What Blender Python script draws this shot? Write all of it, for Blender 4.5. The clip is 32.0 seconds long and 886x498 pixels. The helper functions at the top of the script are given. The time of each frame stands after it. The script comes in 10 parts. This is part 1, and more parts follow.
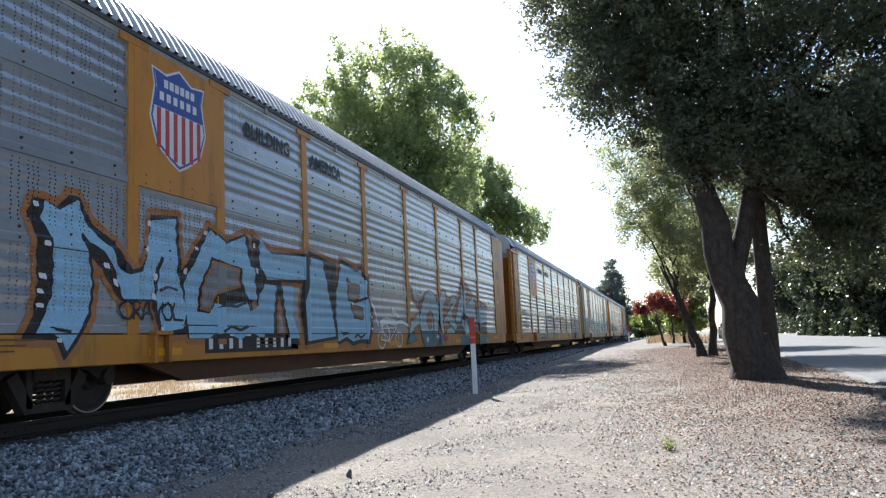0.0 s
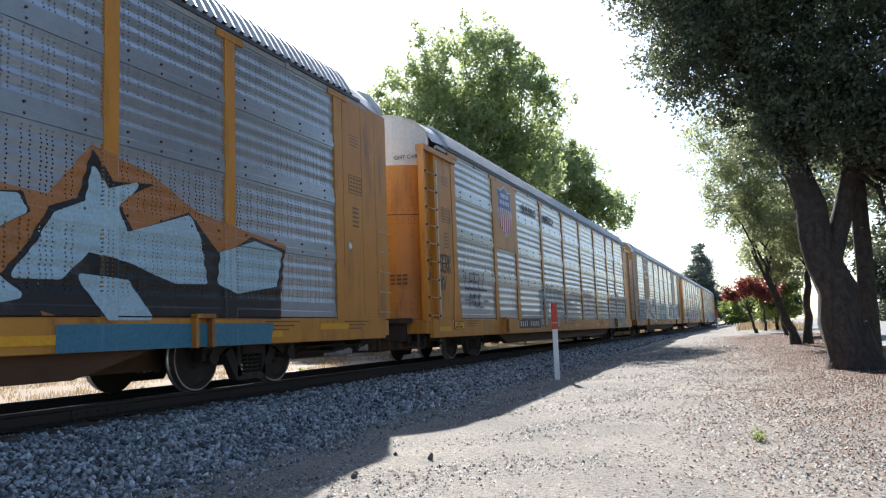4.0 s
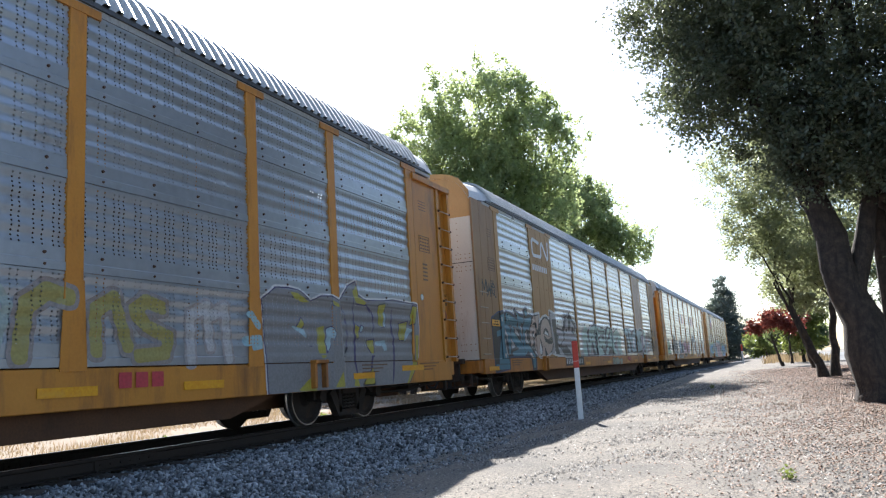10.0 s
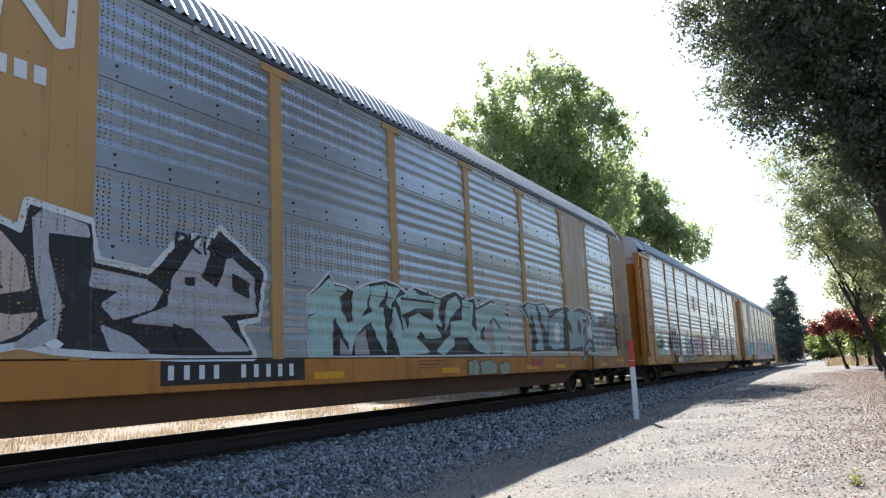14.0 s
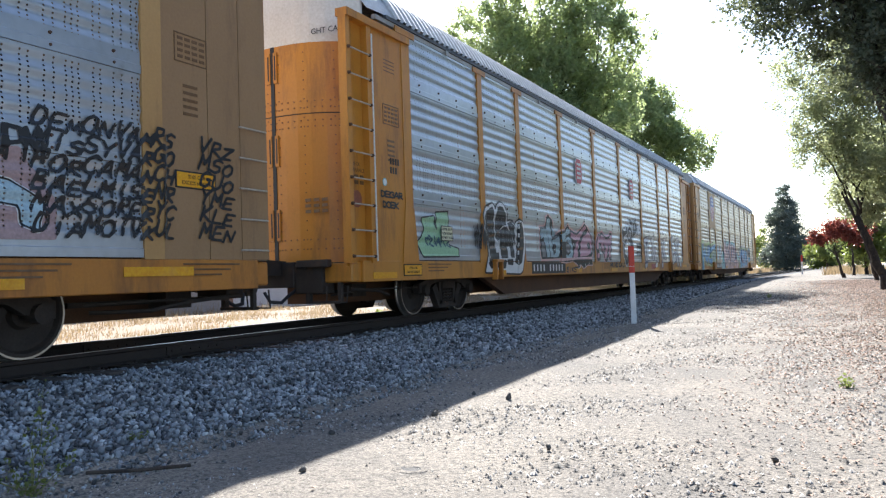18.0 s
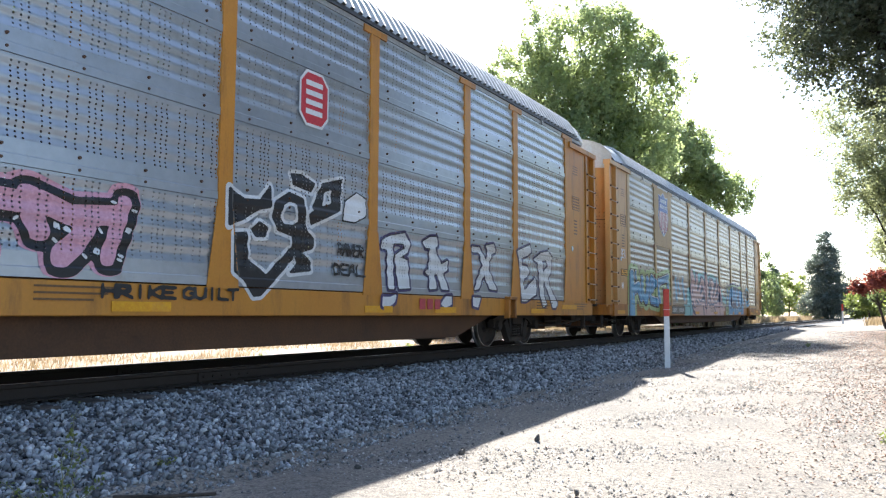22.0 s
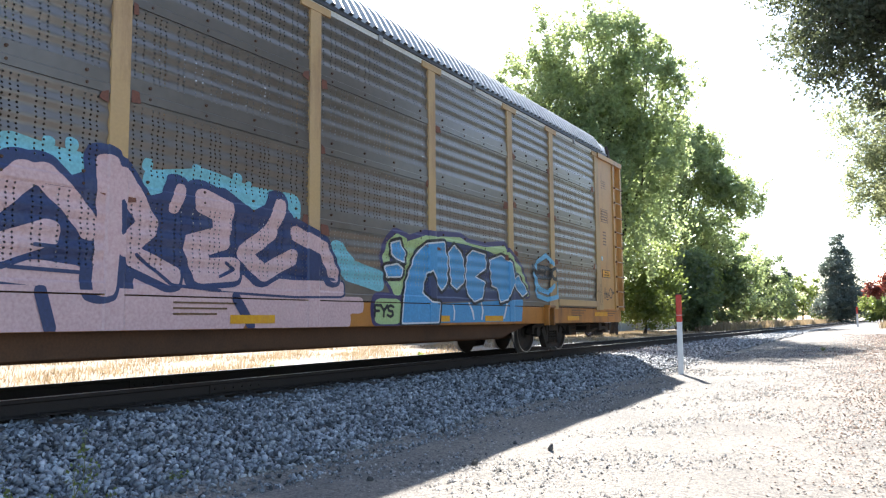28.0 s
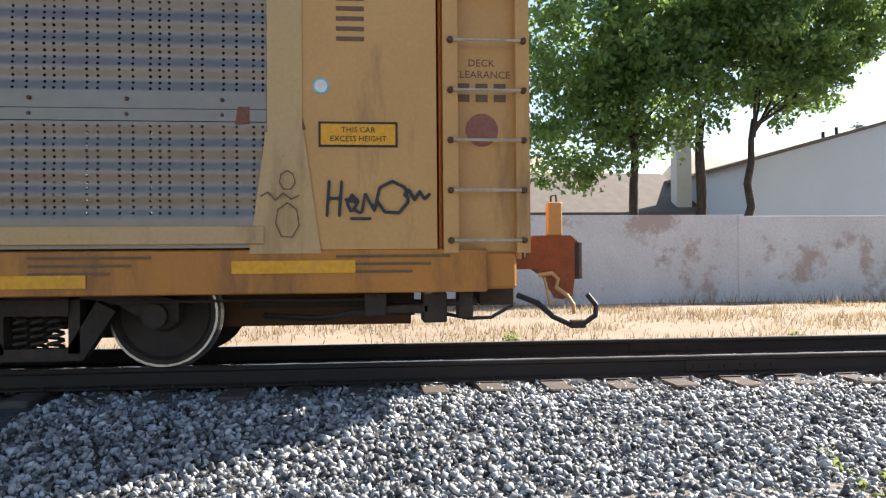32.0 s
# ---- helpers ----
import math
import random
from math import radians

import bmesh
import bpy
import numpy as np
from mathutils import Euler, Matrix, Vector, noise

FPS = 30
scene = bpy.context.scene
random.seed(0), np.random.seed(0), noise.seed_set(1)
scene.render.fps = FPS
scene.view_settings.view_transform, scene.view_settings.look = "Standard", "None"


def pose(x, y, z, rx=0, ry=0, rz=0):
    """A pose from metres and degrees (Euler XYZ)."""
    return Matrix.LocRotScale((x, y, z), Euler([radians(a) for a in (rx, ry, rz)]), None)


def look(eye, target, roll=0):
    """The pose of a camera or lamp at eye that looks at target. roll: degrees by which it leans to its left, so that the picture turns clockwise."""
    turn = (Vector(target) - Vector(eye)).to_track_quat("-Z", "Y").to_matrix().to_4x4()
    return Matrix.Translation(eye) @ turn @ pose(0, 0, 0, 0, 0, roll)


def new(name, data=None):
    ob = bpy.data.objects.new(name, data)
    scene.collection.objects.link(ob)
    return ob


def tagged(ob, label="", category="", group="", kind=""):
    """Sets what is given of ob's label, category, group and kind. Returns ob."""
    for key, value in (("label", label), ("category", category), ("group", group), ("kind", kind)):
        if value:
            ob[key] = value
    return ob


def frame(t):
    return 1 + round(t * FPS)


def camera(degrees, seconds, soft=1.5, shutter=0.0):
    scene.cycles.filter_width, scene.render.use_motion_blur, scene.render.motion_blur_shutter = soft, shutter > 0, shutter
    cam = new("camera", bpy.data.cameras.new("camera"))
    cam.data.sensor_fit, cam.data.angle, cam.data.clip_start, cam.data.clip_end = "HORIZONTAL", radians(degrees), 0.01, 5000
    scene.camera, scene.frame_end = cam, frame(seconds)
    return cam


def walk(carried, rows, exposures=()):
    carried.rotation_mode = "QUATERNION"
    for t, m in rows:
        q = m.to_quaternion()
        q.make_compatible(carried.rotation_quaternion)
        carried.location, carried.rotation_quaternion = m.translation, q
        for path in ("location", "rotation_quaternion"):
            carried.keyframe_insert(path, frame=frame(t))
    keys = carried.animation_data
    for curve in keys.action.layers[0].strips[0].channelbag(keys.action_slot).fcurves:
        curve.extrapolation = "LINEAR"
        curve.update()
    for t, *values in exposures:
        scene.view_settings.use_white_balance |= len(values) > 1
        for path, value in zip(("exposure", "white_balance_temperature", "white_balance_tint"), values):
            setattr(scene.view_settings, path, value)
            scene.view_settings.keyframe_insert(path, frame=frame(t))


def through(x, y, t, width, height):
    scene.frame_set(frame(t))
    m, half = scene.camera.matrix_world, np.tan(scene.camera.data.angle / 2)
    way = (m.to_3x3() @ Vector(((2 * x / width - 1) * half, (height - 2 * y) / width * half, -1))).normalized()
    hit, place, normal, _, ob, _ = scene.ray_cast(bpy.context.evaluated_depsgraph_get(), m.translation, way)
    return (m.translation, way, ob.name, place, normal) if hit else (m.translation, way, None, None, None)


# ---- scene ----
# ---- camera ----
cam = camera(60.0, 32.0, soft=1.25)
PATH = [
    (0.0, pose(0.008, 0.004, 1.282, 97.03, 2.66, 16.21)),
    (0.5, pose(0.029, 0.018, 1.293, 97.14, 2.09, 20.60)),
    (1.0, pose(0.060, 0.025, 1.281, 94.93, 3.54, 23.88)),
    (1.5, pose(0.054, 0.020, 1.279, 94.77, 3.78, 22.79)),
    (2.0, pose(0.040, 0.027, 1.279, 94.72, 3.20, 21.07)),
    (2.5, pose(0.029, 0.026, 1.285, 94.94, 3.37, 20.39)),
    (3.0, pose(0.020, 0.020, 1.285, 95.27, 2.94, 20.25)),
    (3.5, pose(0.020, 0.022, 1.285, 96.05, 2.60, 21.32)),
    (5.5, pose(0.009, 0.020, 1.304, 96.19, 1.32, 23.78)),
    (6.0, pose(0.007, 0.016, 1.306, 97.69, 1.53, 24.29)),
    (6.5, pose(-0.003, 0.002, 1.305, 98.61, 1.36, 24.47)),
    (7.0, pose(0.005, 0.001, 1.308, 98.96, 1.43, 24.51)),
    (7.5, pose(-0.002, 0.002, 1.309, 98.91, 1.29, 24.44)),
    (8.0, pose(0.005, 0.003, 1.305, 99.14, 1.59, 25.15)),
    (8.5, pose(0.016, -0.001, 1.301, 99.25, 1.98, 24.98)),
    (9.0, pose(0.021, 0.004, 1.301, 99.09, 2.86, 24.68)),
    (9.5, pose(0.034, 0.003, 1.298, 98.86, 3.04, 24.49)),
    (10.0, pose(0.042, 0.005, 1.308, 99.20, 3.50, 23.88)),
    (10.5, pose(0.020, 0.002, 1.309, 99.52, 3.00, 23.91)),
    (11.0, pose(0.017, 0.002, 1.315, 99.64, 2.93, 24.48)),
    (11.5, pose(0.022, 0.005, 1.311, 99.79, 3.39, 25.10)),
    (12.0, pose(0.017, 0.004, 1.310, 99.56, 2.70, 26.41)),
    (12.5, pose(0.008, 0.004, 1.316, 99.31, 3.00, 27.40)),
    (13.0, pose(0.001, 0.005, 1.309, 97.89, 2.60, 27.42)),
    (13.5, pose(0.012, 0.011, 1.304, 98.49, 2.54, 27.94)),
    (14.0, pose(0.007, 0.002, 1.308, 99.17, 2.56, 27.71)),
    (14.5, pose(0.003, 0.002, 1.310, 97.90, 2.24, 24.31)),
    (15.0, pose(0.002, 0.003, 1.304, 96.56, 1.52, 20.29)),
    (15.5, pose(-0.014, -0.004, 1.301, 94.94, 2.43, 22.09)),
    (17.5, pose(-0.019, -0.009, 1.294, 92.69, 2.25, 26.03)),
    (18.0, pose(-0.017, -0.021, 1.285, 92.12, 1.89, 27.73)),
    (18.5, pose(-0.028, -0.003, 1.290, 92.70, 1.33, 30.34)),
    (19.0, pose(-0.038, -0.028, 1.319, 90.31, 0.47, 32.36)),
    (19.5, pose(-0.012, -0.015, 1.286, 92.04, 1.04, 32.80)),
    (20.0, pose(-0.022, -0.018, 1.290, 91.26, 0.61, 32.04)),
    (20.5, pose(-0.005, -0.034, 1.297, 92.29, 0.24, 31.77)),
    (21.0, pose(-0.007, -0.016, 1.292, 92.76, 0.19, 30.69)),
    (21.5, pose(-0.004, -0.019, 1.289, 93.86, 0.08, 29.97)),
    (22.0, pose(-0.017, -0.024, 1.298, 94.77, -0.24, 30.08)),
    (22.5, pose(-0.016, -0.008, 1.297, 94.09, 0.95, 29.99)),
    (23.0, pose(-0.009, -0.001, 1.303, 94.45, 1.08, 29.47)),
    (23.5, pose(-0.021, -0.004, 1.306, 94.31, -1.17, 28.28)),
    (24.0, pose(-0.034, -0.010, 1.308, 94.04, -1.00, 28.43)),
    (24.5, pose(-0.021, -0.006, 1.298, 93.94, 0.25, 29.32)),
    (25.0, pose(-0.027, 0.026, 1.290, 95.01, 1.12, 29.14)),
    (25.5, pose(-0.015, 0.018, 1.286, 94.29, 1.05, 28.21)),
    (27.5, pose(-0.016, -0.005, 1.311, 95.60, 1.51, 30.46)),
    (28.0, pose(-0.028, 0.002, 1.313, 95.35, 0.47, 30.92)),
    (28.5, pose(-0.017, -0.008, 1.312, 96.74, 0.40, 31.14)),
    (29.0, pose(-0.026, -0.010, 1.314, 97.01, 0.34, 30.93)),
    (29.5, pose(-0.031, -0.018, 1.305, 97.74, 0.97, 32.55)),
    (30.0, pose(-0.034, -0.019, 1.298, 97.47, 1.12, 33.31)),
    (30.4, pose(-0.059, -0.083, 1.287, 96.56, -0.44, 36.77)),
    (30.5, pose(-0.038, -0.149, 1.323, 96.19, -0.58, 38.30)),
    (30.7, pose(-0.065, -0.147, 1.300, 94.10, -0.31, 46.26)),
    (31.0, pose(-0.082, -0.178, 1.301, 91.45, 0.93, 48.84)),
    (31.5, pose(-0.139, -0.205, 1.306, 90.32, 1.69, 63.01)),
    (31.6, pose(-0.137, -0.250, 1.325, 90.45, 1.28, 67.16)),
    (31.8, pose(-0.377, -0.073, 1.387, 91.44, 1.20, 75.90)),
    (32.0, pose(-0.529, -0.003, 1.488, 90.89, 0.47, 84.11)),
]
walk(cam, PATH, [(0.0, 1.19, 6080, 10), (3.5, 1.19, 6080, 10), (6.0, 1.31, 6080, 10), (14.0, 1.31, 6080, 10), (15.0, 1.19, 6050, 10), (17.5, 1.52, 6100, 10), (19.0, 1.55, 6100, 10), (20.0, 1.76, 6150, 10), (21.0, 1.84, 6200, 10), (25.0, 1.84, 6250, 10), (28.0, 1.90, 6200, 10), (30.0, 1.84, 6150, 10), (30.6, 1.60, 6300, 10), (31.2, 1.40, 6600, 10), (32.0, 1.45, 6700, 10)])


# ---- light: hazy morning sun ahead and to the left, above the train ----
SUN = Vector((-3.1, 6.4, 5.4)).normalized()
world = bpy.data.worlds.new("sky")
scene.world = world
world.use_nodes = True
wn = world.node_tree
wn.nodes.clear()
sky = wn.nodes.new("ShaderNodeTexSky")
sky.sky_type = "NISHITA"
sky.sun_disc = False
sky.sun_elevation = math.asin(SUN.z)
sky.sun_rotation = math.atan2(SUN.x, SUN.y)
sky.air_density, sky.dust_density, sky.ozone_density = 1.0, 1.0, 2.0
bg = wn.nodes.new("ShaderNodeBackground")
bg.inputs["Strength"].default_value = 0.09
wout = wn.nodes.new("ShaderNodeOutputWorld")
wn.links.new(sky.outputs[0], bg.inputs[0])
wn.links.new(bg.outputs[0], wout.inputs[0])
sun_data = bpy.data.lights.new("sun", "SUN")
sun_data.energy = 5.0
sun_data.angle = radians(0.6)
sun_data.color = (1.0, 0.96, 0.89)
sun = new("sun", sun_data)
sun.matrix_basis = look(SUN * 60, (0, 0, 0))

# ---- wagon sizes ----
LENGTH = {"A": 29.15, "B": 29.15, "C": 28.8, "D": 28.8, "E": 28.75}
GROOVE = 0.02
POSTS = (4.85, 6.9, 9.85, 12.9, 15.85, 18.8, 21.75, 23.85)
BAY0, BAY1 = 1.95, 26.67


def bays(name):
    """Post lines of a wagon and the ends of its sheeted bays; the first two wagons are a little longer."""
    k = 1.013 if name in "AB" else 1.0
    return [BAY0 + (p - BAY0) * k for p in POSTS], BAY0, BAY0 + (BAY1 - BAY0) * k


SIDE = 1.5
Z_SILL1, Z_EAVE = 0.985, 4.97
Z_SILL0 = {"A": 0.61, "B": 0.56, "C": 0.625, "D": 0.655, "E": 0.64}
Z_BELLY = {"A": 0.32, "B": 0.285, "C": 0.30, "D": 0.27, "E": 0.385}
Z_SHEET0 = 1.0
POST_W = 0.215
ROW_H = (Z_EAVE - 0.04 - Z_SHEET0) / 4
BAND, BAND_TOP = 0.23, 0.03
PITCH = (ROW_H - BAND - BAND_TOP) / 4
ROOF_ARC = ((1.52, 5.055), (1.43, 5.22), (1.34, 5.37), (1.24, 5.49), (1.12, 5.58), (0.95, 5.65), (0.65, 5.71), (0.3, 5.74), (0.0, 5.745))


def roof_z(x):
    """Height of the roof skin across the wagon."""
    x = min(abs(x), ROOF_ARC[0][0])
    for (xa, za), (xb, zb) in zip(ROOF_ARC, ROOF_ARC[1:]):
        if x >= xb:
            return za + (zb - za) * (xa - x) / (xa - xb)
    return ROOF_ARC[-1][1]


def rib(z):
    """Depth of the ribs of a side sheet at a height in its row."""
    if z < BAND or z > ROW_H - BAND_TOP:
        return 0.0
    return GROOVE * 0.5 * (1 - math.cos(6.28319 * (z - BAND) / PITCH))


# ---- materials ----
def mat(name, base, rough=0.7, metal=0.0, dark=None, scale=6.0, grain=40.0, mix=0.5, bump=0.15, spots=None, rand=0.0, coord="Object", overlay=0.4, streak=1.0):
    """A surface with stains at a large scale and grain at a small one."""
    m = bpy.data.materials.new(name)
    m.use_nodes = True
    nt = m.node_tree
    b = nt.nodes["Principled BSDF"]
    b.inputs["Roughness"].default_value = rough
    b.inputs["Metallic"].default_value = metal
    tc = nt.nodes.new("ShaderNodeTexCoord")
    n1 = nt.nodes.new("ShaderNodeTexNoise")
    n1.inputs["Scale"].default_value = scale
    n1.inputs["Detail"].default_value = 6
    n1.inputs["Roughness"].default_value = 0.65
    n2 = nt.nodes.new("ShaderNodeTexNoise")
    n2.inputs["Scale"].default_value = grain
    n2.inputs["Detail"].default_value = 4
    for n in (n1, n2):
        nt.links.new(tc.outputs[coord], n.inputs["Vector"])
    dark = dark or tuple(c * 0.6 for c in base)
    ramp = nt.nodes.new("ShaderNodeValToRGB")
    ramp.color_ramp.elements[0].position = 0.5 - mix * 0.4
    ramp.color_ramp.elements[1].position = 0.5 + mix * 0.4
    ramp.color_ramp.elements[0].color = (*dark, 1)
    ramp.color_ramp.elements[1].color = (*base, 1)
    nt.links.new(n1.outputs["Fac"], ramp.inputs[0])
    col = ramp.outputs[0]
    g = nt.nodes.new("ShaderNodeMix")
    g.data_type, g.blend_type = "RGBA", "OVERLAY"
    g.inputs["Factor"].default_value = overlay
    nt.links.new(col, g.inputs["A"])
    nt.links.new(n2.outputs["Color" if rand < 0 else "Fac"], g.inputs["B"])
    col = g.outputs["Result"]
    if spots:
        s_col, s_scale, s_lo, s_hi = spots
        n3 = nt.nodes.new("ShaderNodeTexNoise")
        n3.inputs["Scale"].default_value = s_scale
        n3.inputs["Detail"].default_value = 8
        n3.inputs["Roughness"].default_value = 0.7
        mp = nt.nodes.new("ShaderNodeMapping")
        mp.inputs["Scale"].default_value = (1, 1, streak)
        nt.links.new(tc.outputs[coord], mp.inputs["Vector"])
        nt.links.new(mp.outputs[0], n3.inputs["Vector"])
        mr = nt.nodes.new("ShaderNodeMapRange")
        mr.inputs["From Min"].default_value, mr.inputs["From Max"].default_value = s_lo, s_hi
        nt.links.new(n3.outputs["Fac"], mr.inputs["Value"])
        g2 = nt.nodes.new("ShaderNodeMix")
        g2.data_type = "RGBA"
        g2.inputs["B"].default_value = (*s_col, 1)
        nt.links.new(mr.outputs["Result"], g2.inputs["Factor"])
        nt.links.new(col, g2.inputs["A"])
        col = g2.outputs["Result"]
    if rand > 0:
        geo = nt.nodes.new("ShaderNodeNewGeometry")
        mv = nt.nodes.new("ShaderNodeMapRange")
        mv.inputs["To Min"].default_value, mv.inputs["To Max"].default_value = 1 - rand, 1 + rand
        nt.links.new(geo.outputs["Random Per Island"], mv.inputs["Value"])
        hs = nt.nodes.new("ShaderNodeHueSaturation")
        nt.links.new(mv.outputs["Result"], hs.inputs["Value"])
        nt.links.new(col, hs.inputs["Color"])
        col = hs.outputs[0]
    nt.links.new(col, b.inputs["Base Color"])
    if bump:
        bp = nt.nodes.new("ShaderNodeBump")
        bp.inputs["Strength"].default_value = bump
        bp.inputs["Distance"].default_value = 0.02
        nt.links.new(n2.outputs["Fac"], bp.inputs["Height"])
        nt.links.new(bp.outputs[0], b.inputs["Normal"])
    return m


def leaf_mat(name, base, back, rand=0.35, through=0.45):
    """Thin leaves: they shine through against the sun."""
    m = bpy.data.materials.new(name)
    m.use_nodes = True
    nt = m.node_tree
    b = nt.nodes["Principled BSDF"]
    b.inputs["Roughness"].default_value = 0.4
    geo = nt.nodes.new("ShaderNodeNewGeometry")
    ramp = nt.nodes.new("ShaderNodeValToRGB")
    ramp.color_ramp.elements[0].color = (*[c * (1 - rand) for c in base], 1)
    ramp.color_ramp.elements[1].color = (*[c * (1 + rand) for c in base], 1)
    nt.links.new(geo.outputs["Random Per Island"], ramp.inputs[0])
    nt.links.new(ramp.outputs[0], b.inputs["Base Color"])
    tr = nt.nodes.new("ShaderNodeBsdfTranslucent")
    tr.inputs["Color"].default_value = (*back, 1)
    mx = nt.nodes.new("ShaderNodeMixShader")
    mx.inputs[0].default_value = through
    nt.links.new(b.outputs[0], mx.inputs[1])
    nt.links.new(tr.outputs[0], mx.inputs[2])
    nt.links.new(mx.outputs[0], nt.nodes["Material Output"].inputs["Surface"])
    return m


def punch(m, hole_r, painted=False):
    """Columns of punched holes, at the wagon's own coordinates, so that sheet and paint share them."""
    nt = m.node_tree
    b = nt.nodes["Principled BSDF"]
    tc = nt.nodes.new("ShaderNodeTexCoord")
    sep = nt.nodes.new("ShaderNodeSeparateXYZ")
    nt.links.new(tc.outputs["Object"], sep.inputs[0])

    def op(kind, a, v=None):
        n = nt.nodes.new("ShaderNodeMath")
        n.operation = kind
        for i, q in enumerate((a, v)):
            if q is None:
                continue
            if isinstance(q, (int, float)):
                n.inputs[i].default_value = q
            else:
                nt.links.new(q, n.inputs[i])
        return n.outputs[0]

    y, z = sep.outputs["Y"], sep.outputs["Z"]
    dz = op("SUBTRACT", op("MODULO", op("ADD", z, 48.0), 0.048), 0.024)
    cell = op("MODULO", op("ADD", y, 78.0), 0.78)
    near = None
    for c in (0.05, 0.12, 0.19, 0.36, 0.44, 0.60, 0.70):
        d = op("ABSOLUTE", op("SUBTRACT", cell, c))
        near = d if near is None else op("MINIMUM", near, d)
    r2 = op("ADD", op("MULTIPLY", near, near), op("MULTIPLY", dz, dz))
    hole = op("LESS_THAN", r2, hole_r ** 2)
    row = op("MODULO", op("ADD", z, ROW_H * 20 - Z_SHEET0), ROW_H)
    hole = op("MULTIPLY", op("MULTIPLY", hole, op("GREATER_THAN", row, BAND)), op("LESS_THAN", row, ROW_H - BAND_TOP))
    if painted:
        hole = op("MULTIPLY", hole, op("GREATER_THAN", z, Z_SHEET0))
        for q in POSTS:
            hole = op("MULTIPLY", hole, op("GREATER_THAN", op("ABSOLUTE", op("SUBTRACT", y, q)), 0.13))
        hole = op("MULTIPLY", hole, op("GREATER_THAN", y, BAY0))
        hole = op("MULTIPLY", hole, op("LESS_THAN", y, BAY1))
    tr = nt.nodes.new("ShaderNodeBsdfTransparent")
    mx = nt.nodes.new("ShaderNodeMixShader")
    nt.links.new(hole, mx.inputs[0])
    nt.links.new(b.outputs[0], mx.inputs[1])
    nt.links.new(tr.outputs[0], mx.inputs[2])
    nt.links.new(mx.outputs[0], nt.nodes["Material Output"].inputs["Surface"])
    return m


def sheet_mat(name, base, dark, rust, hole_r=0.0108, gloss=0.7):
    """Galvanised side sheets with columns of punched holes."""
    m = mat(name, base, 0.36, 0.6, dark, 0.7, 9.0, 0.8, 0.02, (rust, 1.6, 0.60, 0.85), overlay=0.15)
    b = m.node_tree.nodes["Principled BSDF"]
    b.inputs["Coat Weight"].default_value = gloss
    b.inputs["Coat Roughness"].default_value = 0.24
    return punch(m, hole_r)


YEL = mat("yellow_paint", (0.58, 0.262, 0.036), 0.45, 0, (0.46, 0.17, 0.018), 0.8, 30, 0.9, 0.05, ((0.15, 0.065, 0.025), 2.6, 0.50, 0.78), streak=0.22, overlay=0.12)
YELD = mat("dirty_yellow_paint", (0.56, 0.225, 0.03), 0.5, 0, (0.37, 0.13, 0.018), 0.9, 30, 0.9, 0.06, ((0.13, 0.055, 0.02), 2.4, 0.50, 0.74), streak=0.25, overlay=0.12)
OCHRE = mat("ochre_paint", (0.62, 0.345, 0.12), 0.45, 0, (0.50, 0.255, 0.075), 0.8, 30, 0.9, 0.05, ((0.17, 0.075, 0.03), 2.6, 0.54, 0.8), streak=0.2, overlay=0.12)
DOORW = mat("chalky_white_door", (0.66, 0.63, 0.57), 0.55, 0, (0.52, 0.46, 0.38), 0.6, 25, 0.9, 0.04, ((0.34, 0.22, 0.13), 2.0, 0.60, 0.85), streak=0.2, overlay=0.12)
PALE = mat("pale_buff_paint", (0.49, 0.325, 0.18), 0.55, 0, (0.52, 0.33, 0.12), 0.7, 30, 0.9, 0.05, ((0.24, 0.12, 0.05), 2.2, 0.56, 0.8), streak=0.2, overlay=0.12)
GRAVEL = mat("path_gravel", (0.40, 0.36, 0.315), 0.9, 0, (0.16, 0.145, 0.128), 4, 40, 0.8, 0.1, None, 0.85)
TAN = mat("faded_tan_paint", (0.50, 0.30, 0.11), 0.55, 0, (0.40, 0.21, 0.07), 0.7, 30, 0.9, 0.05, ((0.22, 0.11, 0.05), 2.4, 0.56, 0.82), streak=0.2, overlay=0.12)
WHITE = mat("white_paint", (0.75, 0.74, 0.70), 0.5, 0, (0.55, 0.53, 0.48), 0.8, 25, 0.8, 0.03)
GREY = mat("weathered_grey", (0.45, 0.45, 0.44), 0.5, 0.3, (0.30, 0.29, 0.28), 0.9, 25, 0.8, 0.05, ((0.2, 0.11, 0.06), 1.4, 0.6, 0.8))
ROOF = mat("roof_sheet", (0.64, 0.63, 0.61), 0.5, 0.15, (0.50, 0.49, 0.47), 0.7, 20, 0.8, 0.04)
SHEET = sheet_mat("side_sheet", (0.44, 0.47, 0.515), (0.32, 0.34, 0.37), (0.23, 0.20, 0.18))
SHEETL = sheet_mat("pale_side_sheet", (0.47, 0.50, 0.545), (0.355, 0.38, 0.42), (0.26, 0.24, 0.22))
SHEETF = sheet_mat("far_side_sheet", (0.36, 0.36, 0.37), (0.28, 0.28, 0.28), (0.22, 0.19, 0.17), 0.006)
SHEETD = sheet_mat("side_sheet_brown", (0.25, 0.212, 0.18), (0.185, 0.152, 0.126), (0.17, 0.112, 0.085), gloss=0.25)
IRON = mat("dark_iron", (0.065, 0.05, 0.041), 0.75, 0.2, (0.02, 0.016, 0.014), 2.0, 40, 0.8, 0.1, ((0.09, 0.05, 0.03), 3, 0.55, 0.75))
FRAMEDK = mat("brown_underframe", (0.15, 0.066, 0.026), 0.75, 0.1, (0.05, 0.027, 0.016), 1.2, 40, 0.8, 0.08)
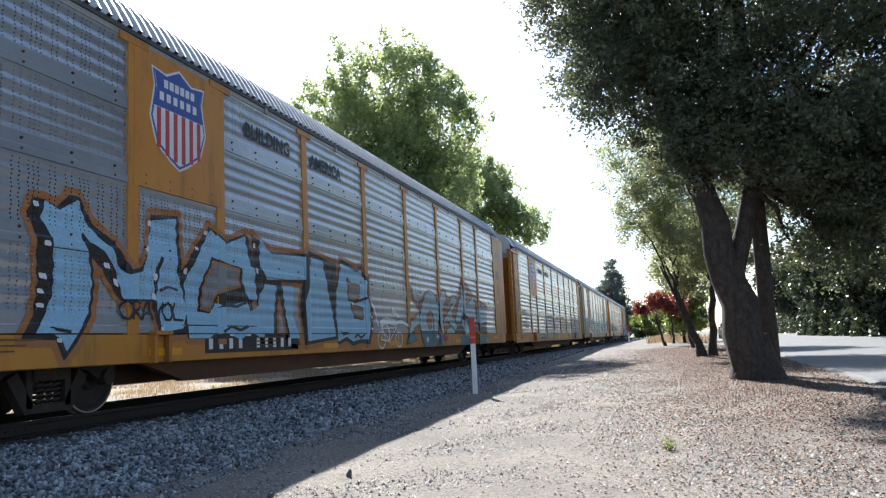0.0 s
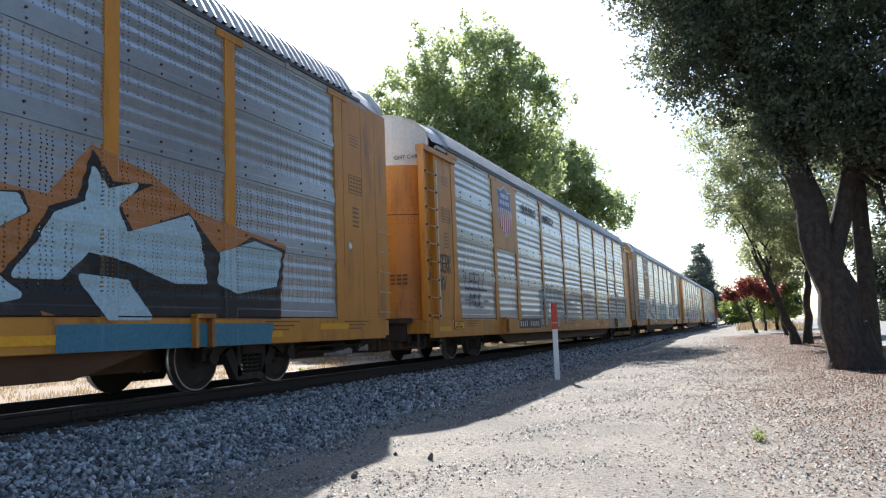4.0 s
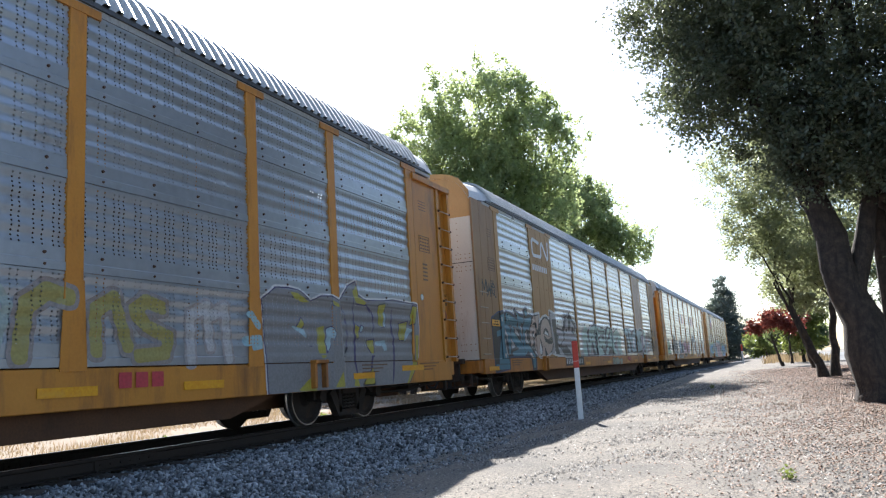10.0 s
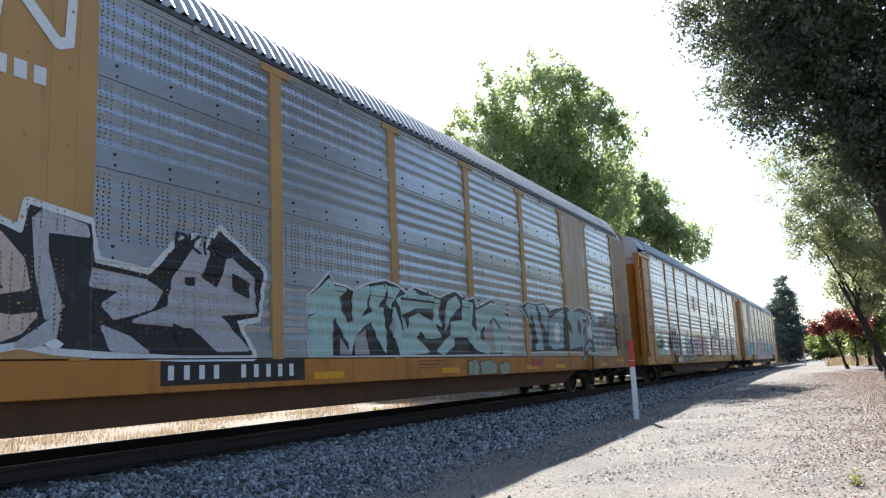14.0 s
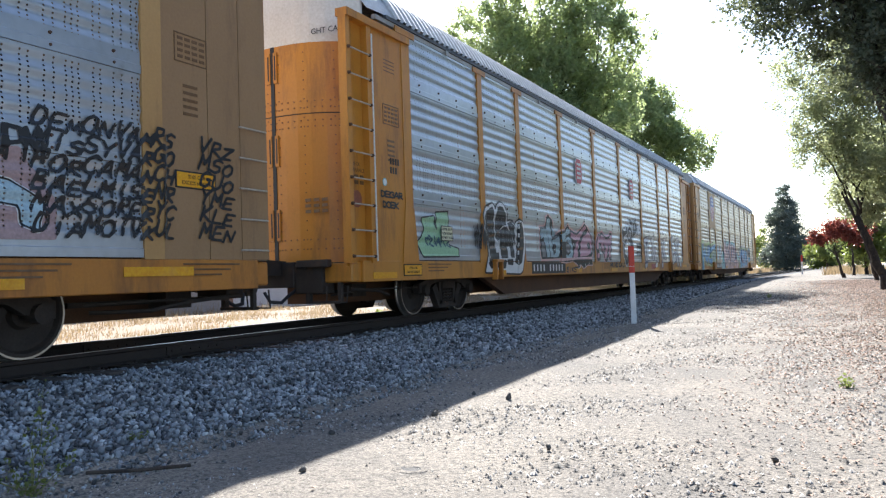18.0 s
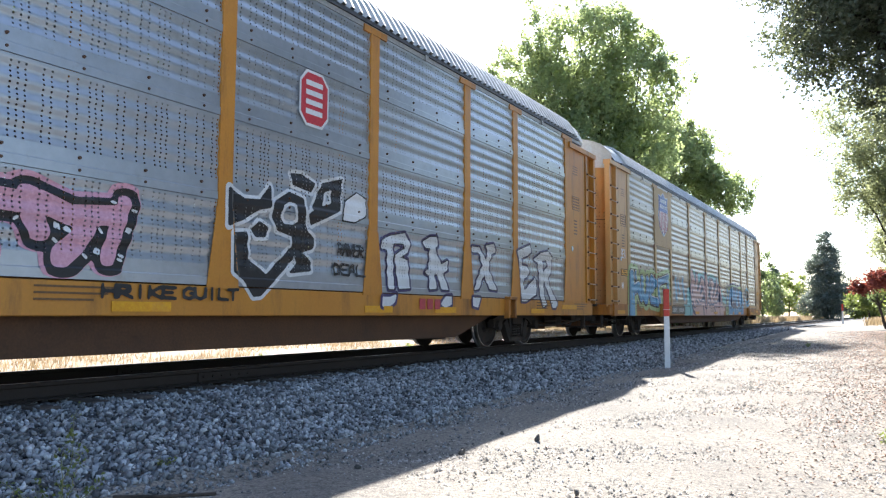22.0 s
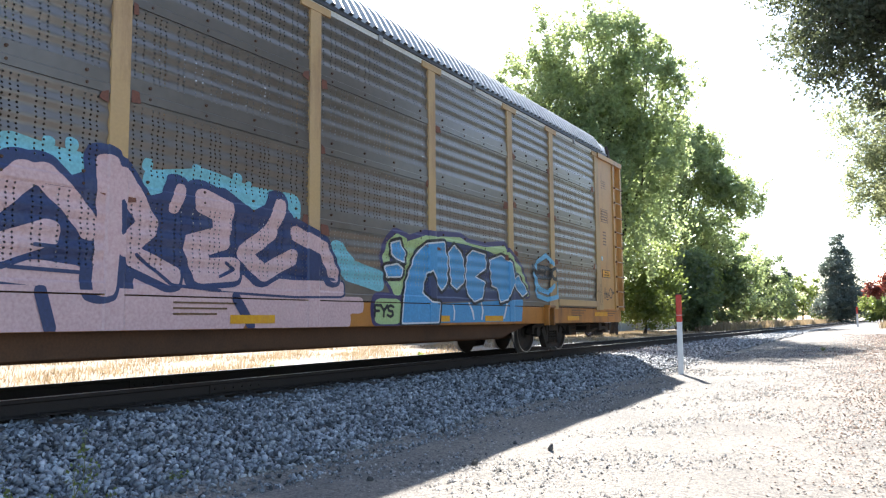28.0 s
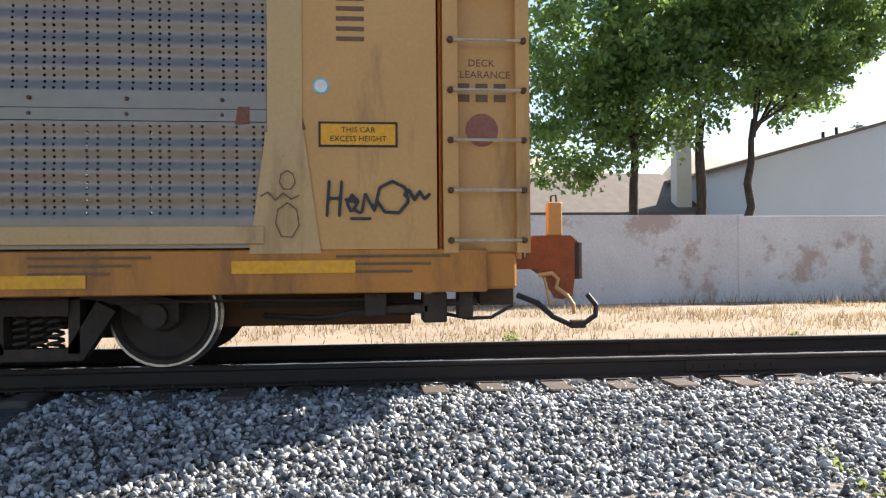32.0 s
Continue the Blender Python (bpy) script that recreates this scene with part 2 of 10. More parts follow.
STEEL = mat("worn_steel", (0.55, 0.54, 0.52), 0.28, 0.9, (0.35, 0.33, 0.3), 3, 60, 0.7, 0.03)
RUST = mat("rail_rust", (0.04, 0.028, 0.022), 0.8, 0.1, (0.03, 0.021, 0.017), 3, 60, 0.8, 0.1)
ORANGE = mat("coupler_rust", (0.33, 0.085, 0.025), 0.75, 0, (0.16, 0.05, 0.02), 5, 50, 0.8, 0.1)
BLACK = mat("black_paint", (0.02, 0.02, 0.025), 0.55, 0, (0.012, 0.012, 0.014), 2, 40, 0.6, 0.02)
BALLAST = mat("ballast_stone", (0.44, 0.44, 0.44), 0.6, 0, (0.05, 0.051, 0.054), 7.0, 30, 0.7, 0.25, None, 0.85)
# near-black bed: the shade between the ballast stones is put into its colour
BEDDING = mat("ballast_bed_gap_shade", (0.07, 0.07, 0.072), 0.9, 0, (0.025, 0.025, 0.027), 14.0, 45, 0.35, 0.9)
DIRT = mat("path_dirt", (0.31, 0.262, 0.208), 0.95, 0, (0.17, 0.15, 0.128), 0.5, 60, 0.40, 0.6, ((0.10, 0.088, 0.074), 26.0, 0.48, 0.62), overlay=1.0)
DRY = mat("dry_ground", (0.36, 0.28, 0.20), 0.95, 0, (0.24, 0.18, 0.125), 0.9, 40, 0.8, 0.5)
STRAW = leaf_mat("dry_grass", (0.29, 0.215, 0.13), (0.33, 0.245, 0.14), 0.4, 0.5)
ASPHALT = mat("asphalt", (0.23, 0.23, 0.228), 0.9, 0, (0.17, 0.17, 0.168), 0.7, 80, 0.8, 0.4)
TIE = mat("tie_wood", (0.13, 0.10, 0.08), 0.9, 0, (0.06, 0.045, 0.037), 4, 50, 0.8, 0.4)
BARK = mat("bark", (0.088, 0.064, 0.048), 0.95, 0, (0.03, 0.024, 0.02), 7, 22, 0.5, 1.0, ((0.03, 0.024, 0.02), 9.0, 0.48, 0.62), streak=0.25)
CONC = mat("painted_block_wall", (0.80, 0.80, 0.80), 0.85, 0, (0.50, 0.49, 0.48), 0.5, 18, 0.9, 0.2, ((0.46, 0.37, 0.33), 0.45, 0.54, 0.60))
POSTW = mat("post_white", (0.78, 0.78, 0.78), 0.5, 0, (0.66, 0.65, 0.63), 4, 30, 0.7, 0.02)
POSTR = mat("post_red", (0.62, 0.06, 0.03), 0.5, 0, (0.5, 0.045, 0.025), 4, 30, 0.7, 0.02)
LEAF = leaf_mat("plane_leaf", (0.145, 0.178, 0.095), (0.54, 0.62, 0.27), 0.65, 0.56)
# leaves kept dark and dull: the shade across the road is in their colour
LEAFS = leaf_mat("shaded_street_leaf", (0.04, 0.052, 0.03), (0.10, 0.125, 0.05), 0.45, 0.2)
LEAFO = leaf_mat("pale_oak_leaf", (0.16, 0.18, 0.12), (0.54, 0.57, 0.30), 0.6, 0.52)
LEAFD = leaf_mat("oak_leaf", (0.075, 0.09, 0.06), (0.26, 0.29, 0.14), 0.6, 0.3)
LEAFU = leaf_mat("olive_leaf", (0.10, 0.115, 0.085), (0.26, 0.29, 0.17), 0.5, 0.35)
# greener, lighter copy of the plane leaf, with light from behind in its colours
LEAFG = leaf_mat("backlit_plane_leaf", (0.09, 0.16, 0.05), (0.34, 0.48, 0.14), 0.45, 0.5)
LEAFB = leaf_mat("bush_leaf", (0.08, 0.105, 0.05), (0.27, 0.34, 0.13), 0.45, 0.45)
# lighter and greyer than the foliage: distance haze is put into the colour
LEAFC = leaf_mat("hazed_conifer_leaf", (0.10, 0.125, 0.11), (0.22, 0.26, 0.19), 0.35, 0.3)
LEAFR = leaf_mat("red_leaf", (0.12, 0.04, 0.035), (0.30, 0.075, 0.05), 0.4, 0.45)
LEAFY = leaf_mat("yellow_green_leaf", (0.11, 0.135, 0.038), (0.30, 0.36, 0.09), 0.35, 0.5)

# ---- tools ----
def mesh_of(bm, material, name="mesh", smooth=False):
    me = bpy.data.meshes.new(name)
    bm.to_mesh(me)
    bm.free()
    if material:
        me.materials.append(material)
    if smooth:
        for p in me.polygons:
            p.use_smooth = True
    return me


def part(name, bm, material, parent=None, label="", smooth=False):
    me = bm if isinstance(bm, bpy.types.Mesh) else mesh_of(bm, material, name, smooth)
    ob = new(name, me)
    if parent:
        ob.parent = parent
    if label:
        ob["label"] = label
    return ob


def empty(name, m=None):
    ob = new(name)
    ob.empty_display_size = 0.3
    if m is not None:
        ob.matrix_basis = m
    return ob


def box(bm, x0, x1, y0, y1, z0, z1, bevel=0.0):
    vs = [bm.verts.new((x, y, z)) for x in (x0, x1) for y in (y0, y1) for z in (z0, z1)]
    fs = [bm.faces.new([vs[i] for i in q]) for q in ((0, 1, 3, 2), (4, 6, 7, 5), (0, 4, 5, 1), (2, 3, 7, 6), (0, 2, 6, 4), (1, 5, 7, 3))]
    if bevel:
        es = list({e for f in fs for e in f.edges})
        bmesh.ops.bevel(bm, geom=es, offset=bevel, segments=1, affect="EDGES")
    return bm


def boxes(*lst, bevel=0.0):
    bm = bmesh.new()
    for b in lst:
        box(bm, *b, bevel=bevel)
    return bm


def prism(bm, pts, axis, a, b):
    """A polygon pushed along one axis from a to b; pts in the other two axes."""
    def v(p, q):
        return {"x": (q, p[0], p[1]), "y": (p[0], q, p[1]), "z": (p[0], p[1], q)}[axis]
    lo = [bm.verts.new(v(p, a)) for p in pts]
    hi = [bm.verts.new(v(p, b)) for p in pts]
    bm.faces.new(lo)
    bm.faces.new(hi[::-1])
    n = len(pts)
    for i in range(n):
        bm.faces.new((lo[i], hi[i], hi[(i + 1) % n], lo[(i + 1) % n]))
    bmesh.ops.recalc_face_normals(bm, faces=bm.faces)
    return bm


def rod(bm, p, q, r, n=8, r2=None):
    p, q = Vector(p), Vector(q)
    r2 = r if r2 is None else r2
    w = (q - p).normalized()
    u = w.orthogonal().normalized()
    v = w.cross(u)
    rings = []
    for c, rr in ((p, r), (q, r2)):
        rings.append([bm.verts.new(c + u * rr * math.cos(6.2832 * i / n) + v * rr * math.sin(6.2832 * i / n)) for i in range(n)])
    for i in range(n):
        bm.faces.new((rings[0][i], rings[0][(i + 1) % n], rings[1][(i + 1) % n], rings[1][i]))
    bm.faces.new(rings[0][::-1])
    bm.faces.new(rings[1])
    return bm


def tube(bm, pts, r, n=6):
    """A bent pipe as one skin along a line of points."""
    line = [Vector(p) for p in pts]
    d = (line[1] - line[0]).normalized()
    u = d.orthogonal().normalized()
    rings = []
    for i, c in enumerate(line):
        d = (line[min(i + 1, len(line) - 1)] - line[max(i - 1, 0)]).normalized()
        u = (u - d * u.dot(d)).normalized()
        v = d.cross(u)
        rings.append([bm.verts.new(c + (u * math.cos(6.2832 * k / n) + v * math.sin(6.2832 * k / n)) * r) for k in range(n)])
    for a, b in zip(rings, rings[1:]):
        for k in range(n):
            bm.faces.new((a[k], a[(k + 1) % n], b[(k + 1) % n], b[k]))
    bm.faces.new(rings[0][::-1])
    bm.faces.new(rings[-1])
    return bm


def lathe(bm, prof, n=24, axis="x"):
    """prof: (along, radius); turned round the x axis."""
    rings = []
    for a, r in prof:
        rings.append([bm.verts.new((a, r * math.cos(6.28319 * i / n), r * math.sin(6.28319 * i / n))) for i in range(n)])
    for s, t in zip(rings, rings[1:]):
        for i in range(n):
            bm.faces.new((s[i], s[(i + 1) % n], t[(i + 1) % n], t[i]))
    bm.faces.new(rings[0][::-1])
    bm.faces.new(rings[-1])
    bmesh.ops.recalc_face_normals(bm, faces=bm.faces)
    return bm


def mesh_np(name, verts, faces, material, smooth=False):
    """verts (n, 3), faces (m, k) as arrays."""
    me = bpy.data.meshes.new(name)
    k = faces.shape[1]
    me.vertices.add(len(verts))
    me.vertices.foreach_set("co", np.asarray(verts, dtype=np.float32).ravel())
    me.loops.add(faces.size)
    me.loops.foreach_set("vertex_index", np.asarray(faces, dtype=np.int32).ravel())
    me.polygons.add(len(faces))
    me.polygons.foreach_set("loop_start", np.arange(0, faces.size, k, dtype=np.int32))
    me.update(calc_edges=True)
    me.materials.append(material)
    if smooth:
        me.polygons.foreach_set("use_smooth", np.ones(len(faces), dtype=bool))
    return me


def rand_rot(rng, n):
    q = rng.normal(size=(n, 4))
    q /= np.linalg.norm(q, axis=1)[:, None]
    w, x, y, z = q.T
    return np.stack([np.stack([1 - 2 * (y * y + z * z), 2 * (x * y - w * z), 2 * (x * z + w * y)], -1),
                     np.stack([2 * (x * y + w * z), 1 - 2 * (x * x + z * z), 2 * (y * z - w * x)], -1),
                     np.stack([2 * (x * z - w * y), 2 * (y * z + w * x), 1 - 2 * (x * x + y * y)], -1)], 1)


def leaves_mesh(name, centers, size, material, rng, ratio=0.6):
    """A leaf at each centre: a folded diamond of its own turn and size."""
    n = len(centers)
    base = np.array([(-0.5, 0, 0), (0, -0.5 * ratio, 0.08), (0.5, 0, 0), (0, 0.5 * ratio, 0.08)])
    s = size * rng.uniform(0.6, 1.35, n)
    v = np.einsum("nij,kj->nki", rand_rot(rng, n), base) * s[:, None, None] + centers[:, None, :]
    f = np.arange(4 * n).reshape(n, 4)
    return mesh_np(name, v.reshape(-1, 3), f, material)


def stones_mesh(name, centers, sizes, material, rng, flat=0.62):
    """Broken stones: jittered low solids."""
    bm = bmesh.new()
    bmesh.ops.create_icosphere(bm, subdivisions=1, radius=0.5)
    bv = np.array([v.co[:] for v in bm.verts])
    bf = np.array([[v.index for v in f.verts] for f in bm.faces])
    bm.free()
    n = len(centers)
    v = bv[None] * rng.uniform(0.5, 1.3, (n, len(bv), 1))
    v = v * np.stack([np.ones(n), rng.uniform(0.5, 0.95, n), rng.uniform(0.32, flat, n)], -1)[:, None, :]
    v = np.einsum("nij,nkj->nki", rand_rot(rng, n), v) * sizes[:, None, None] + centers[:, None, :]
    f = (bf[None] + (np.arange(n) * len(bv))[:, None, None]).reshape(-1, 3)
    return mesh_np(name, v.reshape(-1, 3), f, material)


def pebbles_mesh(name, centers, sizes, material, rng):
    """Small loose grit: uneven four-sided solids."""
    base = np.array([(0.5, 0, -0.25), (-0.3, 0.42, -0.25), (-0.3, -0.42, -0.25), (0, 0, 0.22)])
    n = len(centers)
    v = base[None] * rng.uniform(0.6, 1.3, (n, 4, 1))
    th = rng.uniform(0, 6.283, n)
    R = np.zeros((n, 3, 3))
    R[:, 0, 0], R[:, 0, 1], R[:, 1, 0], R[:, 1, 1], R[:, 2, 2] = np.cos(th), -np.sin(th), np.sin(th), np.cos(th), 1
    v = np.einsum("nij,nkj->nki", R, v) * sizes[:, None, None] + centers[:, None, :]
    f = (np.array([(0, 1, 3), (1, 2, 3), (2, 0, 3)])[None] + (np.arange(n) * 4)[:, None, None]).reshape(-1, 3)
    return mesh_np(name, v.reshape(-1, 3), f, material)


def lift(y):
    """The path climbs gently with the distance."""
    return 0.012 * min(max(y, -10.0), 45.0)


def ground_z(x, y):
    g = lift(y)
    if x > -4.3:
        return g
    prof = ((-4.3, 0.0), (-4.9, 0.10), (-6.35, 0.365), (-9.9, 0.365), (-11.4, 0.22), (-14.0, 0.32), (-60.0, 0.42))
    for (xa, za), (xb, zb) in zip(prof, prof[1:]):
        if x >= xb:
            z = za + (zb - za) * (xa - x) / (xa - xb)
            break
    else:
        z = 0.42
    w = min(max((-4.3 - x) / 2.0, 0), 1)
    return z + g * (1 - w)


# ---- ground, track, road ----
def build_ground():
    xs = [-2500, -600, -150, -60, -40, -30, -22, -18, -14, -12.6, -11.4, -10.6, -9.9, -8.1, -7.0, -6.3, -5.9, -5.4, -4.9, -4.6, -4.3, -4.0, -3.6, -3, -2.4, -1.8, -1.2, -0.6, 0, 0.6, 1.2, 1.8, 2.4, 3.0, 3.6, 4.4, 6, 9, 14, 20, 40, 150, 600, 2500]
    ys = [-2500, -400, -80, -30, -15] + [-10 + 0.8 * i for i in range(70)] + [46, 55, 70, 100, 160, 400, 2500]
    rng = np.random.default_rng(3)
    verts, faces, mats = [], [], []
    for y in ys:
        for x in xs:
            near = abs(x) < 22 and -16 < y < 60
            verts.append((x, y, ground_z(x, y) + (rng.uniform(-0.02, 0.02) if near and not -10 < x < -6.3 else 0)))
    nx = len(xs)
    for j in range(len(ys) - 1):
        for i in range(nx - 1):
            faces.append((j * nx + i, j * nx + i + 1, (j + 1) * nx + i + 1, (j + 1) * nx + i))
            xm = (xs[i] + xs[i + 1]) / 2
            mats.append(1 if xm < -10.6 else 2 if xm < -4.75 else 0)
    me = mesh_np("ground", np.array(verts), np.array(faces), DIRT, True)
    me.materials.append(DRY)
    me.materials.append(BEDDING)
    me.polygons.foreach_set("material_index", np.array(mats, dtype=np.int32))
    ob = new("ground", me)
    tagged(ob, "pale dusty dirt path beside a grey stone track bed, darkened as shade between stones", "ground", kind="structure")


build_ground()

RAIL_X = (-7.345, -8.855)
RAIL_TOP = 0.6


def build_track():
    track = tagged(empty("railway_track"), "straight railway track with rusty rails on wooden ties", "railway track", kind="structure")
    prof = [(-0.07, 0), (0.07, 0), (0.07, 0.012), (0.012, 0.03), (0.010, 0.125), (0.036, 0.142), (0.036, 0.17), (0.028, 0.178), (-0.028, 0.178), (-0.036, 0.17), (-0.036, 0.142), (-0.010, 0.125), (-0.012, 0.03), (-0.07, 0.012)]
    for rx in RAIL_X:
        bm = prism(bmesh.new(), [(rx + a, RAIL_TOP - 0.178 + b) for a, b in prof], "y", -70, 420)
        me = mesh_of(bm, RUST, "rail")
        me.materials.append(STEEL)
        for p in me.polygons:
            if p.normal.z > 0.9 and p.center.z > RAIL_TOP - 0.01:
                p.material_index = 1
        part("rail", me, None, track, "rusty rail with a shiny worn head")
        for jy in (3.38, 7.1):
            j = boxes((rx + 0.012, rx + 0.03, jy - 0.45, jy + 0.45, RAIL_TOP - 0.145, RAIL_TOP - 0.045))
            for k in range(6):
                y = jy - 0.375 + 0.15 * k
                rod(j, (rx + 0.03, y, RAIL_TOP - 0.095), (rx + 0.05, y, RAIL_TOP - 0.095), 0.016, 6)
            part("joint_bar", j, RUST, track, "rusty joint bar with bolts")
    tie = mesh_of(boxes((-9.4, -6.8, -0.115, 0.115, 0.24, 0.417), bevel=0.012), TIE, "tie")
    plate = boxes(*[(rx - 0.11, rx + 0.17, -0.1, 0.1, 0.417, 0.428) for rx in RAIL_X])
    for rx in RAIL_X:
        for sx in (-0.09, 0.09):
            rod(plate, (rx + sx, 0.05 * (1 if sx > 0 else -1), 0.42), (rx + sx, 0.05 * (1 if sx > 0 else -1), 0.46), 0.013, 6)
    plate = mesh_of(plate, RUST, "tie_plate")
    rng = random.Random(5)
    rest, rest2 = bmesh.new(), bmesh.new()
    for i in range(-90, 380):
        y = 0.55 * i + rng.uniform(-0.03, 0.03)
        if -8 < y < 70:
            t = part("tie", tie, None, track)
            t.matrix_basis = pose(rng.uniform(-0.06, 0.06), y, rng.uniform(-0.012, 0.006), 0, 0, rng.uniform(-0.12, 0.12))
            p = part("tie_plate", plate, None, track)
            p.matrix_basis = pose(0, y, 0)
        else:
            box(rest, -9.4, -6.8, y - 0.11, y + 0.11, 0.24, 0.415)
    r = part("tie_row", rest, TIE, track)
    r["kind"] = "stuff"


build_track()


def build_ballast():
    rng = np.random.default_rng(11)

    def field(n, x0, x1, y0, y1, lo, hi):
        x, y = rng.uniform(x0, x1, n), rng.uniform(y0, y1, n)
        s = rng.uniform(lo, hi, n)
        z = np.array([ground_z(a, b) for a, b in zip(x, y)]) + s * rng.uniform(-0.3, 0.45, n)
        keep = ~((np.abs(x - RAIL_X[0]) < 0.1) | (np.abs(x - RAIL_X[1]) < 0.1))
        return np.stack([x, y, z], -1)[keep], s[keep]
    parts = [field(46000, -7.3, -4.55, -2.5, 10, 0.032, 0.085), field(18000, -7.3, -4.55, 10, 24, 0.05, 0.10), field(13000, -7.3, -4.5, 24, 60, 0.07, 0.13),
             field(9000, -10.2, -7.3, -4, 30, 0.05, 0.10), field(5000, -4.75, -4.2, -2, 24, 0.02, 0.06), field(3000, -4.4, -3.6, -1, 18, 0.012, 0.035)]
    c = np.concatenate([p[0] for p in parts])
    s = np.concatenate([p[1] for p in parts])
    ob = new("ballast", stones_mesh("ballast", c, s, BALLAST, rng))
    tagged(ob, "bed of broken grey ballast stones beside the rails", "ballast", kind="stuff")
    n = 165000
    y = rng.uniform(0, 1, n) ** 1.6 * 34 - 3.0
    x = rng.uniform(-4.3, 3.3, n)
    keep = np.sin(x * 1.7 + y * 0.9) + np.sin(y * 1.9 - x * 0.8) + rng.normal(0, 1.0, n) > -0.9
    x, y = x[keep], y[keep]
    n = len(x)
    s = rng.uniform(0.006, 0.016, n) * rng.choice([1, 1, 1, 1.4, 1.9, 3.0], n) * (1 + np.maximum(y, 0) / 22)
    c = np.stack([x, y, np.array([ground_z(a, b) for a, b in zip(x, y)]) + s * 0.1], -1)
    ob = new("gravel", pebbles_mesh("gravel", c, s, GRAVEL, rng))
    tagged(ob, "loose pale gravel scattered over the dirt path", "gravel", kind="stuff")


build_ballast()


def build_road():
    bm = bmesh.new()
    ys = [-400, -40, -10, 5, 15, 25, 35, 45, 60, 100, 400]
    lo = [bm.verts.new((3.7, y, lift(y) + 0.035)) for y in ys]
    hi = [bm.verts.new((11.5, y, lift(y) + 0.05)) for y in ys]
    l0 = [bm.verts.new((3.5, y, lift(y) - 0.06)) for y in ys]
    h0 = [bm.verts.new((11.7, y, lift(y) - 0.06)) for y in ys]
    for i in range(len(ys) - 1):
        for a, b in ((l0, lo), (lo, hi), (hi, h0)):
            bm.faces.new((a[i], b[i], b[i + 1], a[i + 1]))
    bmesh.ops.recalc_face_normals(bm, faces=bm.faces)
    tagged(part("road", bm, ASPHALT), "grey asphalt road running beside the trees", "road", kind="structure")


build_road()


def build_wall():
    """A painted block wall along the far side of the track, in panels between thin pilasters."""
    wall = tagged(empty("boundary_wall"), "long whitewashed block wall with patched paint beyond the track", "wall", kind="structure")
    y = -16.0
    cuts = [-16, -10, -4, 1.5, 10.0, 15.9, 21.2, 26.3, 31.6, 37, 42, 47, 52, 57, 62, 67, 72, 77, 82, 90]
    for i, (a, b) in enumerate(zip(cuts, cuts[1:])):
        top = 2.62 + (0.03 if i % 2 else 0)
        m = BLOCK if 15 < a < 16 else CONC
        part("wall_panel", boxes((-20.2, -20.0, a + 0.03, b - 0.03, 0.2, top), bevel=0.01), m, wall)
        pm = ORANGEBOX if 21 < a < 22 else CONC
        part("pilaster", boxes((-20.24, -19.95, a - 0.12 - (0.12 if pm is ORANGEBOX else 0), a + 0.028 + (0.1 if pm is ORANGEBOX else 0), 0.2, top + 0.03), bevel=0.01), pm, wall)


BLOCK = mat("grey_block", (0.36, 0.35, 0.34), 0.9, 0, (0.27, 0.26, 0.25), 1.0, 20, 0.8, 0.3)
ORANGEBOX = mat("brown_pilaster", (0.36, 0.22, 0.15), 0.9, 0, (0.26, 0.16, 0.11), 1.5, 20, 0.8, 0.3)
build_wall()

# ---- the train ----
SPEED = 4.77


def run(t):
    """Metres that the train has rolled by t seconds; it gathers speed at the end."""
    return SPEED * t + 0.05 * max(0.0, t - 30.0) ** 2


def sheet_mesh(side, a, b, z0, height, material, cache={}):
    """One corrugated side sheet: horizontal ribs, flat bands at the seams."""
    key = (side, a, b, round(z0, 3), material.name)
    if key in cache:
        return cache[key]
    prof = [(0.0, 0.0), (0.012, 0.001), (0.012, 0.09), (0.0, 0.10)]
    prof += [(-rib(BAND + PITCH * k / 6), BAND + PITCH * k / 6) for k in range(25)]
    prof += [(0.0, height - 0.012), (0.0, height)]
    verts = [(side * (SIDE - 0.012 + q), y, z0 + r) for y in ((a, b) if side > 0 else (b, a)) for q, r in prof]
    n = len(prof)
    faces = [(i, n + i, n + i + 1, i + 1) for i in range(n - 1)]
    me = mesh_np("side_sheet", np.array(verts), np.array(faces), material)
    me.polygons.foreach_set("use_smooth", np.array([3 < i < 28 for i in range(n - 1)]))
    cache[key] = me
    return me


def roof_mesh(length, cache={}):
    if length in cache:
        return cache[length]
    arc = [(x, z) for x, z in ROOF_ARC] + [(-x, z) for x, z in ROOF_ARC[-2::-1]]
    verts, faces = [], []
    ys = []
    y = 1.5
    while y < length - 1.5:
        ys += [(y, 0.0), (y + 0.014, 0.055), (y + 0.096, 0.055), (y + 0.11, 0.0)]
        y += 0.2
    nrm = []
    for i in range(len(arc)):
        (xa, za), (xb, zb) = arc[max(i - 1, 0)], arc[min(i + 1, len(arc) - 1)]
        nrm.append(Vector((zb - za, 0, xa - xb)).normalized() * (1 if xa > xb else -1))
    for y, d in ys:
        for (x, z), n in zip(arc, nrm):
            verts.append((x + abs(n.x) * d * (1 if x >= 0 else -1), y, z + abs(n.z) * d))
    n = len(arc)
    for j in range(len(ys) - 1):
        for i in range(n - 1):
            faces.append((j * n + i, j * n + i + 1, (j + 1) * n + i + 1, (j + 1) * n + i))
    cache[length] = mesh_np("roof", np.array(verts), np.array(faces), ROOF)
    return cache[length]


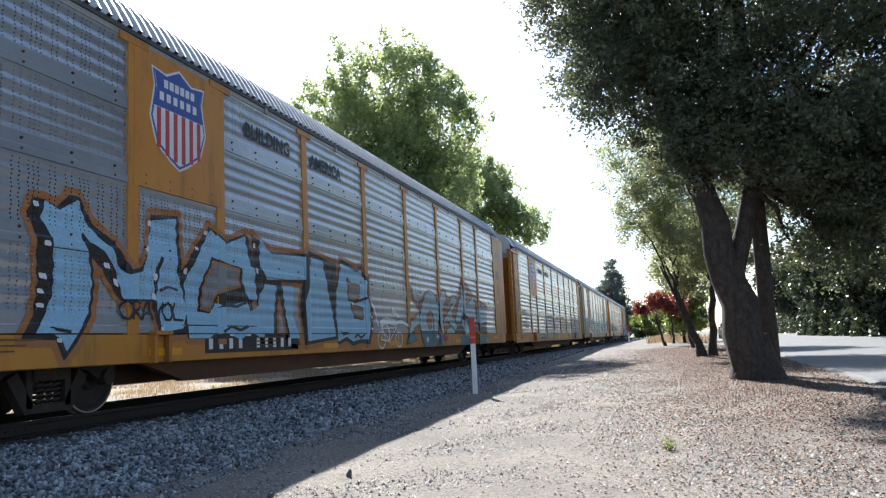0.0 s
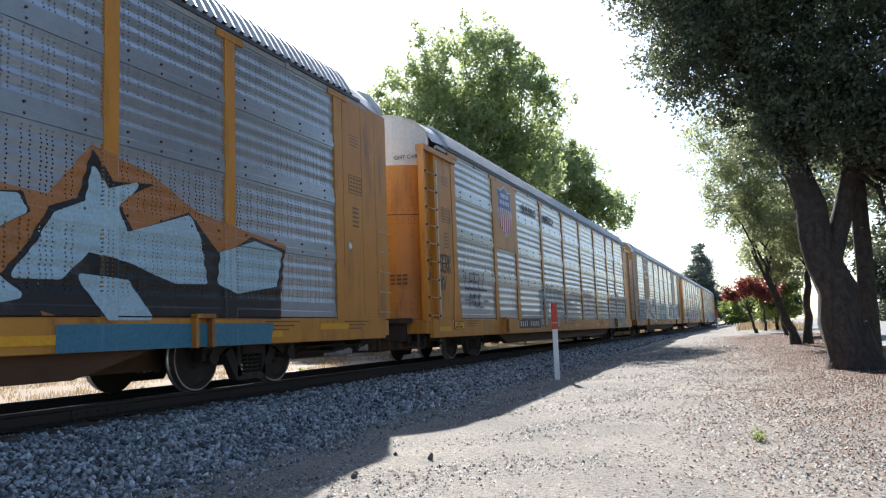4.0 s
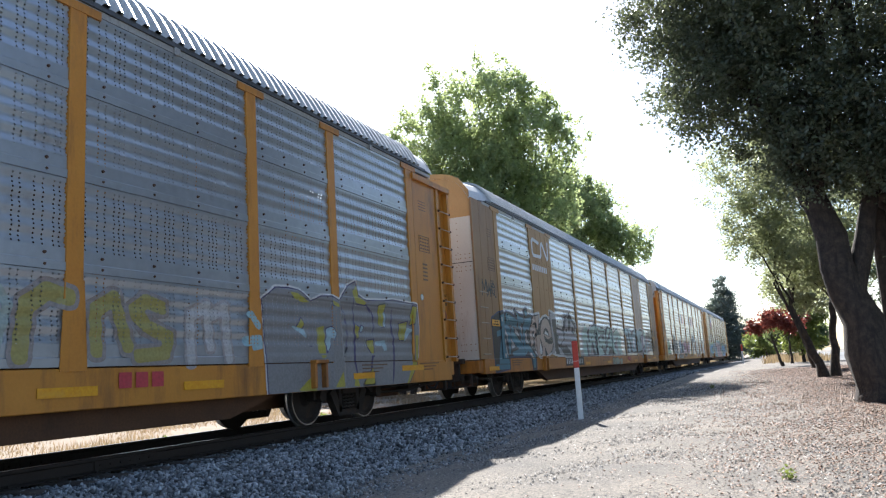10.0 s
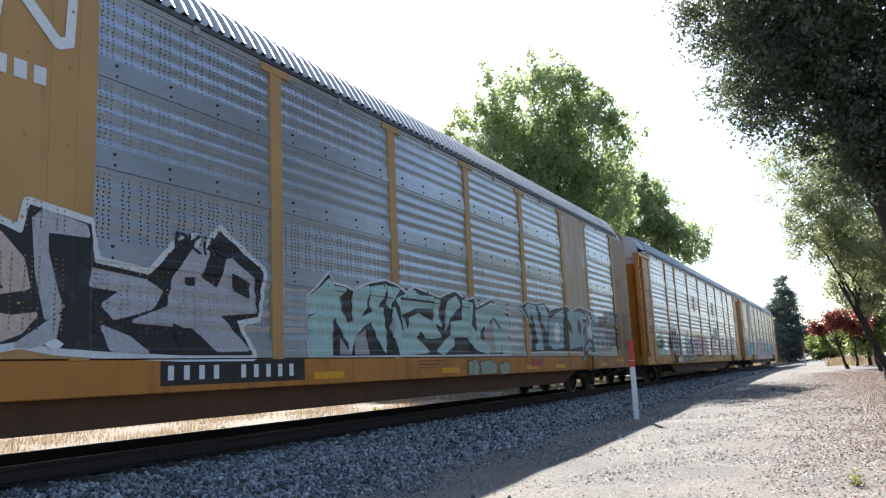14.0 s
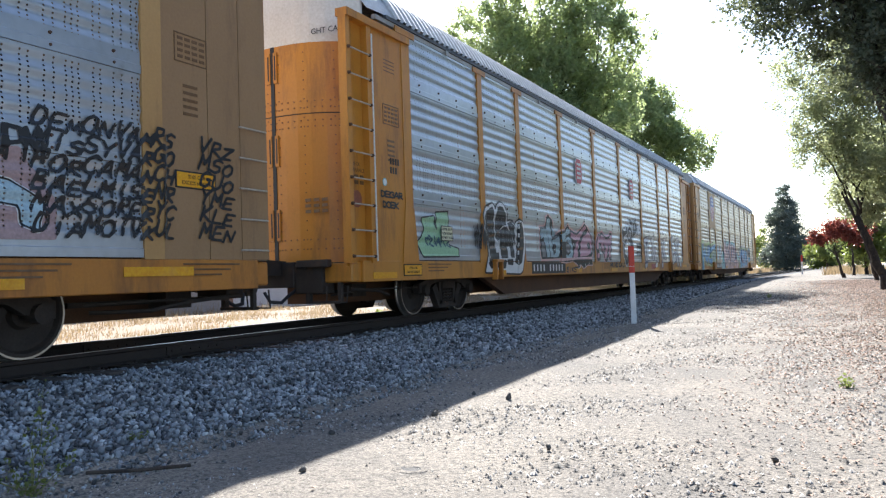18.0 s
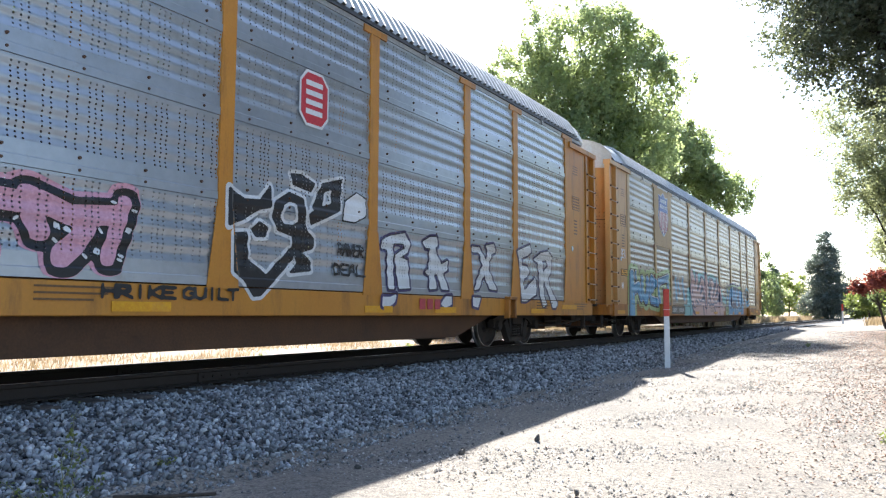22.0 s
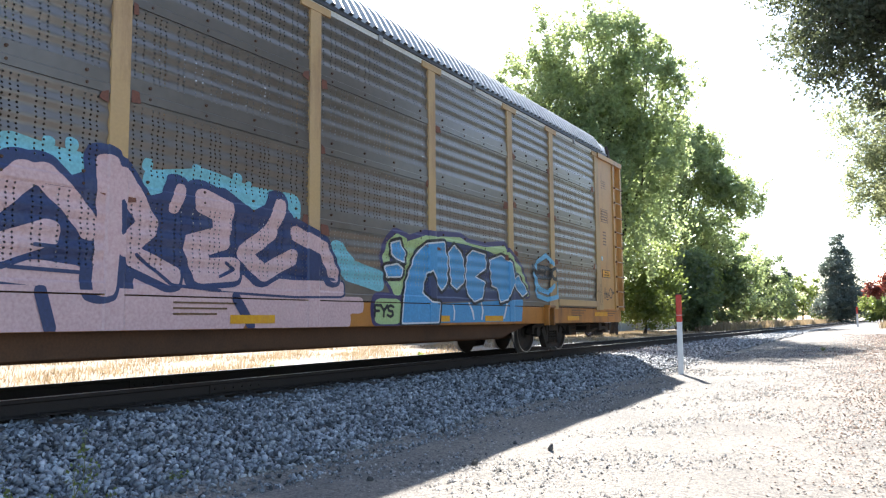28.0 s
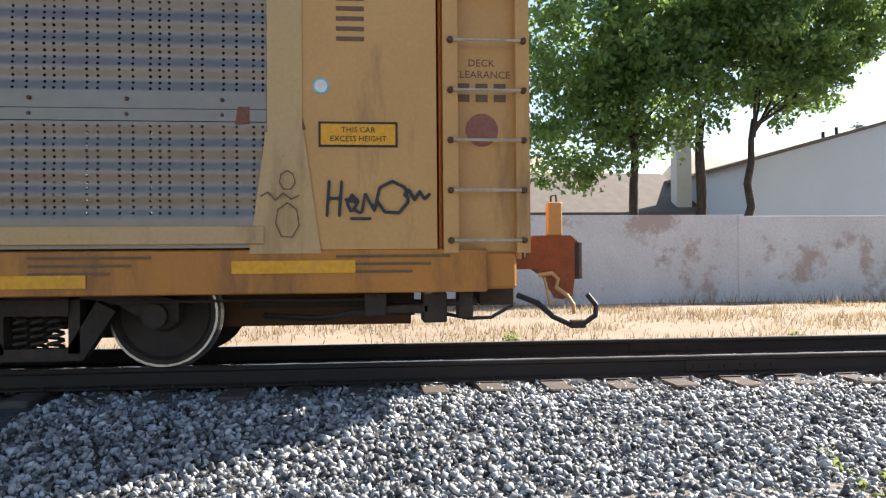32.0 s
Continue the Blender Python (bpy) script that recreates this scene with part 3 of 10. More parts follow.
def post_bm(w=POST_W, flare=0.14):
    """A flat post that stands hardly proud of the sheets, with a wide cap and a flared foot."""
    bm = boxes((SIDE - 0.06, SIDE + 0.007, -w / 2, w / 2, Z_SILL1 - 0.004, Z_EAVE - 0.02), (SIDE - 0.02, SIDE + 0.016, -w / 2 - 0.19, w / 2 + 0.19, Z_EAVE - 0.09, Z_EAVE + 0.01))
    if flare:
        prism(bm, [(-w / 2 - flare, Z_SILL1 - 0.03), (w / 2 + flare, Z_SILL1 - 0.03), (w / 2 + 0.012, 1.9), (-w / 2 - 0.012, 1.9)], "x", SIDE + 0.0, SIDE + 0.012)
    return bm


MESH = {}


def shared(key, make):
    if key not in MESH:
        MESH[key] = make()
    return MESH[key]


def wheelset_mesh():
    bm = bmesh.new()
    R = 0.457
    for s in (-1, 1):
        c = 0.755 * s
        prof = [(-0.065, 0.10), (-0.065, R - 0.07), (-0.06, R + 0.026), (-0.035, R + 0.026), (-0.022, R + 0.004), (0.065, R - 0.004), (0.065, R - 0.024), (0.065, R - 0.06), (0.02, R - 0.09), (0.015, 0.16), (0.07, 0.13), (0.08, 0.10)]
        b2 = lathe(bmesh.new(), [(a * s, r) for a, r in prof], 32)
        bmesh.ops.translate(b2, verts=b2.verts, vec=(c, 0, 0))
        me = bpy.data.meshes.new("w")
        b2.to_mesh(me)
        b2.free()
        bm.from_mesh(me)
    rod(bm, (-1.05, 0, 0), (1.05, 0, 0), 0.075, 12)
    me = mesh_of(bm, IRON, "wheelset")
    me.materials.append(STEEL)
    for p in me.polygons:
        r = math.hypot(p.center.y, p.center.z)
        if r > R - 0.018 and abs(p.center.x) > 0.7:
            p.material_index = 1
    return me


def truck_side_mesh():
    """Cast side frame: arch over the boxes, window with springs."""
    bm = bmesh.new()
    x0, x1 = 0.93, 1.06
    prism(bm, [(-1.12, 0.40), (-1.12, 0.58), (-0.80, 0.66), (-0.45, 0.72), (0.45, 0.72), (0.80, 0.66), (1.12, 0.58), (1.12, 0.40), (0.78, 0.46), (0.62, 0.56), (0.42, 0.60), (-0.42, 0.60), (-0.62, 0.56), (-0.78, 0.46)], "x", x0, x1)
    prism(bm, [(-0.62, 0.50), (-0.47, 0.58), (-0.24, 0.20), (0.24, 0.20), (0.47, 0.58), (0.62, 0.50), (0.36, 0.10), (-0.36, 0.10)], "x", x0, x1)
    box(bm, x0 - 0.02, x1, -0.34, -0.25, 0.16, 0.62)
    box(bm, x0 - 0.02, x1, 0.25, 0.34, 0.16, 0.62)
    box(bm, x0 - 0.1, x1 + 0.03, -0.26, 0.26, 0.47, 0.60)
    return mesh_of(bm, IRON, "side_frame")


def spring_mesh():
    bm = bmesh.new()
    pts = []
    for i in range(40):
        a = i / 8 * 6.2832
        pts.append((1.0 + 0.06 * math.cos(a), 0.06 * math.sin(a), 0.19 + 0.28 * i / 39))
    tube(bm, pts, 0.016, 5)
    return mesh_of(bm, IRON, "spring")


TANB = mat("brown_tan_paint", (0.36, 0.215, 0.10), 0.55, 0, (0.27, 0.15, 0.065), 0.7, 30, 0.9, 0.05, ((0.15, 0.08, 0.04), 2.4, 0.54, 0.82), streak=0.2, overlay=0.12)
RUNG = mat("rung_steel", (0.50, 0.43, 0.34), 0.6, 0, (0.36, 0.28, 0.2), 4, 30, 0.8, 0.02)
BOLT = mat("rusty_bolt", (0.12, 0.06, 0.035), 0.8, 0, (0.07, 0.035, 0.02), 8, 40, 0.8, 0.1)
RIVET = mat("rivet_rust", (0.30, 0.15, 0.055), 0.7, 0, (0.22, 0.10, 0.04), 5, 40, 0.8, 0.05)
WHEELS = []
FLANGE = mat("eave_flange_grey", (0.13, 0.14, 0.155), 0.5, 0.3, (0.08, 0.085, 0.095), 1.0, 25, 0.8, 0.03)


def build_truck(car, cy):
    t = part("truck", boxes((-0.95, 0.95, -0.2, 0.2, 0.42, 0.62), (-0.5, 0.5, -0.45, 0.45, 0.50, 0.60)), FRAMEDK, car, "dark cast-steel truck")
    t.location = (0, cy, 0)
    for s in (1, -1):
        f = part("side_frame", shared("side_frame", truck_side_mesh), None, t)
        f.matrix_basis = Matrix.Diagonal((s, 1, 1, 1)) if s > 0 else pose(0, 0, 0, 0, 0, 180)
        for k in (-0.13, 0.0, 0.13):
            sp = part("spring", shared("spring", spring_mesh), None, t)
            sp.matrix_basis = pose(0, k, 0) if s > 0 else pose(0, k, 0, 0, 0, 180)
        for k in (-0.94, 0.94):
            part("bearing_cap", rod(bmesh.new(), (s * 0.98, k, 0.457), (s * 1.13, k, 0.457), 0.10, 14), IRON, t)
    for k in (-0.94, 0.94):
        w = part("wheelset", shared("wheelset", wheelset_mesh), None, t, "wheelset with shiny worn treads")
        w.location = (0, k, 0.457)
        WHEELS.append(w)


def build_car(name, front, label, yel, sheet, flares, shield=None, end_top=None, plates=(), sill=None, endp=None, door=None):
    sill = sill or yel
    endp = endp or yel
    door = door or endp
    plates = dict(plates)
    car = tagged(empty("autorack_wagon"), label, "railway wagon", "wagons of the train")
    L = LENGTH[name]
    POSTS, BAY0, BAY1 = bays(name)
    # frame
    part("centre_sill", boxes((-0.45, 0.45, 0.9, L - 0.9, 0.31, 0.95)), FRAMEDK, car)
    bm = bmesh.new()
    for s in (1, -1):
        pts = [(5.0, 0.7), (6.3, Z_BELLY[name]), (21.7, Z_BELLY[name]), (23.3, 0.7)]
        prism(bm, pts, "x", s * 1.16, s * 1.30)
    part("belly_sill", bm, FRAMEDK, car, "dark brown deep belly sill")
    part("deck", boxes((-1.38, 1.38, 0.7, L - 0.7, 0.90, 0.97)), FRAMEDK, car)
    part("upper_deck", boxes((-1.38, 1.38, 1.0, L - 1.0, 2.85, 2.93)), FRAMEDK, car)
    for s in (1, -1):
        bm = boxes((s * 1.38, s * SIDE, 0.35, L - 0.35, Z_SILL0[name], Z_SILL1), bevel=0.01)
        part("side_sill", bm, sill, car, "painted side sill")
        # pale colour imitates the bright slot under the roof; white where E's rail is lit
        part("top_rail", boxes((s * (SIDE - 0.08), s * (SIDE - 0.004), 0.9, L - 0.9, Z_EAVE - 0.04, Z_EAVE + 0.035)), WHITE if name == "E" else GREY, car, "rail along the eave, coloured pale for the slot of light there")
        part("eave_flange", boxes((s * (SIDE - 0.06), s * (SIDE + 0.022), 1.2, L - 1.2, Z_EAVE + 0.04, Z_EAVE + 0.10)), FLANGE, car, "grey flange under the roof edge")
        part("base_rail", boxes((s * (SIDE - 0.13), s * (SIDE - 0.07), BAY0 - 0.1, BAY1 + 0.1, Z_SILL1 - 0.02, Z_SHEET0 + 0.02)), FRAMEDK, car)
    # side sheets and posts
    edges = [BAY0] + list(POSTS) + [BAY1]
    n_rows = 4
    bolts = bmesh.new()
    hgt = (Z_EAVE - 0.04 - Z_SHEET0) / n_rows
    for s in (1, -1):
        for i, (a, b) in enumerate(zip(edges, edges[1:])):
            for r in range(n_rows):
                if (shield == i and r >= 2) or i in plates:
                    continue
                part("side_sheet", sheet_mesh(s, a, b, Z_SHEET0 + r * hgt, hgt - (0.004 if s > 0 else -0.006), sheet if s > 0 else SHEETF), None, car)
            if s > 0 and b - a > 2.5:
                yy = (a + b) / 2
                part("eave_clip", boxes((SIDE + 0.0, SIDE + 0.03, yy - 0.05, yy + 0.05, Z_EAVE - 0.06, Z_EAVE + 0.04), bevel=0.008), GREY, car, "pale clip at the eave")
            if i not in plates and s > 0:
                bm = bolts
                for r in range(1, n_rows):
                    if shield == i and r > 2:
                        continue
                    zz = Z_SHEET0 + r * hgt
                    for k in range(4):
                        yy = a + (b - a) * (0.12 + 0.76 * k / 3)
                        for dz in (0.05, 0.17):
                            rod(bm, (SIDE - 0.014, yy, zz + dz), (SIDE + 0.012, yy, zz + dz), 0.019, 6, 0.014)
            if i in plates:
                bm = boxes((s * (SIDE - 0.02), s * (SIDE + 0.004), a, b, Z_SHEET0, Z_EAVE - 0.04))
                for k in (0.3, 0.55, 0.8):
                    box(bm, s * (SIDE + 0.004), s * (SIDE + 0.009), a + (b - a) * k - 0.006, a + (b - a) * k + 0.006, Z_SHEET0, Z_EAVE - 0.06)
                for z in (1.5, 2.3, 3.1, 3.9, 4.5):
                    for k in (0.2, 0.42, 0.68, 0.9):
                        rod(bm, (s * SIDE, a + (b - a) * k, z), (s * (SIDE + 0.018), a + (b - a) * k, z), 0.018, 6)
                part("flat_plate", bm, plates[i], car, "flat riveted side plate")
            if shield == i:
                part("shield_plate", boxes((s * (SIDE - 0.02), s * (SIDE + 0.01), a, b, Z_SHEET0 + 2 * hgt, Z_EAVE - 0.04)), yel, car, "painted plate behind the shield emblem")
        for k, p in enumerate(POSTS):
            fl = flares[k]
            o = part("post", shared(("post", yel.name, fl), lambda: mesh_of(post_bm(POST_W, fl), yel, "post")), None, car)
            o.matrix_basis = pose(0, p, 0) if s > 0 else pose(0, p, 0, 0, 0, 180)
        for p in (BAY0 - 0.14, BAY1 + 0.14):
            o = part("end_post", shared(("epost", yel.name, flares[8]), lambda: mesh_of(post_bm(0.27, flares[8]), yel, "end_post")), None, car)
            o.matrix_basis = pose(0, p, 0) if s > 0 else pose(0, p, 0, 0, 0, 180)
    part("bolts", bolts, BOLT, car, "bolt heads along the sheet seams")["kind"] = "stuff"
    if name == "E":
        part("base_board", boxes((SIDE - 0.01, SIDE + 0.035, 24.1, BAY1 - 0.02, 1.03, 1.17), bevel=0.006), yel, car, "cream board under the last sheets")
        rng = random.Random(8)
        for p in list(POSTS) + [BAY1]:
            for r in range(1, n_rows):
                for sd in (-1, 1):
                    if rng.random() < 0.75:
                        w, z = rng.uniform(0.06, 0.2), Z_SHEET0 + r * hgt + rng.uniform(-0.05, 0.05)
                        q = [(p + sd * 0.13, z - 0.06), (p + sd * (0.13 + w), z - rng.uniform(0.02, 0.08)), (p + sd * (0.13 + w * 0.8), z + rng.uniform(0.03, 0.08)), (p + sd * 0.13, z + 0.07)]
                        part("rust_patch", prism(bmesh.new(), q, "x", SIDE + 0.001, SIDE + 0.004), RUSTY, car, "rust stain beside a post")
    part("roof", roof_mesh(L), None, car, "ribbed arched roof of pale sheet metal")
    # ends: curved doors behind ladder corners, or a flat box end
    flat = name in "AC"
    low = 0.10 if name == "E" else 0.24
    for e in (0, 1):
        def Y(v):
            return v if e == 0 else L - v
        for s in (1, -1):
            if flat:
                for ua, ub in ((0.13, 0.62), (0.63, 1.16), (1.17, 1.85)):
                    part("end_side_plate", boxes((s * (SIDE - 0.05), s * (SIDE - 0.005), min(Y(ua), Y(ub)), max(Y(ua), Y(ub)), Z_SILL1, Z_EAVE)), endp, car)
                for k in range(5):
                    z = 1.10 + 0.38 * k
                    part("ladder_rung", rod(bmesh.new(), (s * (SIDE + 0.05), Y(0.2), z), (s * (SIDE + 0.05), Y(0.7), z), 0.013, 6), RUNG, car, "pale steel ladder rung")
                continue
            part("end_side_plate", boxes((s * (SIDE - 0.05), s * (SIDE - 0.005), min(Y(0.75), Y(1.85)), max(Y(0.75), Y(1.85)), Z_SILL1, Z_EAVE - low + 0.05)), endp, car)
            part("corner_post", boxes((s * (SIDE - 0.12), s * (SIDE + 0.02), min(Y(0.0), Y(0.11)), max(Y(0.0), Y(0.11)), 0.95, Z_EAVE - low), (s * (SIDE - 0.12), s * (SIDE + 0.02), min(Y(0.58), Y(0.70)), max(Y(0.58), Y(0.70)), 0.95, Z_EAVE - low + 0.1)), endp, car)
            part("corner_plate", boxes((s * (SIDE - 0.14), s * (SIDE - 0.1), min(Y(0.05), Y(0.65)), max(Y(0.05), Y(0.65)), 0.9, Z_EAVE - low)), endp, car)
            for k in range(9):
                z = 1.05 + 0.4 * k
                rg = part("ladder_rung", rod(bmesh.new(), (s * (SIDE + 0.035), Y(0.04), z), (s * (SIDE + 0.035), Y(0.66), z), 0.013, 6), RUNG, car, "pale steel ladder rung")
                if s > 0:
                    for q in (0.05, 0.64):
                        part("bolt", rod(bmesh.new(), (SIDE + 0.01, Y(q), z), (SIDE + 0.06, Y(q), z), 0.03, 8, 0.022), BOLT, rg)
            part("end_cap_rail", boxes((s * (SIDE - 0.16), s * (SIDE + 0.05), min(Y(0.0), Y(1.9)), max(Y(0.0), Y(1.9)), Z_EAVE - low, Z_EAVE - low + 0.12)), endp, car)
        # curved doors
        prof = []
        for k in range(13):
            a = -1.36 + 2.72 * k / 12
            prof.append((a * (1.06 if flat else 1.0), 0.12 + (0.0 if flat else 0.55 * (abs(a) / 1.36) ** 2.6)))
        bm = bmesh.new()
        rows = []
        for a, d in prof:
            zt = roof_z(a)
            rows.append((a, Y(d), zt))
        zc = 4.5 if endp is not OCHRE else 4.85
        for z0, z1, m in ((0.98, zc, door), (zc, None, end_top or yel)):
            bm = bmesh.new()
            lo = [bm.verts.new((a, d, z0)) for a, d, zt in rows]
            hi = [bm.verts.new((a, d, z1 if z1 else zt - 0.03)) for a, d, zt in rows]
            lo2 = [bm.verts.new((a, d + (0.05 if e == 0 else -0.05), z0)) for a, d, zt in rows]
            hi2 = [bm.verts.new((a, d + (0.05 if e == 0 else -0.05), z1 if z1 else zt - 0.03)) for a, d, zt in rows]
            for i in range(12):
                bm.faces.new((lo[i], lo[i + 1], hi[i + 1], hi[i]))
                bm.faces.new((lo2[i], hi2[i], hi2[i + 1], lo2[i + 1]))
                bm.faces.new((hi[i], hi[i + 1], hi2[i + 1], hi2[i]))
            part("end_door" if z1 else "door_head", bm, m, car, "curved end doors" if z1 else "door head under the roof")
        # slit between the door leaves, latches, seam and rivets
        dd = 0.118 if e == 0 else L - 0.118
        sg = -1 if e == 0 else 1
        part("door_slit", boxes((-0.035, 0.035, min(dd, dd + sg * 0.012), max(dd, dd + sg * 0.012), 1.0, 4.5)), BLACK, car, "dark slit between the door leaves")
        for z in (1.35, 2.55, 3.9):
            lt = part("door_latch", boxes((0.035, 0.10, min(dd, dd + sg * 0.03), max(dd, dd + sg * 0.03), z, z + 0.5), (-0.10, -0.035, min(dd, dd + sg * 0.03), max(dd, dd + sg * 0.03), z, z + 0.5)), door, car, "hinged latch plate on the doors")
            part("latch_slot", boxes((0.055, 0.08, min(dd + sg * 0.03, dd + sg * 0.034), max(dd + sg * 0.03, dd + sg * 0.034), z + 0.05, z + 0.45), (-0.08, -0.055, min(dd + sg * 0.03, dd + sg * 0.034), max(dd + sg * 0.03, dd + sg * 0.034), z + 0.05, z + 0.45)), BLACK, lt)
        bm, sm = bmesh.new(), bmesh.new()
        for i in range(12):
            (a1, d1, _z), (a2, d2, _z2) = rows[i], rows[i + 1]
            for zz in (3.35,):
                q = [bm.verts.new(v) for v in ((a1, d1 + sg * 0.006, zz), (a2, d2 + sg * 0.006, zz), (a2, d2 + sg * 0.006, zz + 0.018), (a1, d1 + sg * 0.006, zz + 0.018))]
                bm.faces.new(q)
            for zz in (1.2, 1.35, 3.15, 3.25, 3.46, 3.56):
                for f in (0.25, 0.75):
                    c = (a1 + (a2 - a1) * f, d1 + (d2 - d1) * f, zz)
                    rod(sm, c, (c[0], c[1] + sg * 0.012, c[2]), 0.014, 6)
            if i in (1, 3, 5, 6, 8, 10):
                for k in range(22):
                    c = (a1 + (a2 - a1) * 0.5, d1 + (d2 - d1) * 0.5, 1.2 + 0.15 * k)
                    rod(sm, c, (c[0], c[1] + sg * 0.012, c[2]), 0.012, 6)
        part("door_seam", bm, IRON, car, "dark seam across the doors")
        part("rivets", sm, RIVET, car, "rows of rivet heads on the doors")["kind"] = "stuff"
        if name in "BD" and e == 0:
            part("corner_strip", boxes((SIDE + 0.005, SIDE + 0.03, 0.70, 0.735, 0.98, Z_EAVE - 0.35)), WHITE, car, "pale strip beside the ladder")
        # roof end hood
        bm = bmesh.new()
        a0, a1 = [], []
        for k in range(15):
            ang = math.pi * k / 14
            x = 1.5 * math.cos(ang)
            z = roof_z(x)
            a0.append(bm.verts.new((x, Y(1.55), z - 0.005)))
            f = 0.1 + (0.0 if flat else 0.6 * (abs(x) / 1.5) ** 2.5)
            a1.append(bm.verts.new((x * 0.97, Y(f), z - (0.16 if flat else 0.03))))
        for i in range(14):
            bm.faces.new((a0[i], a0[i + 1], a1[i + 1], a1[i]))
        part("roof_end", bm, ROOF, car, "smooth pale roof end")
        # coupler and end sill
        part("end_sill", boxes((-1.45, 1.45, min(Y(0.1), Y(0.4)), max(Y(0.1), Y(0.4)), 0.66, 0.96), bevel=0.02), sill, car)
        rust = ORANGE if name == "E" and e else IRON
        side_view = [(0.6, 0.80), (0.6, 1.0), (-0.28, 1.04), (-0.32, 1.13), (-0.70, 1.13), (-0.77, 1.07), (-0.79, 0.76), (-0.74, 0.73), (-0.71, 0.53), (-0.61, 0.50), (-0.48, 0.72), (-0.36, 0.80)]
        cp = part("coupler", prism(bmesh.new(), [(Y(a), b) for a, b in side_view], "x", -0.17, 0.17), rust, car, "rusty knuckle coupler")
        part("knuckle", rod(bmesh.new(), (0.10, Y(-0.76), 0.70), (0.10, Y(-0.76), 1.06), 0.075, 12), IRON, cp)
        part("guard_arm", boxes((-0.26, -0.10, min(Y(-0.66), Y(-0.86)), max(Y(-0.66), Y(-0.86)), 0.74, 1.02), bevel=0.03), rust, cp)
        bm = bmesh.new()
        tube(bm, [(0.35, Y(0.3), 0.62), (0.42, Y(-0.1), 0.5), (0.45, Y(-0.35), 0.38), (0.4, Y(-0.55), 0.40), (0.35, Y(-0.62), 0.55)], 0.028, 6)
        if not (name == "E" and e):
            part("air_hose", bm, BLACK, car, "black rubber air hose")
        bm = boxes((0.6, 0.9, min(Y(0.9), Y(1.3)), max(Y(0.9), Y(1.3)), 0.42, 0.62), (0.55, 0.62, min(Y(0.3), Y(2.4)), max(Y(0.3), Y(2.4)), 0.48, 0.54))
        tube(bm, [(1.2, Y(0.4), 0.55), (1.2, Y(1.2), 0.5), (1.1, Y(1.7), 0.42), (0.7, Y(2.2), 0.42)], 0.025, 6)
        part("brake_rigging", bm, IRON, car, "dark brake rods and brackets")
        part("draft_gear", boxes((-0.42, 0.42, min(Y(0.0), Y(1.0)), max(Y(0.0), Y(1.0)), 0.60, 1.0), (0.42, 0.95, min(Y(0.02), Y(0.34)), max(Y(0.02), Y(0.34)), 0.50, 0.98), (0.5, 1.1, min(Y(-0.05), Y(0.08)), max(Y(-0.05), Y(0.08)), 0.90, 1.02), bevel=0.015), IRON, car, "black draft gear box behind the coupler")
        if name == "E" and e:
            continue
        part("lever_bracket", boxes((0.62, 0.70, min(Y(0.03), Y(0.10)), max(Y(0.03), Y(0.10)), 0.34, 0.62), (1.18, 1.24, min(Y(0.1), Y(0.16)), max(Y(0.1), Y(0.16)), 0.34, 0.66), (0.62, 1.24, min(Y(0.06), Y(0.12)), max(Y(0.06), Y(0.12)), 0.34, 0.38)), IRON, car, "dark bracket under the end sill")
        bm = bmesh.new()
        tube(bm, [(1.40, Y(0.05), 0.60), (1.40, Y(0.02), 0.36), (1.02, Y(0.02), 0.36), (1.02, Y(0.05), 0.60)], 0.012, 6)
        part("step_stirrup", bm, IRON, car, "thin black step stirrup")
        tb = bmesh.new()
        tube(tb, [(1.15, Y(2.6), 0.52), (1.15, Y(1.5), 0.53), (1.12, Y(0.5), 0.50), (0.9, Y(0.3), 0.46)], 0.014, 6)
        part("brake_rod", tb, IRON, car, "long thin brake rod")
    if name == "E":
        hook = prism(bmesh.new(), [(L - 0.86, Z_EAVE + 0.0), (L - 0.70, Z_EAVE + 0.0), (L - 0.72, Z_EAVE + 0.14), (L - 0.80, Z_EAVE + 0.27), (L - 0.96, Z_EAVE + 0.37), (L - 0.99, Z_EAVE + 0.34), (L - 0.91, Z_EAVE + 0.22), (L - 0.90, Z_EAVE + 0.12)], "x", SIDE - 0.09, SIDE - 0.03)
        part("roof_hook", hook, IRON, car, "dark hooked bracket on the roof rail")
    build_truck(car, 3.97)
    build_truck(car, L - 3.97)
    return car


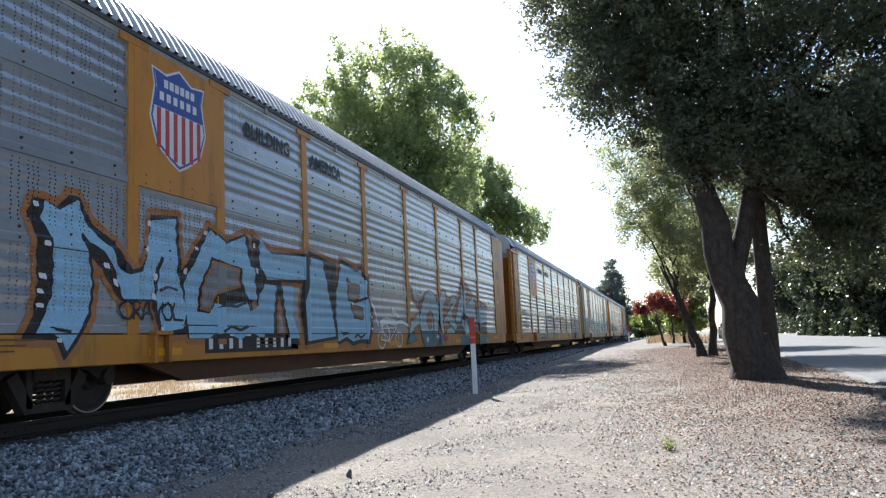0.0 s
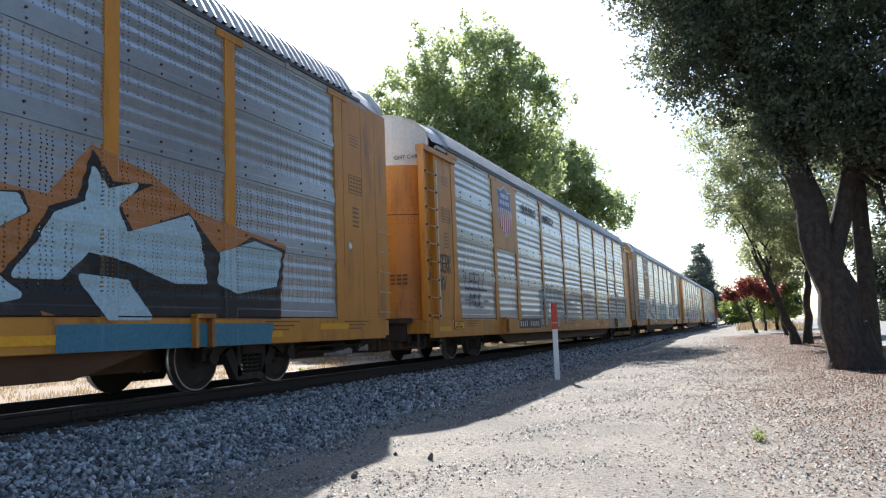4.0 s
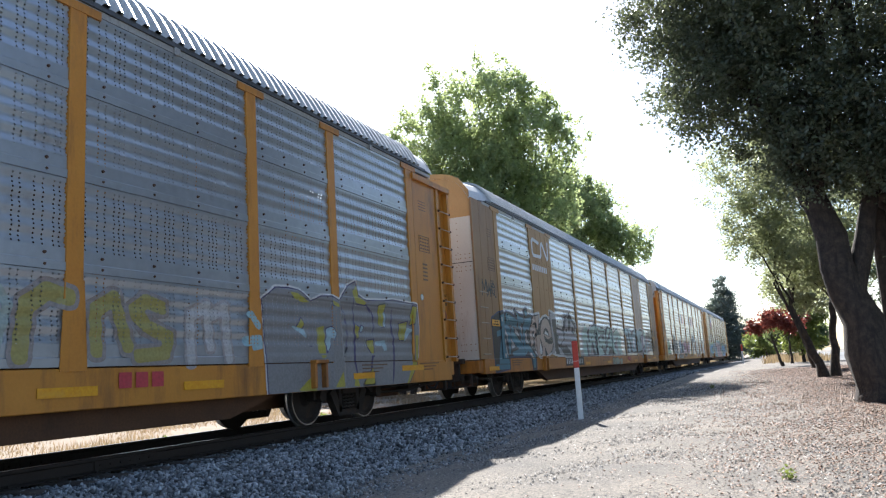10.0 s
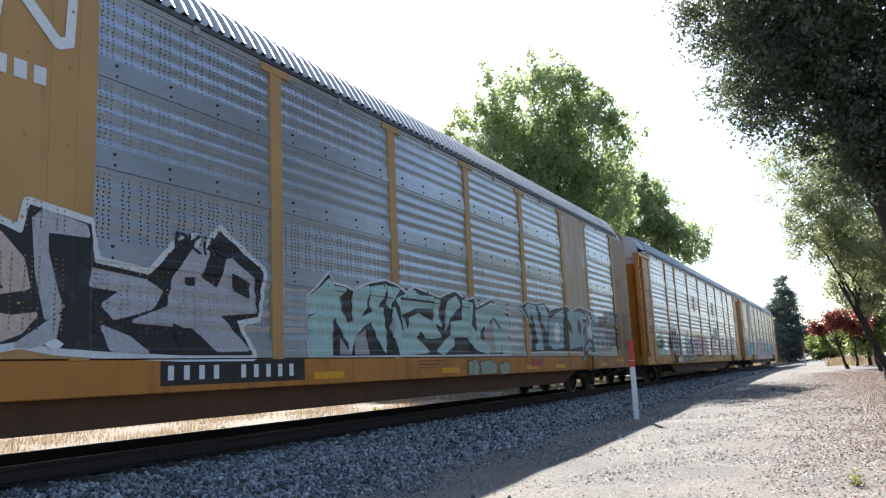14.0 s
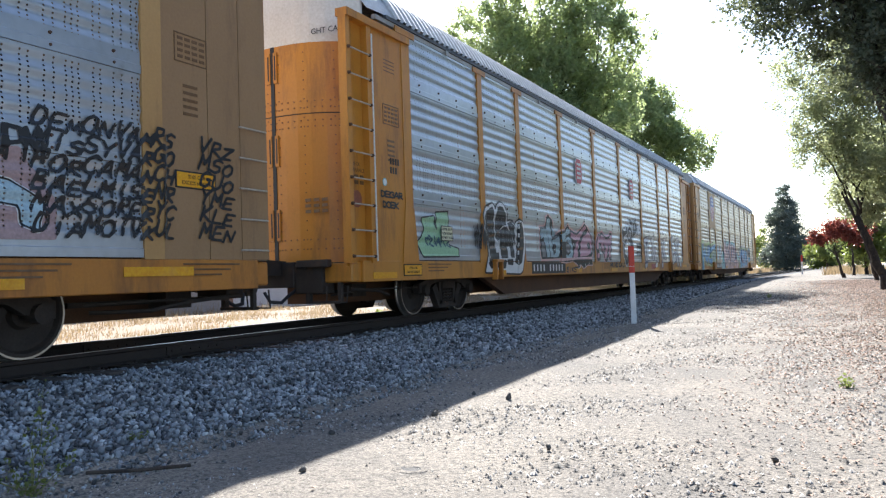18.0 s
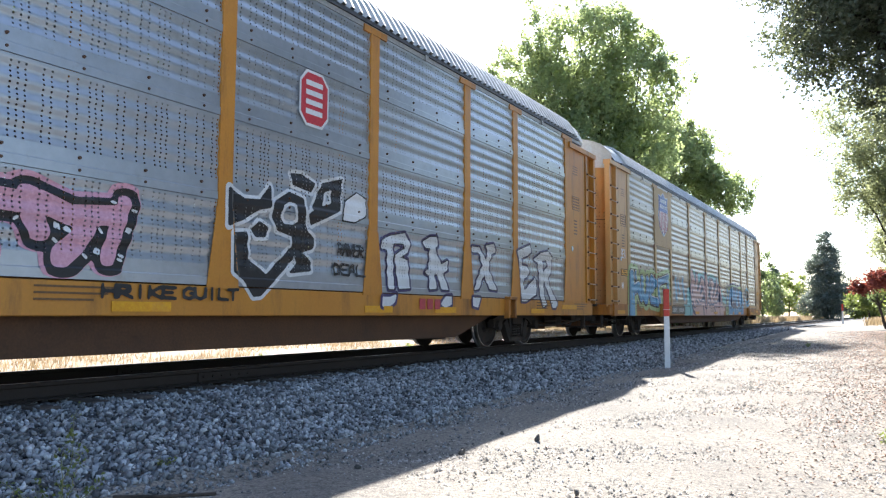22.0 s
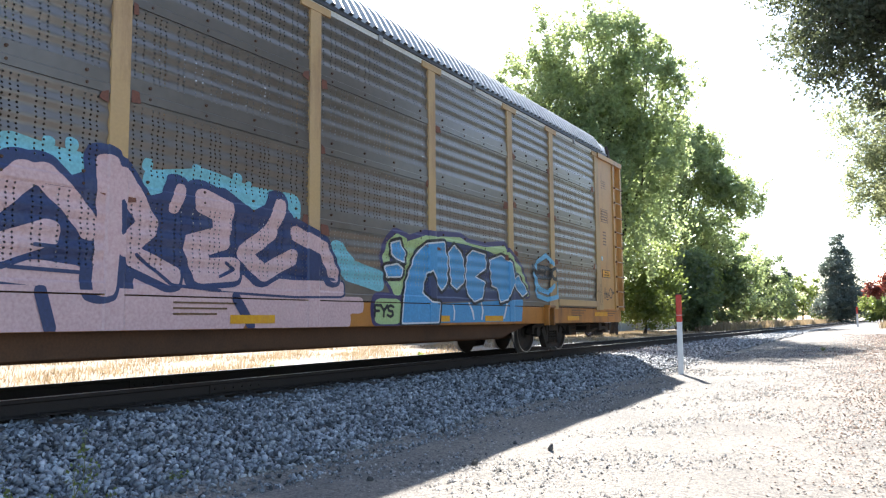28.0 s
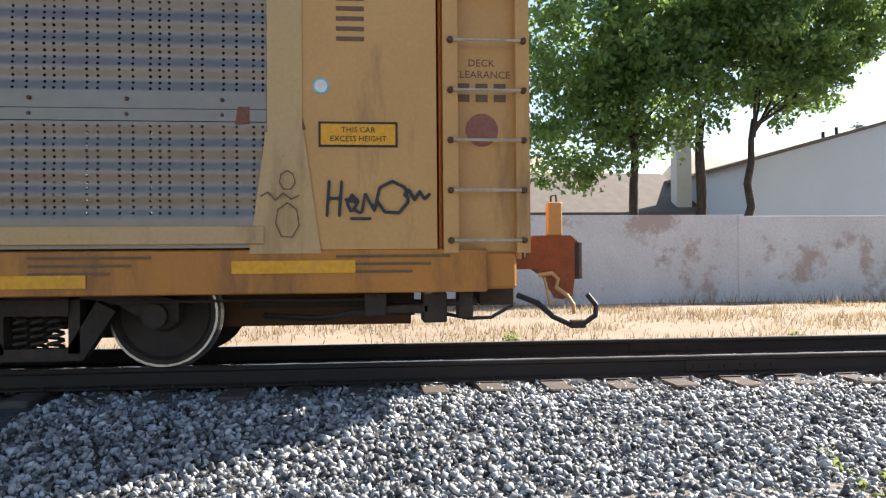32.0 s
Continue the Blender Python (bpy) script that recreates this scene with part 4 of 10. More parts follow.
RUSTY = mat("rust_stain", (0.22, 0.08, 0.045), 0.8, 0, (0.14, 0.06, 0.04), 8, 40, 0.8, 0.05)
CARS = []
FLARES_OF = {}
FADED = mat("faded_plate", (0.56, 0.44, 0.32), 0.55, 0, (0.44, 0.31, 0.20), 0.6, 20, 0.9, 0.04, ((0.62, 0.58, 0.54), 0.8, 0.5, 0.65))
for key, front, label, yel, sheet, flares, shield, top, plates, sill, endp, door in (
        ("A", 3.56, "autorack wagon with grey side sheets, yellow posts and blue graffiti", YEL, SHEET, (0.0,) * 8 + (0.02,), 1, WHITE, (), YEL, YEL, YEL),
        ("B", 34.4, "autorack wagon with grey side sheets, yellow posts and a shield emblem", YEL, SHEET, (0.06,) * 8 + (0.14,), 1, WHITE, (), YEL, YEL, YEL),
        ("C", 64.9, "autorack wagon with grey sheets, tan end plates and teal graffiti", TAN, SHEETL, (0.0,) * 8 + (0.0,), None, TAN, ((1, TAN), (7, FADED)), YELD, TANB, DOORW),
        ("D", 95.4, "autorack wagon with grey sheets, yellow posts and silver letters", YEL, SHEETL, (0.14,) * 8 + (0.14,), None, WHITE, (), YEL, YEL, YEL),
        ("E", 125.42, "last autorack wagon with brown-grey sheets and pink and blue graffiti", PALE, SHEETD, (0.0,) * 7 + (0.14, 0.14), 1, WHITE, (), YELD, OCHRE, OCHRE)):
    FLARES_OF[key] = flares
    CARS.append((key, front, build_car(key, front, label, yel, sheet, flares, shield, top, plates, sill, endp, door)))

# ---- trees ----
def limb(bm, p, q, r0, r1, rng, seg=5, wob=0.08, n=9):
    """One bent, tapered limb as a single skin."""
    p, q = Vector(p), Vector(q)
    line = [p]
    for i in range(1, seg + 1):
        line.append(p.lerp(q, i / seg) + Vector((rng.uniform(-1, 1), rng.uniform(-1, 1), rng.uniform(-0.4, 0.4))) * (q - p).length * wob * (0 if i == seg else 1))
    axis = (q - p).normalized()
    u = axis.orthogonal().normalized()
    v = axis.cross(u)
    rings = []
    for i, c in enumerate(line):
        r = (r0 + (r1 - r0) * i / seg) * rng.uniform(0.94, 1.06)
        rings.append([bm.verts.new(c + (u * math.cos(6.2832 * k / n) + v * math.sin(6.2832 * k / n)) * r * (1 + 0.10 * math.sin(3 * 6.2832 * k / n + i))) for k in range(n)])
    for a, b in zip(rings, rings[1:]):
        for k in range(n):
            bm.faces.new((a[k], a[(k + 1) % n], b[(k + 1) % n], b[k]))
    bm.faces.new(rings[-1])
    return line[-1]


def build_tree(name, at, stems, clumps, n_leaf, leaf, leaf_size, seed, label, category="tree", tight=0.20, twigs=4, forks=(), bunch=70, rise=0.7):
    """stems: foot x, y, top x, y, z, radius; clumps: centre and radii in metres from the foot, of which the crown is made."""
    rng = random.Random(seed)
    nr = np.random.default_rng(seed)
    bm = bmesh.new()
    tops = []
    for fx, fy, tx, ty, tz, r in stems:
        tops.append((limb(bm, (fx, fy, -0.15), (tx, ty, tz), r, r * 0.55, rng, 8, 0.018, 12), r, tz))
        limb(bm, (fx, fy, -0.25), (fx + (tx - fx) * 0.2, fy + (ty - fy) * 0.2, tz * 0.2), r * 1.4, r * 0.85, rng, 4, 0.0, 12)
    for a, b, r in forks:
        tops.append((limb(bm, a, b, r, r * 0.6, rng, 6, 0.03, 10), r, b[2]))
    for c in clumps:
        cc = Vector(c[:3])
        top, r, tz = min(tops, key=lambda s: (s[0] - cc).length)
        start = top - Vector((0, 0, tz * 0.12 * rng.random()))
        m = limb(bm, start, cc, r * 0.30, r * 0.08, rng, 5, 0.07)
        for k in range(twigs):
            d = Vector((rng.uniform(-1, 1), rng.uniform(-1, 1), rng.uniform(-0.3, 1))) * c[3] * 0.75
            limb(bm, m, m + d, r * 0.07, r * 0.02, rng, 3, 0.1)
    tree = tagged(empty(name, pose(at[0], at[1], at[2])), label, category)
    part("trunk", bm, BARK, tree, "rough bark trunk and limbs", True)
    vol = np.array([c[3] * c[3] * c[4] for c in clumps]) ** 0.8
    cnt = (n_leaf * vol / vol.sum()).astype(int)
    pts = []
    for c, n in zip(clumps, cnt):
        sub = max(8, n // bunch)
        d = nr.normal(size=(sub, 3))
        d /= np.linalg.norm(d, axis=1)[:, None]
        rad = nr.uniform(0.2, 1.0, sub) ** 0.45 * nr.uniform(0.82, 1.14, sub)
        sc = d * rad[:, None] * np.array([c[3], c[3], c[4]]) + np.array(c[:3])
        k = nr.integers(0, sub, n)
        spread = tight * (min(c[3], c[4]) ** 0.5) + 0.05
        pts.append(sc[k] + nr.normal(size=(n, 3)) * spread * np.array([1, 1, rise]) * nr.uniform(0.5, 1.3, sub)[k][:, None])
    part("crown", leaves_mesh("crown", np.concatenate(pts), leaf_size, leaf, nr), None, tree, "uneven crown of many leaves")
    return tree


# behind the track
build_tree("plane_tree", (-16.5, 46, 0.35), [(0, 0, 0, 0, 9, 0.32), (-0.6, 0.5, -1.6, 0.5, 9, 0.2), (1.0, 0.3, 2.0, 0.3, 8, 0.2)],
           [(0, 0, 10.5, 5.3, 4.9), (-3.82, 0, 15.2, 3.6, 3.7), (0, 0, 17.4, 3.7, 3.2), (3.1, 0, 14.6, 3.2, 3.3), (5.0, 0, 15.9, 1.6, 1.7), (-2.76, 0, 19.0, 1.9, 1.8), (0.5, 0, 6.5, 4.7, 3.5), (-5.6, 0, 16.8, 1.5, 1.9), (1.7, 0, 18.4, 2.3, 2.2), (4.0, 0, 11, 2.3, 2.6), (-0.4, 0, 20.4, 0.7, 1.6), (-4.66, 0, 12, 2.5, 2.9), (-1.06, 0, 14.6, 3.8, 3.3), (3.5, 0, 17.4, 1.7, 1.8), (-4.45, 0, 8.6, 2.5, 2.2), (1.5, 0, 20.4, 0.6, 1.3), (6.2, 0, 14.9, 0.9, 1.0), (-3.4, 0, 20.6, 0.6, 1.4), (-1.7, 0, 20.8, 0.5, 1.2), (-5.2, 0, 18.6, 0.6, 1.3), (2.8, 0, 19.4, 0.6, 1.2), (4.6, 0, 17.8, 0.6, 1.0), (-0.9, 0, 10.8, 4.2, 4.0), (0.6, 0, 12.8, 3.6, 3.4)],
           84000, LEAF, 0.25, 1, "tall sunlit green plane tree behind the track", tight=0.15, bunch=46, rise=1.25)
build_tree("plane_tree", (-17.8, 72, 0.4), [(0, 0, 0, 0, 6, 0.3)],
           [(-1.27, 0, 16.6, 3.6, 3.2), (1.5, 0, 14.6, 4.0, 3.0), (6.3, 0, 11.4, 2.1, 1.9), (4.6, 0, 12.6, 2.0, 2.0), (0.6, 0, 19.0, 1.0, 1.3), (-1.8, 0, 19.4, 0.9, 1.2), (2.4, 0, 18.0, 0.8, 1.1), (0, 0, 8.6, 5.42, 3.96), (-2.76, 0, 12.6, 3.39, 3.3), (2.54, 0, 16.4, 2.26, 1.87), (3.6, 0, 13, 2.03, 1.98)],
           52000, LEAF, 0.30, 2, "green plane tree behind the track", tight=0.17, bunch=46, rise=1.2)
build_tree("bush_tree", (-18.3, 36, 0.3), [(0, 0, 0.3, 0, 2.2, 0.2), (0.5, 0.2, 1.3, 0.1, 2.4, 0.16), (-0.4, 0, -1.2, 0, 2.2, 0.15)],
           [(0, 0, 4.2, 3.2, 2.4), (-2.5, 0, 5.0, 2.6, 2.2), (2.2, 0, 5.2, 2.6, 2.4), (-1.2, 0, 8.4, 2.4, 2.0), (1.2, 0, 8.0, 2.4, 2.2), (-4.4, 0, 6.0, 1.8, 1.6), (-0.9, 0, 10.2, 1.3, 1.1), (-4.6, 0, 3.6, 1.4, 1.2), (3.4, 0, 3.0, 1.4, 1.4)],
           85000, LEAFU, 0.16, 3, "dense dark olive-green tree before the block wall", tight=0.15, bunch=60)
for k, (x, y, h, r, leaf, n) in enumerate(((-15.2, 52, 6.8, 2.4, LEAFY, 12000), (-14.4, 60, 6.6, 2.3, LEAFB, 10000), (-15.4, 66, 7.5, 2.4, LEAFY, 10000), (-15.0, 76, 9.5, 2.8, LEAFB, 11000), (-15.4, 90, 11.0, 3.2, LEAF, 11000), (-15.8, 104, 10.5, 3.4, LEAFB, 10000), (-16.0, 120, 8.0, 3.4, LEAF, 7000))):
    build_tree("shrub_tree", (x, y, 0.35), [(0, 0, 0.2, 0, 1.4, 0.12)], [(0, 0, h * 0.42, r, h * 0.28), (0.4, 0, h * 0.68, r * 0.75, h * 0.26), (-0.7, 0.3, h * 0.55, r * 0.7, h * 0.25), (0.2, -0.2, h * 0.2, r * 0.85, h * 0.17)],
               n, leaf, 0.24 if y < 60 else 0.34, 20 + k, "leafy shrub tree along the far side of the track", "tree", 0.22, 2)
build_tree("cypress", (-8.8, 140, 0.5), [(0, 0, 0, 0, 6, 0.3)], [(0, 0, 2.6, 4.0, 2.4), (0.2, 0, 5.6, 3.6, 2.6), (-0.3, 0, 8.6, 2.9, 2.2), (0.4, 0, 10.6, 1.9, 1.8), (0, 0, 12.6, 1.1, 1.9)], 30000, LEAFC, 0.32, 40, "dark pointed conifer in the distance", tight=0.25)
build_tree("cypress", (-14.3, 122, 0.5), [(0, 0, 0, 0, 3, 0.15)], [(0, 0, 3, 0.9, 2.2), (0, 0, 6.2, 0.55, 2.0)], 6000, LEAFC, 0.28, 41, "slim dark cypress in the distance", tight=0.15)
for k, (x, y, h, r, leaf) in enumerate(((-15.5, 150, 9, 3.6, LEAFY), (-19, 165, 10, 4.5, LEAFB), (-12.5, 185, 6.5, 3.6, LEAFB), (-6.0, 195, 5.5, 3.2, LEAFO), (-1.0, 190, 5.0, 3.5, LEAFB), (-3.6, 150, 3.2, 1.8, LEAFY), (-24, 180, 11, 5, LEAF))):
    build_tree("far_tree", (x, y, 0.4), [(0, 0, 0.2, 0, h * 0.35, 0.15)], [(0, 0, h * 0.5, r, h * 0.3), (0.6, 0, h * 0.75, r * 0.7, h * 0.22), (-r * 0.6, 0, h * 0.35, r * 0.8, h * 0.28), (r * 0.7, 0, h * 0.3, r * 0.7, h * 0.25)], 4500, leaf, 0.42, 120 + k, "hazy green tree closing the far end of the track", tight=0.2, bunch=40)
# behind the wall, above the houses
build_tree("plane_tree", (-26.5, 10.5, 0.4), [(0, -1, 0, -1.0, 6, 0.2), (0, 1.2, 0.2, 1.3, 6, 0.24), (0, 2.8, 0.3, 3.2, 6, 0.18)],
           [(0, 0, 6.8, 2.6, 2.0), (0, 3.8, 8.4, 2.8, 2.0), (0, -3.0, 8.6, 3.0, 2.6), (0, 5.6, 10.8, 2.5, 2.0), (0, 1.0, 11.0, 3.0, 2.4), (0, 6.8, 9.0, 1.7, 1.3), (0, -3.2, 5.2, 2.2, 1.6), (0, 8.2, 10.2, 1.8, 1.6), (0, 3.2, 9.6, 2.6, 1.8), (0, 5.0, 7.4, 2.0, 1.3), (0, -0.6, 8.8, 2.4, 1.8)],
           70000, LEAFG, 0.21, 42, "green plane trees above the block wall", tight=0.16, bunch=50)
for k, (x, y, h) in enumerate(((-60, 83, 13), (-57, 84, 11.5), (-66, 45.5, 15), (-70, 50, 13))):
    build_tree("conifer", (x, y, 0.4), [(0, 0, 0, 0, h * 0.6, 0.25)], [(0, 0, h * 0.35, 2.0, h * 0.2), (0, 0, h * 0.62, 1.5, h * 0.18), (0, 0, h * 0.86, 0.8, h * 0.14)], 3500, LEAFC, 0.35, 50 + k, "dark conifer above the roofs", tight=0.25)
for k, (x, y, h, r) in enumerate(((-59, 64, 10, 4.0), (-62, 60, 9, 3.5), (-45, 66, 6, 2.5))):
    build_tree("garden_tree", (x, y, 0.4), [(0, 0, 0, 0, h * 0.4, 0.2)], [(0, 0, h * 0.55, r, h * 0.3), (1, 1, h * 0.8, r * 0.7, h * 0.2), (-1, -1.5, h * 0.7, r * 0.8, h * 0.22)], 6000, LEAFY, 0.35, 60 + k, "round light green tree behind the roofs", tight=0.3)

# between path and road
build_tree("oak_tree", (1.87, 17.9, 0.2), [(0, 0, -0.95, 0, 4.6, 0.46)],
           [(-2.82, -0.4, 7.2, 1.4, 1.3), (-3.32, 0, 9.0, 1.3, 1.5), (-1.72, 0, 6.8, 1.7, 1.4), (-0.42, 0, 7.8, 2.8, 2.2), (1.88, -1, 6.4, 2.6, 2.2), (4.18, -0.6, 5.2, 2.3, 1.9), (0.88, 1.2, 5.4, 1.8, 1.2), (4.78, 2, 8, 3.2, 2.8), (0.38, -3.2, 10, 3.2, 2.4), (-0.12, 2, 10.2, 3.2, 2.6), (-2.02, 1, 9.4, 2.4, 2.0), (6.18, -2, 4.8, 1.9, 1.6), (3.78, -4, 8.5, 2.8, 2.4), (2.98, 3.5, 5.6, 2.4, 1.6), (7.08, 1.5, 6.0, 2.4, 2.0), (2.78, 0.5, 4.2, 1.6, 1.1), (4.98, 3.0, 3.9, 2.0, 1.3), (7.38, 5.0, 4.2, 2.4, 1.6), (1.38, 2.0, 4.4, 1.4, 0.9), (-2.32, 0.4, 8.0, 1.8, 1.6), (-2.62, -1, 10.4, 1.9, 1.6), (-0.22, -0.4, 5.4, 1.7, 1.1), (-1.42, 0.6, 5.6, 1.2, 0.9), (1.58, -1.4, 4.6, 1.4, 0.9), (2.08, 0, 3.7, 1.1, 0.8), (3.38, -0.5, 3.5, 1.3, 0.9), (4.58, 0, 3.5, 1.5, 1.0), (1.18, 0.4, 4.8, 1.2, 1.0), (2.58, 1.5, 5.0, 1.7, 1.2), (2.98, -0.6, 4.3, 1.8, 1.3), (4.78, -0.8, 4.1, 2.0, 1.5), (6.38, 0, 3.9, 2.2, 1.6), (3.98, 1.4, 4.6, 2.0, 1.5), (-0.9, -0.4, 4.75, 0.9, 0.7), (0.1, -0.8, 4.7, 1.0, 0.75), (1.2, -0.8, 4.5, 1.1, 0.8), (-1.3, 0.2, 5.9, 1.2, 0.9), (-0.4, -0.9, 5.9, 1.3, 1.0), (2.2, -0.6, 3.9, 1.1, 0.6), (1.1, 1.1, 2.95, 0.8, 0.7), (2.0, 1.3, 2.8, 1.0, 0.9), (3.0, 1.1, 2.8, 1.2, 0.95), (4.3, 0.8, 2.8, 1.3, 0.9), (5.8, 0.8, 2.9, 1.4, 0.9), (1.5, 1.6, 3.7, 1.2, 0.8), (7.2, 1.0, 3.0, 1.3, 0.9), (2.0, -6.5, 9.6, 1.6, 0.9), (3.4, -7.5, 9.2, 1.8, 1.0), (4.8, -6.5, 8.6, 2.0, 1.2)],
           440000, LEAFD, 0.095, 4, "large dark spreading tree between path and road", tight=0.115, bunch=60,
           forks=[((-0.42, 0, 1.9), (0.35, 0.1, 4.7), 0.25), ((0.25, 0.1, 4.3), (1.4, 0.2, 6.6), 0.18), ((-0.9, 0, 4.2), (-1.7, 0.1, 7.2), 0.22), ((-0.9, 0, 4.3), (-0.3, 0.3, 8.0), 0.2)])

build_tree("oak_tree", (1.25, 30, 0.36), [(0, 0, -0.85, 0.2, 2.6, 0.17), (0.3, 0.2, 0.55, 0.3, 2.8, 0.16)],
           [(-1.9, 0, 5.6, 1.2, 1.3), (-1.8, 0, 7.4, 1.6, 1.5), (0, 0, 4.9, 1.7, 1.6), (0.2, 0, 7.8, 2.0, 1.6), (-0.7, 0, 4.2, 1.0, 0.9), (1.6, 0, 5.8, 1.6, 1.6), (0.0, 0.2, 3.5, 0.9, 0.7), (0.8, 0.2, 3.3, 1.0, 0.8), (1.7, 0, 3.8, 1.1, 0.9), (-1.0, 0, 6.2, 1.3, 1.2), (0.9, 0, 4.4, 1.3, 1.0), (-1.4, 0.3, 4.7, 0.8, 0.7)],
           58000, LEAFO, 0.10, 5, "leaning two-stemmed tree between path and road", tight=0.14, bunch=60)
build_tree("oak_tree", (1.3, 40, 0.45), [(0, 0, -0.6, 0, 2.2, 0.14)], [(-0.4, 0, 4.2, 1.6, 1.6), (0.6, 0, 5.6, 1.8, 1.6), (-1.0, 0, 6.6, 1.3, 1.2), (0.3, 0, 3.4, 1.2, 0.9)], 30000, LEAFO, 0.13, 6, "green tree in the row beside the path", tight=0.15, bunch=50)
build_tree("plum_tree", (-0.1, 47, 0.5), [(0, 0, -0.4, 0, 1.5, 0.09)], [(-1.1, 0, 2.3, 0.6, 0.45), (-0.3, 0, 2.7, 0.8, 0.55), (0.6, 0, 2.4, 0.7, 0.5)], 4500, LEAFR, 0.14, 7, "small tree with dark red leaves beside the path", tight=0.15, bunch=40)
build_tree("plum_tree", (0.4, 56, 0.5), [(0, 0, 0, 0, 1.5, 0.1)], [(-0.8, 0, 2.9, 0.8, 0.6), (0.3, 0, 3.1, 0.9, 0.7)], 3500, LEAFR, 0.16, 8, "small tree with dark red leaves beside the path", tight=0.15, bunch=40)
for k, (x, y, h, r) in enumerate(((1.2, 60, 4.5, 1.8), (0.5, 75, 4.0, 2.0), (-2.2, 110, 4.5, 2.4), (3.2, 95, 4.0, 1.6), (-4.5, 170, 6, 4))):
    build_tree("roadside_tree", (x, y, 0.5), [(0, 0, 0, 0, h * 0.4, 0.12)], [(0, 0, h * 0.55, r, h * 0.3), (0.4, 0, h * 0.8, r * 0.7, h * 0.2)], 5000, LEAFB if k % 2 else LEAFY, 0.3, 70 + k, "green tree far along the row beside the path", tight=0.22)
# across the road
# LEAFS carries the shade of these trees in its colour
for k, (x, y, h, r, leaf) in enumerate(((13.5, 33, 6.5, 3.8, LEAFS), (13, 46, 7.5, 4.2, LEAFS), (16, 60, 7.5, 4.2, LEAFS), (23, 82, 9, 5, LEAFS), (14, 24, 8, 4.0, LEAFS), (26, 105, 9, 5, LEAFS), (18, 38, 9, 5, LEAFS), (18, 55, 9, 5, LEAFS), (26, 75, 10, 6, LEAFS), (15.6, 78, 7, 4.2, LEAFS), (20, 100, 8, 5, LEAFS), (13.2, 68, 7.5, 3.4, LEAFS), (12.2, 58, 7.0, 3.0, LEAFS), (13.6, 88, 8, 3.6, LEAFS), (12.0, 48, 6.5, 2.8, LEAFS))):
    build_tree("street_tree", (x, y, 0.4), [(0, 0, 0.3, 0, 2.4, 0.2), (0.2, 0, -0.9, 0, 2.6, 0.14)], [(0, 0, h * 0.60, r, h * 0.26), (0.3, 0, h * 0.38, r * 0.9, h * 0.18), (-1.5, 0, h * 0.75, r * 0.8, h * 0.25), (1.5, 0, h * 0.8, r * 0.8, h * 0.25)], 20000, leaf, 0.34, 80 + k, "street tree across the road with shade put into its dark leaves", tight=0.25)


def build_hedges():
    nr = np.random.default_rng(9)
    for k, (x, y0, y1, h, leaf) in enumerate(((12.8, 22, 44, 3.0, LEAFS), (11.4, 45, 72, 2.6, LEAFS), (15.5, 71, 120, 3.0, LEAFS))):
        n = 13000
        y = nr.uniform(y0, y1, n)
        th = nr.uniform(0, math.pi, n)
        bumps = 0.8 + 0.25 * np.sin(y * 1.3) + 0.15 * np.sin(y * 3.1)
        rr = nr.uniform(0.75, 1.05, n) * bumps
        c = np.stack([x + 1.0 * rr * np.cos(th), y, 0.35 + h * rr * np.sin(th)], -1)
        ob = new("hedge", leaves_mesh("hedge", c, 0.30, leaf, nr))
        tagged(ob, "tall green hedge across the road, its leaf colour darkened as shade", "hedge", kind="stuff")


build_hedges()

# ---- paint on the wagons ----
GLYPH = {}
GLYPH["A"] = [[(0, 0), (0.45, 1), (0.6, 1), (1, 0)], [(0.22, 0.38), (0.8, 0.38)]]
GLYPH["B"] = [[(0.1, 0), (0.1, 1), (0.7, 0.95), (0.8, 0.75), (0.15, 0.52), (0.9, 0.4), (0.85, 0.05), (0.1, 0)]]
GLYPH["C"] = [[(1, 0.8), (0.6, 1), (0.15, 0.8), (0, 0.45), (0.25, 0.08), (0.7, 0), (1, 0.2)]]
GLYPH["D"] = [[(0.1, 0), (0.15, 1), (0.75, 0.85), (0.95, 0.5), (0.7, 0.1), (0.1, 0)]]
GLYPH["E"] = [[(1, 0.95), (0.1, 1), (0.05, 0.05), (1, 0)], [(0.1, 0.5), (0.8, 0.52)]]
GLYPH["F"] = [[(0.1, 0), (0.1, 1), (1, 0.97)], [(0.1, 0.5), (0.75, 0.5)]]
GLYPH["G"] = [[(0.95, 0.85), (0.5, 1), (0.05, 0.7), (0.1, 0.15), (0.6, 0), (0.95, 0.2), (0.95, 0.5), (0.6, 0.5)]]
GLYPH["H"] = [[(0.1, 0), (0.1, 1)], [(0.9, 0), (0.9, 1)], [(0.1, 0.5), (0.9, 0.5)]]
GLYPH["I"] = [[(0.5, 0), (0.5, 0.72)], [(0.5, 0.98), (0.5, 1.02)]]
GLYPH["K"] = [[(0.1, 0), (0.15, 1)], [(0.95, 1), (0.2, 0.45), (1, 0)]]
GLYPH["L"] = [[(0.15, 1), (0.1, 0.05), (1, 0)]]
GLYPH["M"] = [[(0, 0), (0.1, 1), (0.5, 0.35), (0.85, 1), (1, 0)]]
GLYPH["N"] = [[(0.05, 0), (0.1, 1), (0.85, 0.05), (0.95, 1)]]
GLYPH["O"] = [[(0.5, 1), (0.1, 0.8), (0, 0.4), (0.25, 0.03), (0.7, 0), (1, 0.35), (0.9, 0.8), (0.5, 1)]]
GLYPH["P"] = [[(0.1, 0), (0.1, 1), (0.8, 0.95), (0.85, 0.55), (0.15, 0.45)]]
